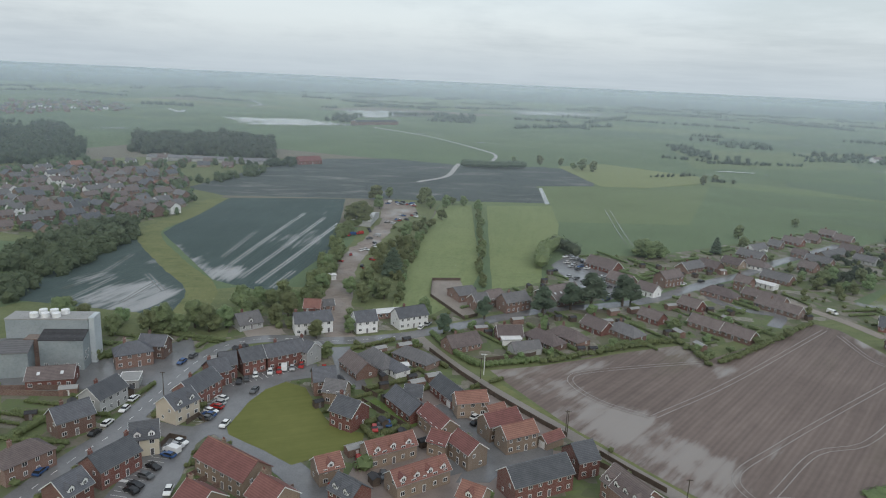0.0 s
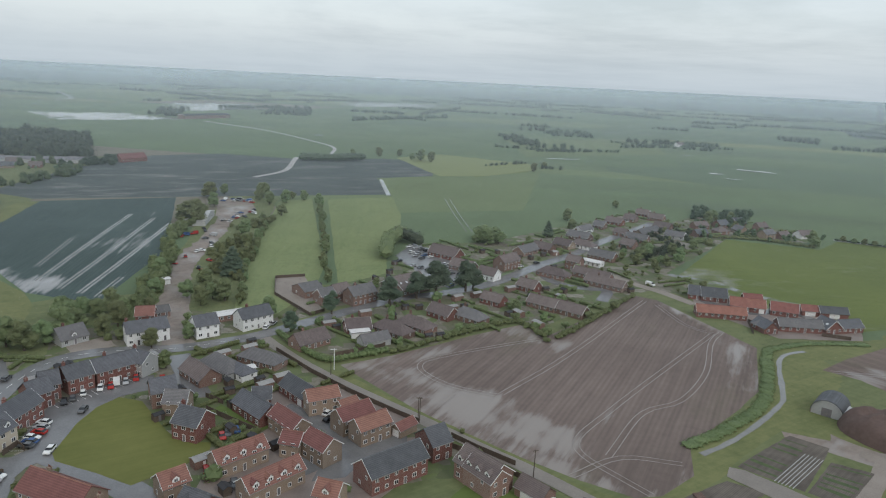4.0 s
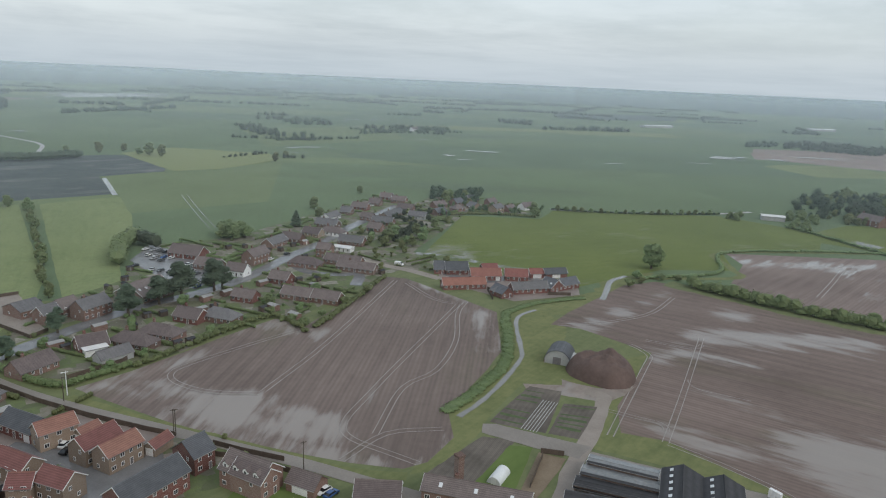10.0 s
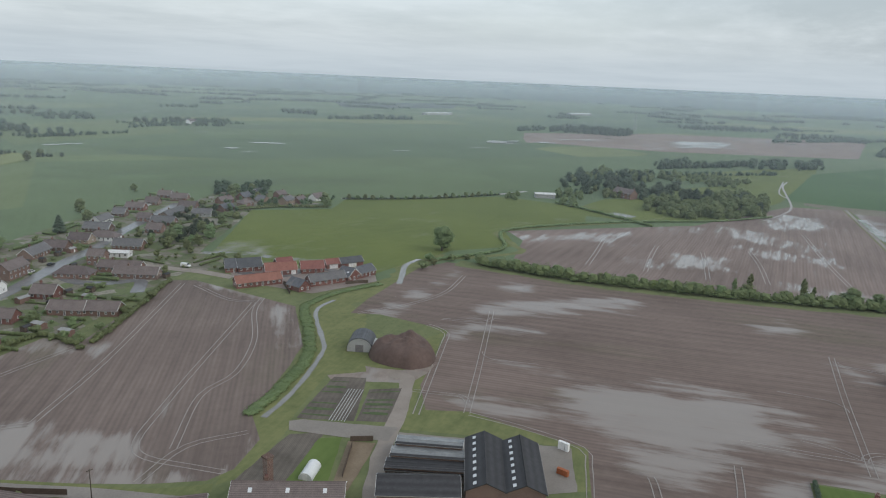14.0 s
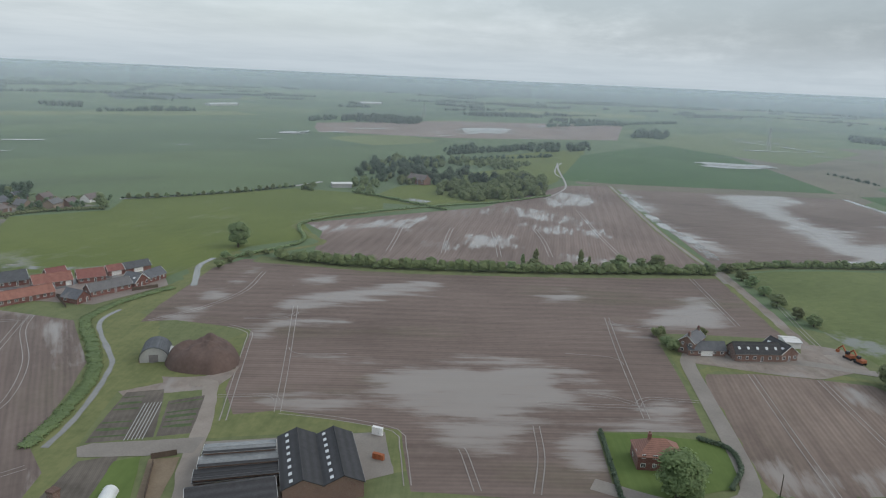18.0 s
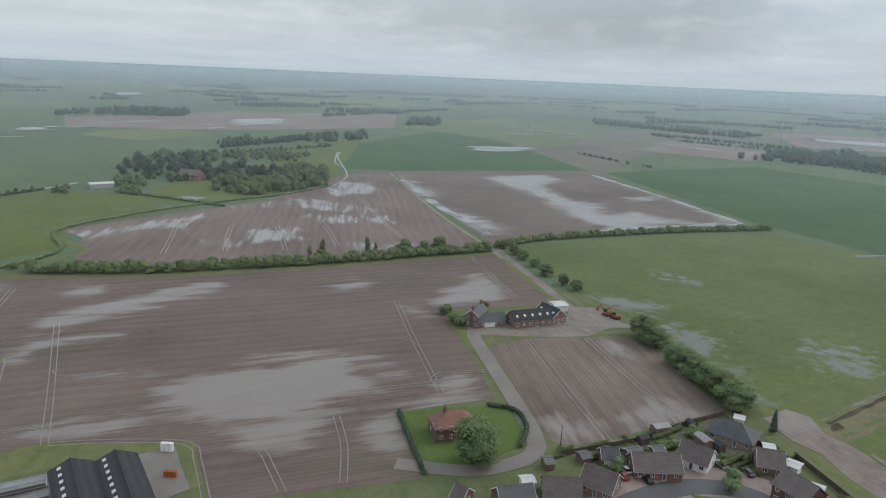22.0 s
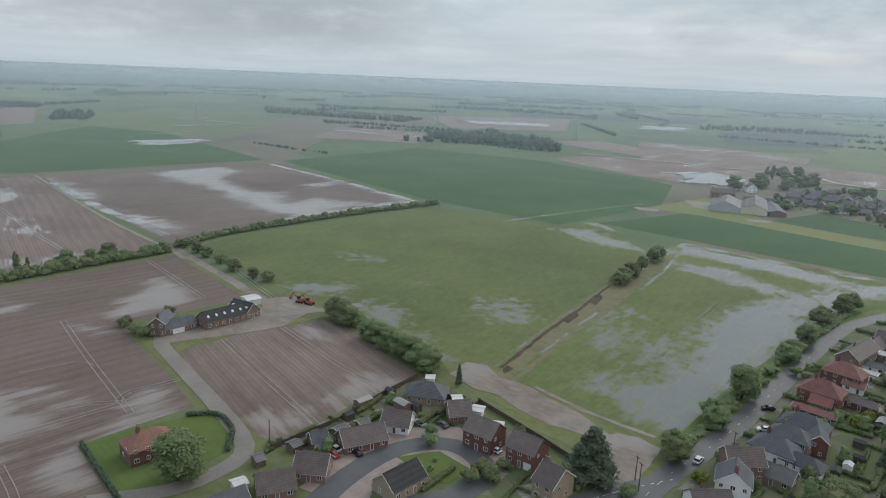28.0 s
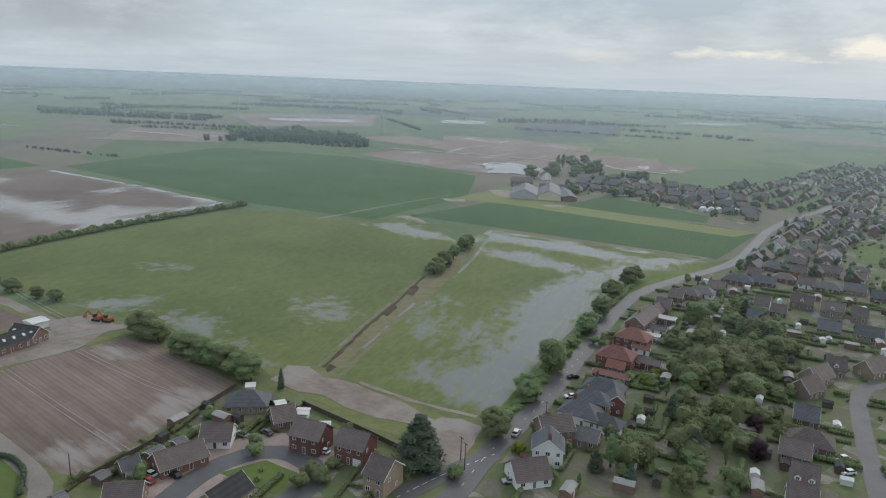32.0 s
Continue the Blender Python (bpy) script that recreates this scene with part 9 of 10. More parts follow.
KEEP_CLEAR = ([(-48.2, 213.2), (-40.9, 209.5), (-31.1, 189.7), (-25.8, 182.5), (-18.3, 181.2), (-18.6, 174.1), (-29.6, 166.8), (-35.5, 162.7), (-43.8, 169.1), (-56.2, 177.3), (-57.9, 181.4), (-56.3, 197.8), (-53.3, 207)], [(-75.2, 163.8), (-71.8, 174.4), (-63.4, 170.5), (-61.1, 146.5), (-76.7, 142.5)], [(-68.9, 186.3), (-67, 210), (-57.1, 222.4), (-40.7, 229.1), (-39.3, 221), (-55.6, 208.9), (-58.3, 192.7), (-62.2, 183.4)], [(-141.7, 211.3), (-116.1, 223.5), (-91.5, 248), (-82.2, 227.1), (-85.6, 210.3), (-97.9, 202.7), (-112.4, 201.3), (-131.8, 195.4)], [(66.3, 382.9), (83, 412.6), (93.1, 393.9), (106.2, 344.4), (82.3, 317.5), (71.7, 349.5)], [(1.8, 208.2), (13.3, 218), (17.6, 194), (22.8, 174.4), (32.4, 175.2), (40.6, 185.4), (25.4, 202.3), (20.5, 210)])


# ---- sheds, greenhouses and garden clutter ----
SHED = {}


def shed(p, turn, kind):
    if kind not in SHED:
        w, d, h, wall, roof, label, cat = {"dark": (3.0, 2.2, 2.0, "fence_wood", "roof_black", "small dark wooden garden shed", "shed"), "white": (2.6, 2.2, 2.1, "white_paint", "roof_white", "small white conservatory with a pale roof", "conservatory"), "glass": (3.0, 2.0, 1.7, "polythene", "skylight", "small glass garden greenhouse", "greenhouse"), "garage": (5.2, 3.0, 2.3, "wall_brown", "roof_flat", "small flat-roofed brick garage", "garage")}[kind]
        root = new("garden_" + kind if kind in ("dark", "glass") else cat, None)
        root.name = "garden_shed" if kind == "dark" else cat
        part("wall", mesh_of("wall", *prism([(-d / 2, 0), (d / 2, 0), (d / 2, h), (0, h + 0.5), (-d / 2, h)], "x", -w / 2, w / 2), MAT[wall]), root)
        part("roof", mesh_of("roof", *prism([(-d / 2 - 0.15, h - 0.12), (0, h + 0.5), (d / 2 + 0.15, h - 0.12), (d / 2 + 0.15, h), (0, h + 0.62), (-d / 2 - 0.15, h)][::-1], "x", -w / 2 - 0.15, w / 2 + 0.15), MAT[roof]), root)
        part("door", mesh_of("door", *box(-0.4, -d / 2 - 0.05, 0, 0.4, -d / 2, 1.8), MAT["white_paint" if kind != "dark" else "door_dark"]), root)
        tagged(root, label, cat)
        SHED[kind] = root
        root.matrix_world = pose(p[0], p[1], 0.1, 0, 0, turn)
        return root
    return copy_thing(SHED[kind], pose(p[0], p[1], 0.1, 0, 0, turn))


SR = random.Random(51)
for P, n, base in ((GARDENS[8], 85, ang([(152.1, -198.1), (195.1, -290.2)])), (GARDENS[2], 22, 30), (GARDENS[4], 26, 20), (GARDENS[5], 14, 20), (GARDENS[7], 5, 20), (GARDENS[1], 8, 20)):
    k = guard = 0
    while k < n and guard < n * 40:
        guard += 1
        q = (SR.uniform(min(p[0] for p in P), max(p[0] for p in P)), SR.uniform(min(p[1] for p in P), max(p[1] for p in P)))
        if not inside(q, P) or math.hypot(*q) > 420:
            continue
        if any((q[0] - x) ** 2 + (q[1] - y) ** 2 < (r + 1.5) ** 2 for x, y, r in HOMES) or any((q[0] - v.x) ** 2 + (q[1] - v.y) ** 2 < (w / 2 + 3) ** 2 for line, w in LINES for v in line):
            continue
        if any(inside(q, C) for C in KEEP_CLEAR):
            continue
        shed(q, base + SR.choice([0, 90, 180]) + SR.uniform(-6, 6), SR.choice(["dark", "dark", "dark", "white", "glass", "garage", "dark", "garage"] if base > 31 or base < 0 else ["dark", "dark", "garage"]))
        HOMES.append((q[0], q[1], 2))
        k += 1
# ---- cars ----
cars([(-91.1, 196.1), (-90.8, 189), (-91.8, 180.2), (-92.5, 174.3), (-96.4, 154.6), (-87, 225.1), (-85.1, 230.9)], ang([(-90.8, 165.4), (-84.8, 208.2)]), ["white", "white", "white", "black", "blue", "blue", "grey"], where="on the wet main road")
cars([(-63.1, 211.2), (-61.3, 213.6), (-59.2, 217), (-54.9, 219.8), (-52.1, 221), (-48.2, 223.8), (-45.5, 226.1)], ang([(-62.2, 206.2), (-50, 217.1)]) + 60, ["black", "grey", "white", "white", "red", "silver", "red"], "cars in the terrace bays", where="parked in front of the terrace")
car((-50.9, 223.6), ang([(-62.2, 206.2), (-50, 217.1)]) + 60, "car_white", True, "cars in the terrace bays")
cars([(-64.9, 198.6), (-64.7, 195.5), (-64.5, 192.9), (-65.3, 189.9), (-65.2, 187.7), (-65.5, 185.6)], ang([(-59.8, 183.6), (-58.8, 194.5)]) + 75, ["white", "silver", "red", "white", "blue", "grey"], "cars in the terrace bays", where="parked in front of the terrace")
cars([(-56.4, 205.1), (-58.9, 182.4)], ang([(-59.8, 183.6), (-56.8, 206.7)]), ["grey", "white"], where="beside the village green")
cars([(-67.6, 171.4), (-67.9, 169.3), (-68.4, 164.6), (-69.9, 158.7), (-70.1, 154.5), (-70.8, 150.3), (-70.9, 148.1)], ang([(-68.5, 165.7), (-65.7, 177.2)]) + 80, ["white", "silver", "blue", "black", "grey", "black", "black"], "cars in the car park", where="parked in a marked bay")
car((-68.3, 166.9), ang([(-68.5, 165.7), (-65.7, 177.2)]) + 80, "car_white", True, "cars in the car park")
cars([(-15.6, 183.4), (-14.2, 185.2), (-12, 186.8), (-11, 159.2), (-12.3, 157.3), (-37.1, 224.5), (-33.8, 223.4), (-31.8, 148.5), (-18.2, 166.8), (-24.6, 156.4), (-62.2, 148.7)], 100, ["red", "grey", "blue", "grey", "black", "red", "white", "white", "red", "red", "white"], "", where="parked on an estate drive")
cars([(14.5, 193.3), (14.5, 189.4)], ang([(11.5, 192), (18.3, 198.9)]), ["white", "black"], where="parked on a paved drive")
cars([(64.7, 138.7), (65.7, 136.6), (55.3, 137.8)], 20, ["white", "blue", "white"], where="parked on a drive")
CP = [(78.3, 403.1), (81.6, 399.4), (84.2, 396.0), (86.8, 392.5), (76.9, 389.2), (80.1, 385.8), (83.0, 381.1), (86.2, 377.9), (77.8, 380.9), (80.4, 375.1), (66.2, 369.6), (90.9, 361.2), (92.9, 357.8), (96.5, 352.6), (97.6, 347.6), (89.2, 348.5), (90.1, 342.6), (94.7, 341.4), (90.2, 329.4), (86.7, 326.2), (83.9, 320.8), (105.9, 379.9), (72.0, 358.5), (75.6, 355.3), (79.1, 351.0), (82.5, 348)]
cars(CP, 35, ["white", "silver", "grey", "black", "white", "silver", "blue"], "cars in the hall car park", where="in a full wet car park")
cars([(-8.4, 272.2), (-5.6, 273.9), (-2, 274.3), (-4.8, 269.9), (-43.9, 396.3)], 70, ["black", "white", "silver", "white", "white"], where="beside a white house")
cars([(132.3, 353.5), (188, 404), (265, 479), (215, 441), (145, 361)], 30, ["white", "black", "white", "silver", "black"], where="by the village street")
car((191, 314), ang([(185, 314.5), (191.3, 301.8)]), "car_white", True, where="standing on the gravel track")
cars([(172.4, -70.8), (169.3, -76.9), (151.3, -84.9), (162.5, -48.5), (166.6, -43.7), (163.6, -42.5)], 20, ["silver", "grey", "white", "black", "white", "red"], where="parked on a bungalow drive")
car((127.8, -136.2), ang([(124.8, -126.3), (140, -157.3)]), "car_white", where="driving on the wet road")
cars([(144.9, -181.4), (134.8, -168.5), (110.6, -116.8), (161.1, -219), (59.4, -195.6), (63.6, -202.4)], 60, ["black", "white", "silver", "red", "white", "white"], where="parked in a front garden")
SCR = TRND
for a, b, n in (((-60.5, 430.9), (-44, 461), 5), ((-37.5, 353.7), (-39.2, 435.3), 10), ((-34, 482), (-17, 518), 12), ((-40, 562), (-16, 555), 12), ((-52.5, 381.3), (-50.7, 351.5), 3)):
    for i in range(n):
        p = Vector(a).lerp(Vector(b), i / max(1, n - 1))
        car((p.x + SCR.uniform(-4, 4), p.y + SCR.uniform(-5, 5)), SCR.uniform(0, 360), "car_" + SCR.choice(["white", "silver", "grey", "red", "blue", "black", "white"]), SCR.random() < 0.15, "scrap cars", where="standing in the scrap yard")
house((-46, 466), (-43, 501), 14, "grey", "white", 1, height=3.5, pitch=10, ridge="y", chimney=0, windows=False, name="shed", category="shed", label="pale sheet-roofed shed in the scrap yard")
house((-52.8, 333.1), (-49.6, 334.6), 4, "white", "white", 1, pitch=8, chimney=0, windows=False, name="cabin", category="cabin", label="white site cabin beside the track")

# ---- poles ----
def pole(p, h, lamp=False):
    root = new("lamp_post" if lamp else "telegraph_pole", None)
    root.location = (p[0], p[1], 0)
    bm = bmesh.new()
    bmesh.ops.create_cone(bm, segments=8, radius1=0.15, radius2=0.1, depth=h, cap_ends=True, matrix=Matrix.Translation((0, 0, h / 2)))
    me = bpy.data.meshes.new("pole")
    bm.to_mesh(me)
    bm.free()
    me.materials.append(MAT["white_paint"] if lamp else MAT["bark"])
    part("pole", me, root)
    part("arm", mesh_of("arm", *box(-0.8, -0.06, h - 0.3, 0.8, 0.06, h - 0.15), MAT["white_paint"] if lamp else MAT["bark"]), root)
    if lamp:
        part("lantern", mesh_of("lantern", *box(-1.3, -0.15, h - 0.35, -0.7, 0.15, h - 0.15), MAT["white_paint"]), root)
    tagged(root, "white steel street lamp beside the track" if lamp else "dark wooden telegraph pole", "lamp post" if lamp else "pole")


for p in ((17.4, 222.1), (41, 184.8), (40.6, 185.2), (64.7, 151), (174.5, -27.4), (-83.5, 200), (122, -111)):
    pole(p, 8)
pole((18.8, 226), 8, True)
pole((126.4, -113.4), 7)
pole((126.3, -147), 8)


# ---- trees and hedges ----
trees([(-144.7, 255.1), (-137.3, 257.9), (-122.1, 249.1), (-109.3, 251.9), (-97.4, 252.1), (-87.6, 255.8), (-82.7, 261.5), (-79.1, 268.7), (-75.3, 276.2), (-63.7, 267.2), (-61.4, 278), (-82.9, 286.3), (-76.8, 291.1), (-147, 247.3), (-148.6, 266.6), (-123.7, 259.7), (-105.2, 255.5), (-94.7, 260)], 11)
trees([(-32.9, 301.3), (-28.7, 310.4), (-23.1, 306.9), (-39.7, 313.2), (-33.2, 328.2), (-25, 367.4), (-21.5, 362.1), (-17.8, 408.3), (-11.5, 424.7), (-19.4, 439.3), (-9.4, 477.6), (3, 501), (-54.3, 320.2), (-56.5, 350.5), (-52.4, 294.5), (-61.4, 289.3), (-68, 296.4), (-71, 288), (-54.3, 387.6)], 9)
trees([(-22, 347.4)], 13, "conifer", 1.5)
trees([(-58, 482), (-55, 474), (-52, 575)], 17, "broad", 1.3)
trees([(-11.3, 577.7), (-46, 535)], 13)
trees([(-6, 545), (7, 553), (21, 565), (32, 549), (12, 570), (-14, 564), (-42, 590)], 10)
tree_line([(32, 542), (29.9, 449.3), (25.7, 382.2), (24.5, 332.1)], 8, 6, label="leafy green hedgerow tree between paddocks")
tree_line([(-16, 299.5), (-15.1, 357.4), (-5.4, 478.5)], 7, 5)
trees([(4.6, 265.8), (-32.9, 261.2), (-35, 274.3), (-4, 285.6), (-45.1, 253.5), (-37.6, 234.6)], 8)
trees([(48.8, 293)], 12, "pine", 1.7)
trees([(63.2, 303), (73.2, 305)], 15, "pine", 1.7)
trees([(89.5, 312), (94, 315)], 13, "pine", 1.5)
hedge([(59.3, 374.6), (66.1, 405.2), (77, 424)], 9, 10, "tall dense green conifer hedge", leaf=0.6, per=60)
hedge([(74.3, 424.7), (79.5, 418.2), (84.3, 405.9)], 9, 9, "tall dense dark conifer hedge", leaf=0.6, per=60, material="leaf_dark")
trees([(125, 415), (130, 410), (138, 411), (130, 422), (138, 419)], 10, "broad", 1.3)
trees([(179, 429), (359, 466)], 12, "conifer", 1.3)
trees([(208, 455), (216, 482), (343, 500), (348, 490), (356, 479), (332, 474), (360, 391), (365, 399), (284, 537)], 9)
trees([(319, 246)], 16, "broad", 1.2, 0.03)
trees([(278, 227), (289, 228), (304, 227), (313, 223), (295, 236)], 6, "shrub", 1.0)
trees([(205, 355), (211, 345), (215, 367), (222, 357), (205, 371), (241, 375), (236, 360), (221, 349), (223, 373), (262, 386), (104.1, 279.8), (129.4, 287.5)], 8)
hedge([(116, 159.5), (131.6, 165.8), (148.7, 174.7), (161.6, 184.9), (172.4, 197.6), (184.4, 214)], 5.5, 0.9, "rough green bank hedge along the ditch", lump=0.3, leaf=0.28, per=110, material="leaf_bank")
hedge([(185, 215), (195.4, 224.5), (217.7, 227.8), (240.7, 224)], 5, 0.8, "rough green growth along the ditch", lump=0.3, leaf=0.3, per=70, material="leaf_bank")
trees([(4.6, 264.9), (22.4, 285)], 10, "pine", 1.5)
hedge([(-0, 262.6), (7.8, 245.8), (16.9, 233.2), (25.7, 235), (39.1, 239.5)], 3.0, 2.6, per=60, leaf=0.25, material="leaf_bank")
hedge([(40.9, 238.7), (66.1, 251.3), (98.8, 265.6), (105, 249.4), (110.8, 245.5), (171.4, 296.3)], 3, 2.2, "uneven green garden hedge behind the field", lump=0.5, per=40, material="leaf_bank")
trees([(100.1, 269), (105.4, 256.6), (107.9, 250.4), (72.6, 258.5), (56.9, 261.9), (85.8, 271.2), (118.7, 257.2), (134.4, 267.2), (151.9, 278.3)], 5, "shrub")
hedge([(302, 423), (333, 413), (358, 390)], 3, 2.5, "field hedge behind the pasture", lump=0.4, per=24)
hedge([(396, 411), (427, 386), (470, 360), (523, 341)], 2.0, 1.5, "low dark hedge along the far lane", lump=0.3, per=20, material="leaf_wood")
tree_line([(398, 407), (425, 384), (468, 359), (518, 340)], 6.5, 4.5, "broad", 1.2, 0.5, "small round tree of a lane row", "trees along the lane")
hedge([(297, 234), (348, 222), (393, 250), (449, 231), (502, 199), (557, 156), (613, 130)], 3, 1.6, "low hedge round the pasture", lump=0.4, per=16)
ribbon("verge_hedge", [(303, 222), (313.8, 178), (323, 143.3), (350.7, 79.5), (373.4, 36.7), (398.8, -11.4)], 13, 0.055, MAT["rough_grass"], "rough grass strip under the field hedge", "verge", rough_edge=0.3)
ribbon("verge_hedge", [(408.5, -13.9), (438.3, -45), (459, -84), (484, -138), (513, -220)], 10, 0.055, MAT["rough_grass"], "rough grass strip under the field hedge", "verge", rough_edge=0.3)
hedge([(308, 210), (314.8, 178.6), (325, 144.1), (352.9, 80), (375.9, 37), (400.7, -9.9)], 6.0, 4.4, "thick uneven green field hedge", lump=0.75, leaf=0.5, per=60, material="leaf_bank")
hedge([(412.2, -15.6), (436.7, -44.8), (457, -83), (482, -137), (511, -218)], 5.0, 3.4, "thick uneven green field hedge", lump=0.7, leaf=0.5, per=50, material="leaf_bank")
tree_line([(310, 212), (316.8, 179.7), (327.1, 145.1), (337.9, 117)], 11, 7, "broad", 1.4, 1.5, "leafy green field hedge tree", "trees of the field hedge")
tree_line([(337.9, 117), (355.2, 80.6), (370.1, 51.9), (389.8, 13.2), (402.7, -8.3)], 12, 6.5, "broad", 1.4, 1.5, "leafy green field hedge tree", "trees of the field hedge")
trees([(362.4, 81.7), (359, 88), (373.3, 58.8), (375.4, 54.4)], 10.5, "tall", 1.0)
trees([(386, 28), (391, 19), (381, 38)], 9, "broad", 1.4)
LIME = tree((336, 121.1), 7, "shrub", 0.8, "bright yellow green shrub in the hedge")
for o in LIME.children:
    if o.name.startswith("crown"):
        o.data = o.data.copy()
        o.data.materials.clear()
        o.data.materials.append(MAT["leaf_lime"])
tree_line([(414.6, -17.3), (438.3, -45), (459, -84), (484, -138), (511, -217)], 18, 5.0, "broad", 1.5, 1.0, "leafy green hedge tree", "trees of the far hedge")
trees([(409.2, -19), (395.6, -25.1), (385.2, -29.4), (370.5, -34.8), (353.5, -39.4), (337.8, -46.6), (330.1, -52.8)], 7, "broad", 1.4)
trees([(269.4, -71.4), (263.5, -72.5), (257.5, -74)], 10, "broad", 1.4, 0.1)
trees([(243, -77.4), (237.5, -78.8), (230.7, -80.8), (223.1, -83.7), (217, -85.2), (211, -87), (206, -88.2)], 9.5, "broad", 1.5, 0.12)
tree((193.6, -93.3), 8, "conifer", 0.6)
trees([(277.5, -223), (281.5, -229), (287.5, -238)], 9, "broad", 1.5, 0.1)
trees([(297, -253)], 10, "broad", 0.9, 0.05)
trees([(310, -272), (314.5, -279)], 9.5, "broad", 1.35, 0.05)
trees([(154.2, -179.5)], 12.5, "broad", 1.25, 0.02)
trees([(141.2, -155.6), (145.2, -158.5), (130.5, -130.5), (134, -133), (172.5, -221), (175, -227), (184.1, -246), (187.5, -252), (197.7, -270.7), (200.5, -276)], 8.5, "broad", 1.35, 0.12)
trees([(208, -299), (210, -307)], 10, "broad", 1.3, 0.08)
trees([(160, -196), (165.5, -206), (150, -170), (180, -238), (192, -262)], 4.5, "shrub", 1.3)
trees([(130.5, -102.3)], 15.5, "conifer", 1.75, 0.02)
trees([(121, -106.7), (142.5, -76.2), (139.2, -77.8), (140, -71.7), (142.9, -83.1), (146.9, -97.7), (150.6, -96.2), (155.9, -95.5), (165.9, -71.4), (178.7, -65.5), (160.1, -69)], 5, "shrub")
great = tree((165.5, -3.4), 13.5, "broad", 1.4, "large round dark green tree on a lawn")
for o in great.children:
    if o.name.startswith("crown"):
        o.data = o.data.copy()
        o.data.materials.clear()
        o.data.materials.append(MAT["leaf_bank"])
hedge([(199.3, -7.9), (196.8, -15.8), (186.9, -18.9), (175.4, -16.5)], 1.2, 1.5, "dark clipped hedge round the garden", per=36, material="leaf_dark")
hedge([(191.3, 19.6), (158.7, 9.3)], 1.0, 1.3, "dark clipped hedge round the garden", per=36, material="leaf_dark")
trees([(285.7, 9.5), (275, 6.4), (270.9, 3.5), (289.9, -6.3), (282.6, 10.5)], 6, "shrub")
trees([(174.3, -27.8), (175.1, -30.3), (177.5, -47.7), (174.8, -40.5), (180.2, -55.4), (180.6, -59.9)], 3, "shrub")
hedge([(132.6, -131.3), (144.5, -157.2), (157, -179.2), (166.5, -201.3), (177.8, -230.1), (189.5, -260.5), (205, -298)], 3.2, 1.7, "rough bushes along the road verge", lump=0.6, leaf=0.4, per=40)
# the leafy back gardens
BK = random.Random(21)
BACK = [(120.1, -201.5), (107.6, -170.7), (99.6, -125.6), (68.5, -160.6), (79.6, -198.8), (95.9, -237.1), (112.8, -277.9), (132.5, -309.6), (159.2, -313.2), (161.9, -278.1), (137.4, -220.1)]
n_back = 0
while n_back < 70:
    q = (BK.uniform(min(p[0] for p in BACK), max(p[0] for p in BACK)), BK.uniform(min(p[1] for p in BACK), max(p[1] for p in BACK)))
    if inside(q, BACK):
        tree(q, BK.uniform(4.5, 10.5), BK.choice(["broad", "broad", "broad", "shrub", "conifer", "tall"]), BK.uniform(0.9, 1.4))
        n_back += 1
trees([(115.6, -159.2), (112.7, -140.5), (105.7, -125.9), (129.7, -187.4), (130.9, -193.8), (111.4, -159.2), (124.1, -141), (155.7, -212.9), (162.2, -214)], 5, "shrub")


def tinted(ob, material):
    """Gives the crown of one tree leaves of another colour."""
    for o in ob.children:
        if o.name.startswith("crown"):
            o.data = o.data.copy()
            o.data.materials.clear()
            o.data.materials.append(MAT[material])


for q in [(103.1, -142.9), (128.5, -201.4), (128.6, -207.3), (130.5, -279.9), (98.5, -177.7), (125.8, -198.3), (123.1, -251.2), (120, -129.3)]:
    tinted(tree(q, 4.5, "shrub", 1.1, "bright yellow green garden shrub"), "leaf_lime")
for q in [(77.7, -181.7), (86, -196)]:
    tinted(tree(q, 6.5, "broad", 1.2, "dark purple-leaved garden tree"), "leaf_purple")


def free(q, margin=1.0):
    for P in KEEP_CLEAR:
        if inside(q, P):
            return False
    for x, y, r in HOMES:
        if (q[0] - x) ** 2 + (q[1] - y) ** 2 < (r * 0.8 + margin) ** 2:
            return False
    for line, w in LINES:
        for p in line:
            if (q[0] - p.x) ** 2 + (q[1] - p.y) ** 2 < (w / 2 + margin) ** 2:
                return False
    return True


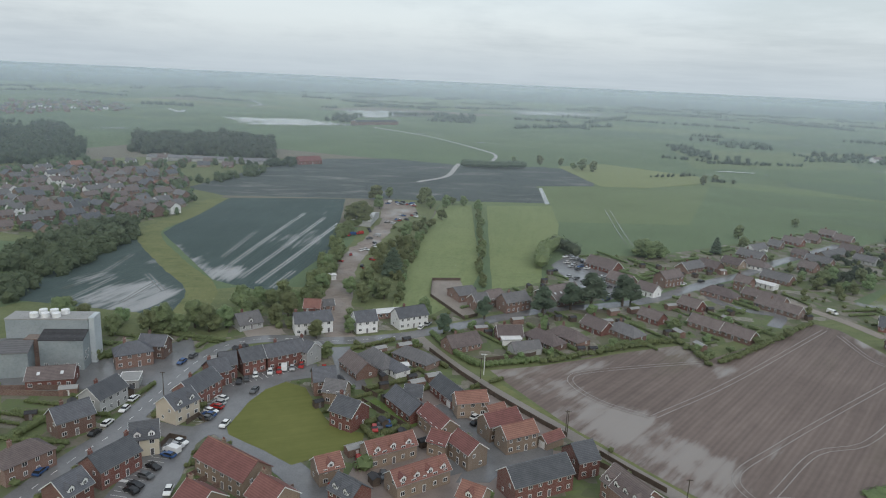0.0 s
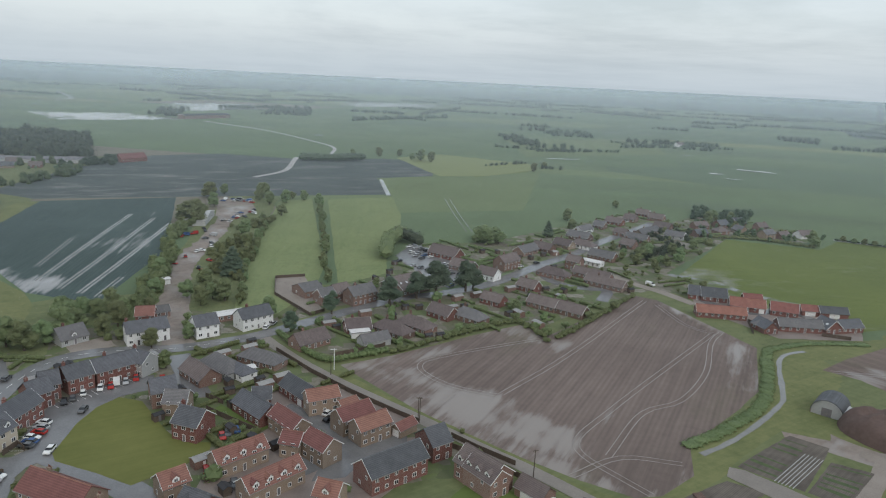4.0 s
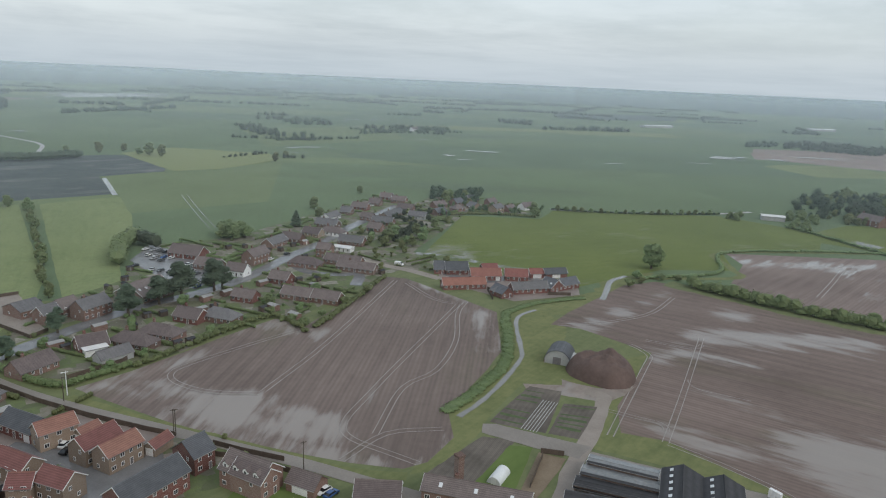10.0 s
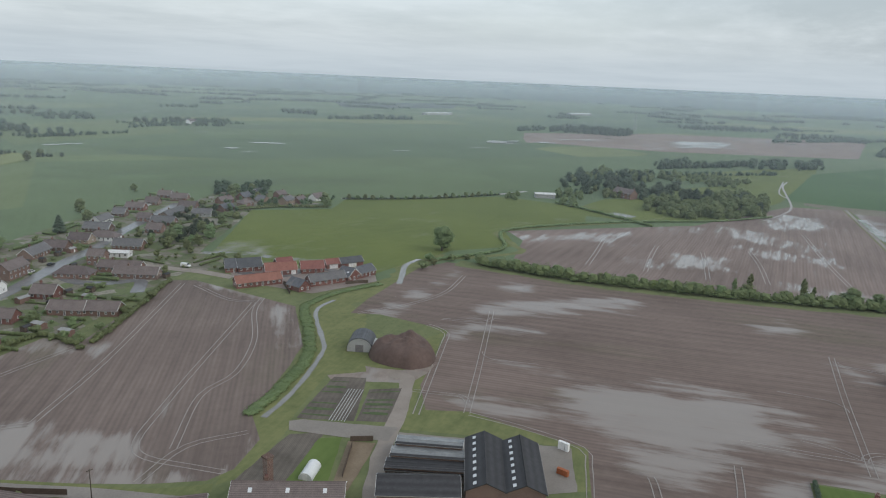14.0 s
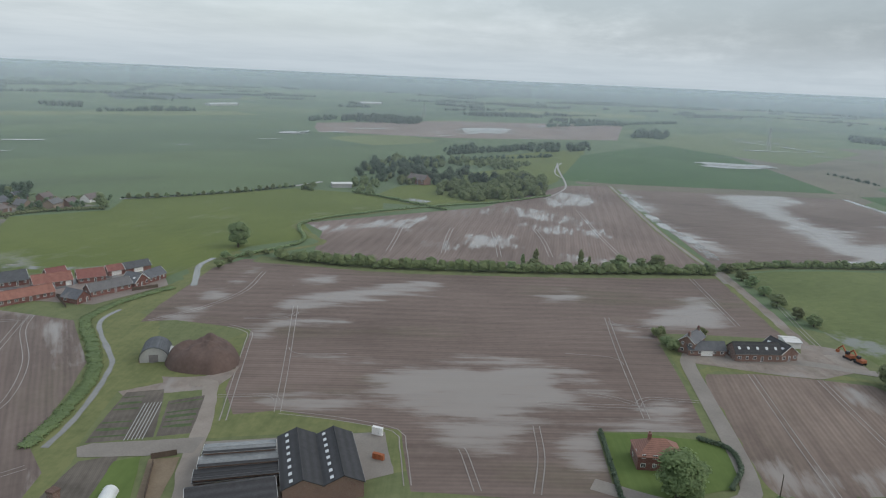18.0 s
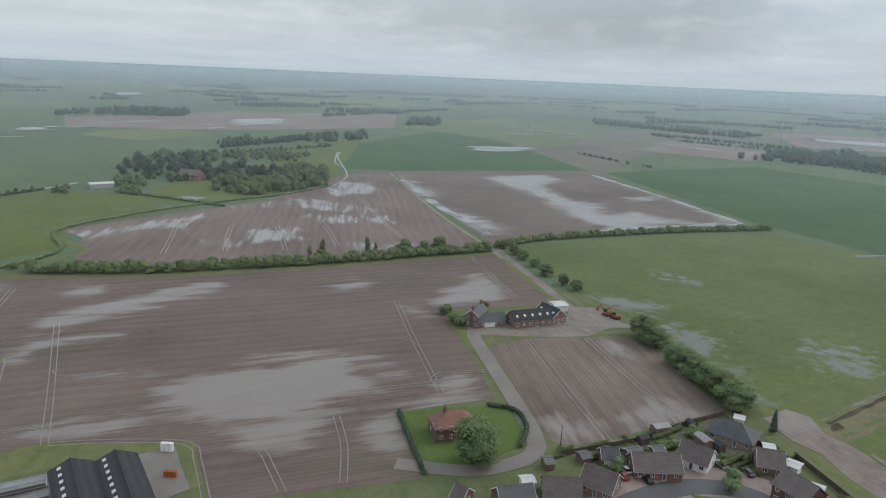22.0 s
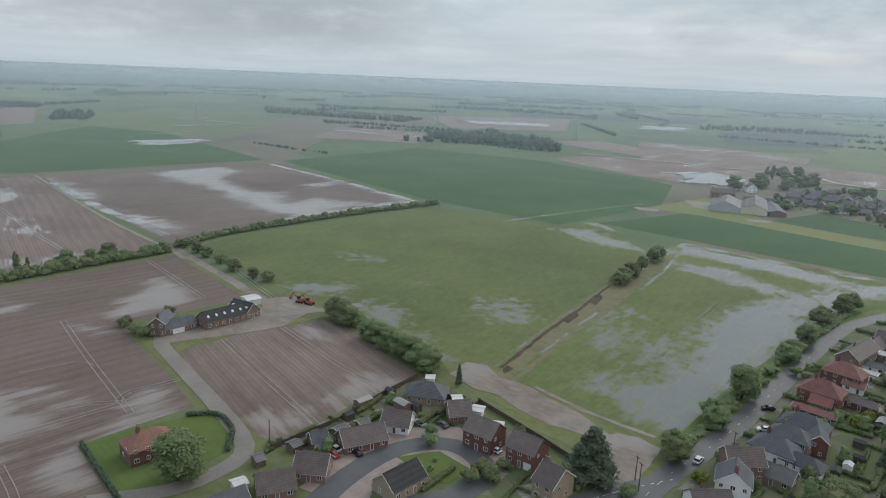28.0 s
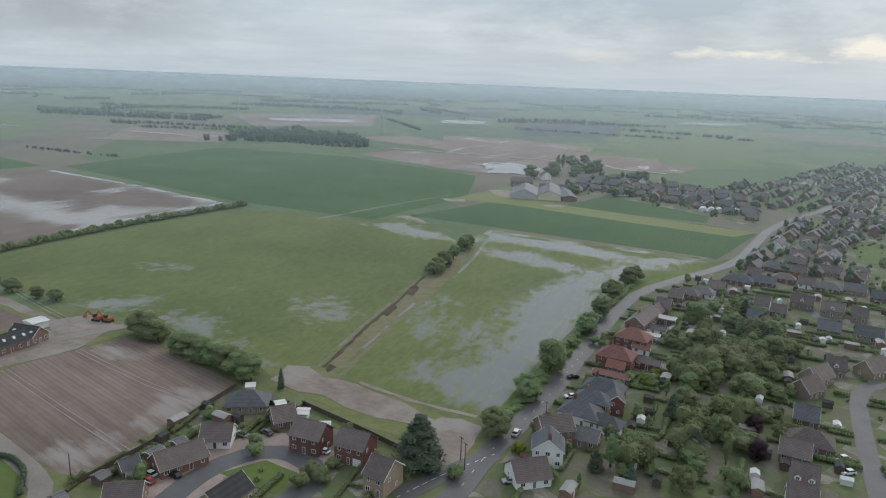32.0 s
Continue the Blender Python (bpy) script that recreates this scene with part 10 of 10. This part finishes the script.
def garden_growth():
    """Shrubs and small trees over the gardens, where no house or road stands."""
    rng = np.random.default_rng(77)
    for k, P in enumerate(GARDENS):
        xs, ys = [p[0] for p in P], [p[1] for p in P]
        area = abs(sum(P[i][0] * P[i - 1][1] - P[i - 1][0] * P[i][1] for i in range(len(P)))) / 2
        cs, rs = [], []
        for i in range(int(min(1500, area / (34 if k in (6, 8) else 60)))):
            q = (rng.uniform(min(xs), max(xs)), rng.uniform(min(ys), max(ys)))
            if not inside(q, P) or not free(q, 1.2):
                continue
            h = rng.uniform(0.9, 2.4) if rng.random() < 0.75 else rng.uniform(2.5, 5.0)
            cs.append((q[0], q[1], h * 0.45))
            rs.append(h * rng.uniform(0.5, 0.75))
            if h > 2.5:
                cs.append((q[0] + 0.5, q[1] - 0.4, h * 0.8))
                rs.append(h * 0.42)
        if cs:
            v, f = leaf_cloud(rng, cs, rs, 34, 0.3, 0.85, 0.85)
            tagged(new("garden_shrubs", mesh_of("garden_shrubs", v, f, MAT["leaf_bank"])), "many small green garden shrubs and bushes", "shrubs", "", "stuff")
    cs, rs = [], []
    for x, y, h in JOINED:
        for j in range(4):
            cs.append((x + rng.uniform(-0.2, 0.2) * h, y + rng.uniform(-0.2, 0.2) * h, h * (0.3 + 0.15 * j)))
            rs.append(h * rng.uniform(0.2, 0.3))
    v, f = leaf_cloud(rng, cs, rs, 26, 0.55, 0.95, 0.85)
    tagged(new("village_trees", mesh_of("village_trees", v, f, MAT["leaf_village"])), "leafy garden trees among the far houses", "trees", "", "stuff")


garden_growth()
wood("yard_scrub", [(-55.4, 290.1), (-49.6, 325.7), (-56.3, 401.1), (-54, 468), (-65, 511), (-60.7, 415), (-60.8, 349.8), (-61.4, 301.4)], 55, 7, "dense green scrub and trees beside the yard", 0.5, 50, 16, material="leaf_bank")
wood("yard_scrub", [(-38.6, 290.1), (-36.5, 332.6), (-37.6, 384), (-32.2, 463.1), (-13.5, 480.7), (0.6, 475.9), (-9.7, 425), (-14.5, 357.5), (-17.2, 297.7)], 46, 6.0, "dense green scrub and trees beside the yard", 0.5, 50, 17, material="leaf_bank")
wood("garden_canopy", [(119, -203.2), (106.6, -172.1), (97.9, -136.9), (88, -133.4), (68.5, -160.6), (79, -194), (96.5, -236.2), (114.1, -275.8), (132.1, -303.3), (154.5, -304.7), (155.9, -273.2), (136.1, -222)], 46, 9.0, "dense leafy canopy of back garden trees", 0.42, 110, 15, material="leaf", girth=1.25)


def plot_hedges(P, turn, n, seed, near=400):
    """Hedges and fences along the sides of the garden plots."""
    rnd = random.Random(seed)
    rng = np.random.default_rng(seed)
    cs, rs = [], []
    k = guard = 0
    while k < n and guard < n * 30:
        guard += 1
        q = Vector((rnd.uniform(min(p[0] for p in P), max(p[0] for p in P)), rnd.uniform(min(p[1] for p in P), max(p[1] for p in P))))
        if not inside(q, P) or q.length > near:
            continue
        t = radians(turn + rnd.choice([0, 0, 0, 90]) + rnd.uniform(-4, 4))
        d = Vector((math.cos(t), math.sin(t)))
        ln = rnd.uniform(8, 22)
        pts = [q + d * u for u in np.arange(-ln / 2, ln / 2, 0.9)]
        pts = [p for p in pts if free(p, 0.3)]
        if len(pts) < 6:
            continue
        h = rnd.uniform(1.1, 2.2)
        for p in pts:
            cs.append((p.x, p.y, h * 0.5))
            rs.append(h * rnd.uniform(0.5, 0.62))
        k += 1
    v, f = leaf_cloud(rng, cs, rs, 16, 0.26, 0.95, 0.9)
    tagged(new("plot_hedges", mesh_of("plot_hedges", v, f, MAT["leaf_bank"])), "straight clipped hedges between the garden plots", "hedges", "", "stuff")


plot_hedges(GARDENS[8], ang([(152.1, -198.1), (195.1, -290.2)]) + 90, 130, 61)
plot_hedges(GARDENS[2], 35, 30, 62)
plot_hedges(GARDENS[4], ang([(61.3, 306.1), (128, 347.7)]) + 90, 40, 63)
plot_hedges(GARDENS[5], ang([(61.3, 306.1), (128, 347.7)]) + 90, 40, 64, 600)
plot_hedges(GARDENS[7], ang([(144.7, -33.5), (160.8, -57.6)]), 20, 65)
plot_hedges(GARDENS[1], ang([(-90.8, 165.4), (-84.8, 208.2)]) + 90, 46, 66)
plot_hedges(GARDENS[6], ang([(158.4, 325.6), (215, 337)]), 30, 67, 700)
wood("garden_clump", [(210, 395), (214, 358), (252, 382), (297, 430), (293, 460), (241, 437)], 60, 4.6, "dense dark shrubs in the back gardens", 0.5, 40, 21, material="leaf_wood")
wood("garden_clump", [(319, 476), (358, 453), (395, 504), (350, 519)], 34, 8, "dark clump of trees at the village edge", 0.7, 50, 22)
wood("garden_clump", [(588, 316), (595, 294), (523, 261), (517, 281)], 26, 7, "mixed trees round the white sheds", 0.6, 50, 23, material="leaf_bank")
wood("garden_clump", [(591, 286), (589, 251), (627, 267), (630, 302)], 16, 7.5, "mixed trees in front of the country house", 0.6, 50, 24, material="leaf_bank")
wood("garden_clump", [(540, 341), (535, 321), (508, 308), (511, 325)], 10, 6, "low trees beside the white sheds", 0.6, 50, 25, material="leaf_bank")
hedge([(527, 284), (515, 244), (493, 185)], 3, 2.2, "dark hedge between two paddocks", lump=0.4, per=24, material="leaf_bank")
# woods
belt("garden_belt", [(-231.4, 557.4), (-221.8, 598.2), (-207.1, 640.2), (-189.3, 685.1), (-189.2, 729.3)], 16, 4.5, 9, "trees behind the gardens of the western village", 0.8, 40, 401, 0.1, material="leaf_village")
belt("garden_belt", [(-205.4, 413.4), (-200.8, 428), (-200, 453.5), (-199.8, 483.6), (-193.2, 519.5), (-191.4, 550.1)], 7, 5, 6, "trees along the gardens of the western village", 0.6, 40, 402, 0.25, material="leaf_village")
belt("garden_belt", [(-336.6, 668.3), (-313.6, 676.6), (-292.7, 702.8), (-261.6, 734.3), (-219.6, 758.7)], 22, 5, 9, "trees between the village and the wood", 0.8, 30, 403, 0.15, material="leaf_village")
belt("garden_belt", [(-384.9, 602.8), (-372.2, 640), (-379.1, 689.4), (-364.3, 715)], 22, 5, 11, "trees between the village and the wood", 0.8, 30, 404, 0.1, material="leaf_village")
belt("garden_belt", [(-283.2, 439), (-254.9, 470.2), (-246, 520)], 9, 6, 7, "garden trees between the rows of houses", 0.6, 30, 405, 0.2, material="leaf_village")
wood("wood_block", [(-361, 819), (-198, 814), (-241, 983), (-319, 1036), (-418, 962)], 420, 17, "dark square block of woodland", 1.6, 26, 2)
wood("wood_west", [(-432, 679), (-386, 697), (-382, 750), (-437, 853), (-610, 1126), (-626, 991)], 330, 14, "dark woodland at the village edge", 1.5, 26, 3)
wood("wood_gardens", [(-180.1, 273.1), (-183.4, 308), (-179, 350), (-181, 410), (-201, 439), (-214, 424), (-216, 382), (-230, 353)], 190, 9.5, "belt of garden trees beside the field", 0.6, 60, 4, material="leaf_village")
wood("wood_park", [(592, 320), (595, 292), (689, 278), (772, 294), (731, 369)], 62, 10, "dark trees round the country house", 0.7, 64, 5)
wood("wood_park", [(554, 214), (540, 184), (571, 156), (611, 132), (703, 156), (696, 178), (614, 201), (608, 228)], 110, 11, "mixed green trees of the country house park", 0.7, 64, 6, material="leaf_bank")
wood("wood_park", [(658, 302), (704, 264), (669.5, 152.6), (630.4, 140.9), (644.7, 195), (609.6, 235.4), (610.7, 275.3)], 60, 11, "mixed trees of the country house park", 0.7, 64, 26)
wood("wood_park", [(655, 342), (713, 307), (732, 272), (776, 201), (850, 198), (813, 284), (765, 365)], 80, 9, "mixed trees of the country house park", 0.7, 64, 7, material="leaf_bank")
wood("wood_east", [(1078, -432), (1032, -493), (880, -571), (979, -628), (1163, -602), (1179, -506)], 170, 14, "dark wood among the fields", 1.8, 26, 8)
wood("wood_north", [(1299, 739), (1384, 591), (1542, 644), (1499, 815)], 150, 12, "far square wood", 2.0, 20, 9)
wood("wood_clump", [(1413, 149), (1414, 79), (1592, 87), (1561, 156)], 40, 14, "far clump of trees", 2.0, 24, 10)
hedge([(30, 835), (63, 836), (102, 850)], 14, 9, "long dark clipped far hedge", leaf=1.2, per=40, lump=0.1, material="leaf_dark")
trees([(95, 895), (129, 896), (158, 901), (167, 863), (177, 855), (188, 843), (322, 803), (296, 768)], 13)
wood("wood_farm", [(-25, 1815), (85, 1801), (94, 2098), (-20, 2058)], 60, 14, "far clump of trees", 2.0, 22, 11)
wood("wood_farm", [(-258, 1551), (-202, 1552), (-211, 1846), (-276, 1786)], 30, 11, "far clump of trees round a barn", 2.0, 22, 12)
trees([(577.6, -656.9), (583.3, -672.9)], 19, "tall", 1.2, 0.05)
trees([(533.9, -601.4), (543, -608), (548, -618), (520.8, -620.6), (527, -633), (531.0, -561.0)], 14, "broad", 1.5)
trees([(537.3, -671.3), (542, -687.8), (536, -660), (548, -692), (614.9, -724.7), (622, -735), (608, -743.4), (600, -715), (590, -700)], 13, "broad", 1.5)
trees([(473.8, -637.7), (468.9, -660.2), (456.6, -666.3), (406.9, -545.4), (396.9, -558.7), (430.4, -519.2)], 11, "broad", 1.5)
wood("wood_lane", [(-207, 726), (-190, 752), (-156, 770), (-173, 819), (-199, 791)], 30, 8, "trees round a far farm", 1.5, 24, 14)


def scatter_belts():
    """Hedgerows, copses and farm clumps over the far plain."""
    rnd = random.Random(31)
    for ring, (lo, hi, n) in enumerate(((1500, 2000, 8), (2000, 2700, 30), (2700, 3500, 80), (3500, 4700, 190))):
        cs, rs = [], []
        rng = np.random.default_rng(40 + ring)
        for k in range(n):
            a = radians(rnd.uniform(-48, 172))
            d = rnd.uniform(lo, hi)
            x, y = math.sin(a) * d, math.cos(a) * d
            t = radians(rnd.choice([66, -24, -24, 40, -55]) + rnd.uniform(-6, 6))
            ln = rnd.choice([40, 90, 160, 260, 380, 600])
            wd = rnd.choice([3, 4, 6, 10, 50])
            h = rnd.uniform(5, 12)
            m = min(110, max(6, int(ln / 6 * (1 + wd / 30))))
            for i in range(m):
                u, v = rnd.uniform(-ln / 2, ln / 2), rnd.uniform(-wd / 2, wd / 2)
                hh = h * rnd.choice([0.5, 0.6, 0.75, 1.0, 1.1]) 
                cs.append((x + u * math.cos(t) - v * math.sin(t), y + u * math.sin(t) + v * math.cos(t), hh * 0.45))
                rs.append(hh * 0.62)
        v, f = leaf_cloud(rng, cs, rs, 9 - ring, 2.6 + 0.8 * ring, 0.85, 0.92)
        tagged(new("distant_woodland", mesh_of("distant_woodland", v, f, MAT["leaf_wood"])), "scattered dark hedgerows and copses on the far plain", "woodland", "", "stuff")


scatter_belts()


def scatter_floods():
    """Thin ragged slivers of water on the far fields after the rain."""
    rnd = random.Random(77)
    V, F = [], []
    for k in range(190):
        a = radians(rnd.uniform(25, 168) if k % 4 else rnd.uniform(-45, 40))
        d = rnd.uniform(900, 3600)
        t = -a + radians(rnd.uniform(-22, 22))
        ln, wd = rnd.uniform(15, 95), rnd.uniform(4, 18)
        c = Vector((math.sin(a) * d, math.cos(a) * d))
        u = Vector((math.cos(t), math.sin(t)))
        w = Vector((-u.y, u.x))
        n0 = len(V)
        m = 14
        ring = []
        for i in range(m):
            an = 2 * math.pi * i / m
            r = rnd.uniform(0.45, 1.1)
            p = c + u * (ln / 2 * r * math.cos(an)) + w * (wd / 2 * r * math.sin(an))
            V.append((p.x, p.y, 0.75))
            ring.append(n0 + i)
        F.append(tuple(ring))
    tagged(new("flood_slivers", mesh_of("flood_slivers", V, F, FLOOD)), "scattered thin slivers of water on far fields", "flood water", "", "stuff")


scatter_floods()
def far_belt(*q):
    k = len(FAR)
    FAR.append(q)
    belt("distant_belt", q, 10 if k % 3 else 30, 5, 8.5 if k % 2 else 11.5, "far dark belt of trees on the plain", 1.9, 7, 100 + k, 0.1)


FAR = []
far_belt((-1372, 3557), (-1292, 4220), (-968, 4350))
far_belt((-830, 4096), (-630, 4071))
far_belt((-441, 3478), (-273, 4089), (-88, 4655), (302, 4361))
far_belt((189, 2868), (430, 2862))
far_belt((1016, 5612), (1297, 5757))
far_belt((852, 3145), (958, 3037))
far_belt((1030, 3106), (1213, 3030))
far_belt((1374, 3032), (1385, 2649), (1359, 2277))
far_belt((1576, 4113), (1950, 3994))
far_belt((-735, 1167), (-658, 1180))
far_belt((-835, 1957), (-681, 1940))
far_belt((-36, 1762), (88, 1745))
far_belt((1011, 3075), (1185, 2962))
far_belt((1543, 4090), (2045, 3965))
far_belt((1259, 2697), (1373, 2327))
far_belt((541, 1503), (600, 1480))
far_belt((552, 1345), (627, 1325))
far_belt((1199, 1856), (1246, 1816))
far_belt((1178, 1432), (1225, 1367))
far_belt((1614, 1625), (1659, 1542))
far_belt((1110, 1199), (1315, 1126))
far_belt((2181, 1753), (2482, 1563))
far_belt((3540, 3194), (4175, 2942))
far_belt((592, 1119), (686, 1135), (753, 1092))
far_belt((422, 1247), (418, 1090), (453, 1052))
far_belt((1235, 1900), (1222, 1783))
far_belt((1154, 1413), (1186, 1336))
far_belt((1651, 1705), (1630, 1485))
far_belt((1239, 1208), (1291, 1125))
far_belt((2207, 1764), (2489, 1522))
far_belt((2613, 1169), (2769, 970))
far_belt((2864, 904), (3073, 680))
far_belt((1871, 653), (2079, 506))
far_belt((1764, 386), (1879, 220))
far_belt((3690, 718), (3926, 404))
far_belt((3661, 224), (3836, -16))
far_belt((917, 349), (972, 276), (1085, 174))
far_belt((1885, 380), (1799, 209))
far_belt((1836, 627), (1980, 464))
far_belt((3552, 687), (3633, 321))
far_belt((1874, -301), (1608, -501), (1557, -601))
far_belt((2008, -481), (2006, -685), (1960, -852))
far_belt((3827, 216), (3778, -29))
far_belt((1940, -460), (2089, -701), (1929, -834))
far_belt((1779, -287), (1627, -434), (1504, -559))
far_belt((3244, -1785), (3101, -2608))
far_belt((1455, -1384), (1368, -1578), (1238, -1649))
far_belt((3338, -291), (3453, -586))
far_belt((1048, -400), (1013, -505), (944, -601))
far_belt((1384, -1314), (1302, -1496), (1143, -1735))
far_belt((3093, -1675), (2814, -2380))
far_belt((1065, -1459), (919, -1503), (744, -1486))
far_belt((1445, -2811), (1065, -2340))
far_belt((2242, -2264), (1835, -2750))


def field_belt(width, h, *q):
    k = len(FAR)
    FAR.append(q)
    belt("field_belt", q, width, 4.5, h, "dark belt of trees between far fields", 1.1, 14, 300 + k, 0.12)


field_belt(8, 9, (560, 1402), (675, 1452))
field_belt(6, 7, (426, 1307), (440, 1189))
field_belt(10, 9, (594, 1656), (652, 1614))
field_belt(8, 8, (330, 1794), (359, 1703))
field_belt(18, 11, (712, 1214), (741, 1214))
field_belt(14, 10, (742, 1184), (832, 1194))
field_belt(6, 10, (666, 1239), (682, 1194))
field_belt(14, 9, (1339, 2065), (1428, 2064))
field_belt(10, 8, (1349, 1893), (1383, 1868))
field_belt(4, 5, (318, 802), (340, 792))
field_belt(3, 4, (248, 816), (317, 849))
field_belt(14, 8, (1211, 1486), (1303, 1452))
field_belt(20, 10, (1610, 1683), (1663, 1529))
field_belt(10, 9, (1746, 1554), (1766, 1523))
field_belt(8, 9, (733, 1249), (802, 1158))
field_belt(8, 8, (622, 1174), (662, 1138))
field_belt(10, 9, (2093, 1468), (2202, 1394))
field_belt(24, 11, (1266, 790), (1375, 784))
field_belt(9, 10, (868, 327), (927, 297), (1026, 258), (1161, 189))
field_belt(5, 6, (799, 298), (875, 250), (952, 199))
field_belt(4, 3.5, (1006, -148), (935, -182), (872, -218))
field_belt(5, 5, (2026, -326), (1863, -504), (1668, -636))
field_belt(16, 9, (2224, -516), (2044, -620))
field_belt(8, 8, (1451, -355), (1405, -384))
field_belt(6, 6, (1978, 684), (2062, 520), (2289, 348))
field_belt(16, 9, (1876, 409), (1998, 238))
field_belt(14, 9, (632, -733), (540, -688))
field_belt(8, 9, (486, -633), (472, -632))
field_belt(10, 9, (488, -675), (461, -678))
field_belt(8, 8, (441, -672), (426, -673))
field_belt(8, 7, (1022, -474), (948, -516), (898, -546))
field_belt(5, 6, (1160, -1162), (980, -1259), (844, -1344))
field_belt(6, 6, (1483, -364), (1368, -465), (1275, -544))
field_belt(5, 6, (1320, -376), (1261, -471), (1149, -588))
field_belt(5, 5, (343, 1074), (448, 1006))
field_belt(6, 6, (616, 1223), (818, 1126))
field_belt(6, 6, (393, 1013), (541, 1032))

# ---- the hazy rim of the plain ----
def rim():
    """Far land that closes the plain below the horizon; its colour holds the haze's blue."""
    m, nt, b = mat("hazed_distant_land", 0.95, 0.1)
    pos = nt.nodes.new("ShaderNodeNewGeometry").outputs["Position"]
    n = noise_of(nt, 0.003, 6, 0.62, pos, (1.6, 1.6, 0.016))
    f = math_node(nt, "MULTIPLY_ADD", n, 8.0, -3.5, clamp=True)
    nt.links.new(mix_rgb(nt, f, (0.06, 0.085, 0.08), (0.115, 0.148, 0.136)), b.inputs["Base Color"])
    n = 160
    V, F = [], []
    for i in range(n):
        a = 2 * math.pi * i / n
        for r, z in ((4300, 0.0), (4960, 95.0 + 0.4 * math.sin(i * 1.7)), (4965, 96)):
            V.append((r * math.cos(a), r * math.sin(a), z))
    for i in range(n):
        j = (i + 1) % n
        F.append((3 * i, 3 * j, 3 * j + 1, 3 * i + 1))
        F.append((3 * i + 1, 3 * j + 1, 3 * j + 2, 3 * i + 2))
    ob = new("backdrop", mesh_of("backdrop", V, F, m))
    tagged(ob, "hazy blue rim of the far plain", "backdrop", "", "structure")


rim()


def haze_shell(radius, amount):
    """A see-through pale shell, no higher than the eye, added to imitate distance haze."""
    m = bpy.data.materials.new("haze_veil")
    m.use_nodes = True
    nt = m.node_tree
    nt.nodes.clear()
    out = nt.nodes.new("ShaderNodeOutputMaterial")
    tr = nt.nodes.new("ShaderNodeBsdfTransparent")
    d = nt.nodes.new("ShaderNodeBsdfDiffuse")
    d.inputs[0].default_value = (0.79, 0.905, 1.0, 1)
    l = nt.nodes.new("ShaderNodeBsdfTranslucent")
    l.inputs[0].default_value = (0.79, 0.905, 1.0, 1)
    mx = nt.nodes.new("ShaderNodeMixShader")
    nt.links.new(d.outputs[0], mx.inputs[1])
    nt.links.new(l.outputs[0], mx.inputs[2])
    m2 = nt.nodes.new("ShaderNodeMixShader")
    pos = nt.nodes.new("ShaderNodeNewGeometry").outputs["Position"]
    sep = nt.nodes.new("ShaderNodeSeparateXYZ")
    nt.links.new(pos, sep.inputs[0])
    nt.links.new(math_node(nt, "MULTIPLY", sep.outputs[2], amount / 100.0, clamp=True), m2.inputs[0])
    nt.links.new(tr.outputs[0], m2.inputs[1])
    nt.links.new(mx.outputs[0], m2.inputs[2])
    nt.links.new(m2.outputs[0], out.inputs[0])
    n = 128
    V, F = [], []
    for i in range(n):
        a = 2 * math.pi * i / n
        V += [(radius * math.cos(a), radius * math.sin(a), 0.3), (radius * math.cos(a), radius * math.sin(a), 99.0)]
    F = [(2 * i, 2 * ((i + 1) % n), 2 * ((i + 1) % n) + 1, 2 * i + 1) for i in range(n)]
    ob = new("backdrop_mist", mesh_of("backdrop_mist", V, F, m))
    tagged(ob, "added see-through shell that imitates distance haze over the fields", "mist", "", "structure")


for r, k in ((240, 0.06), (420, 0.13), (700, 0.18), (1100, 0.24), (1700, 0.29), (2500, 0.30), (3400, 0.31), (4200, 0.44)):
    haze_shell(r, k)


# ---- pylons ----
def pylon(p, h=38):
    root = new("pylon", None)
    root.matrix_world = pose(p[0], p[1], 0, 0, 0, 35)

    def bar(a, b, r=0.22):
        a, b = Vector(a), Vector(b)
        v, f = box(-r, -r, 0, r, r, (b - a).length)
        m = Matrix.Translation(a) @ (b - a).to_track_quat("Z", "Y").to_matrix().to_4x4()
        return [tuple(m @ Vector(q)) for q in v], f

    for sx in (-1, 1):
        for sy in (-1, 1):
            part("leg", mesh_of("leg", *bar((3.2 * sx, 3.2 * sy, 0), (0.5 * sx, 0.5 * sy, h)), MAT["roof_flat"]), root)
    for k in range(5):
        z0, z1 = h * k / 6, h * (k + 1) / 6
        w0, w1 = 3.2 - 2.7 * k / 6, 3.2 - 2.7 * (k + 1) / 6
        for s1 in (-1, 1):
            part("brace", mesh_of("brace", *bar((-w0, s1 * w0, z0), (w1, s1 * w1, z1), 0.14), MAT["roof_flat"]), root)
    for z, w in ((h * 0.66, 7), (h * 0.8, 6), (h * 0.93, 5)):
        part("cross_arm", mesh_of("cross_arm", *bar((-w, 0, z), (w, 0, z), 0.25), MAT["roof_flat"]), root)
    tagged(root, "tall grey lattice steel pylon on the far plain", "pylon", "pylons")


for p in ((1363, -96), (2170, -920), (1075, -728), (1471, -621), (1605, 671)):
    pylon(p)
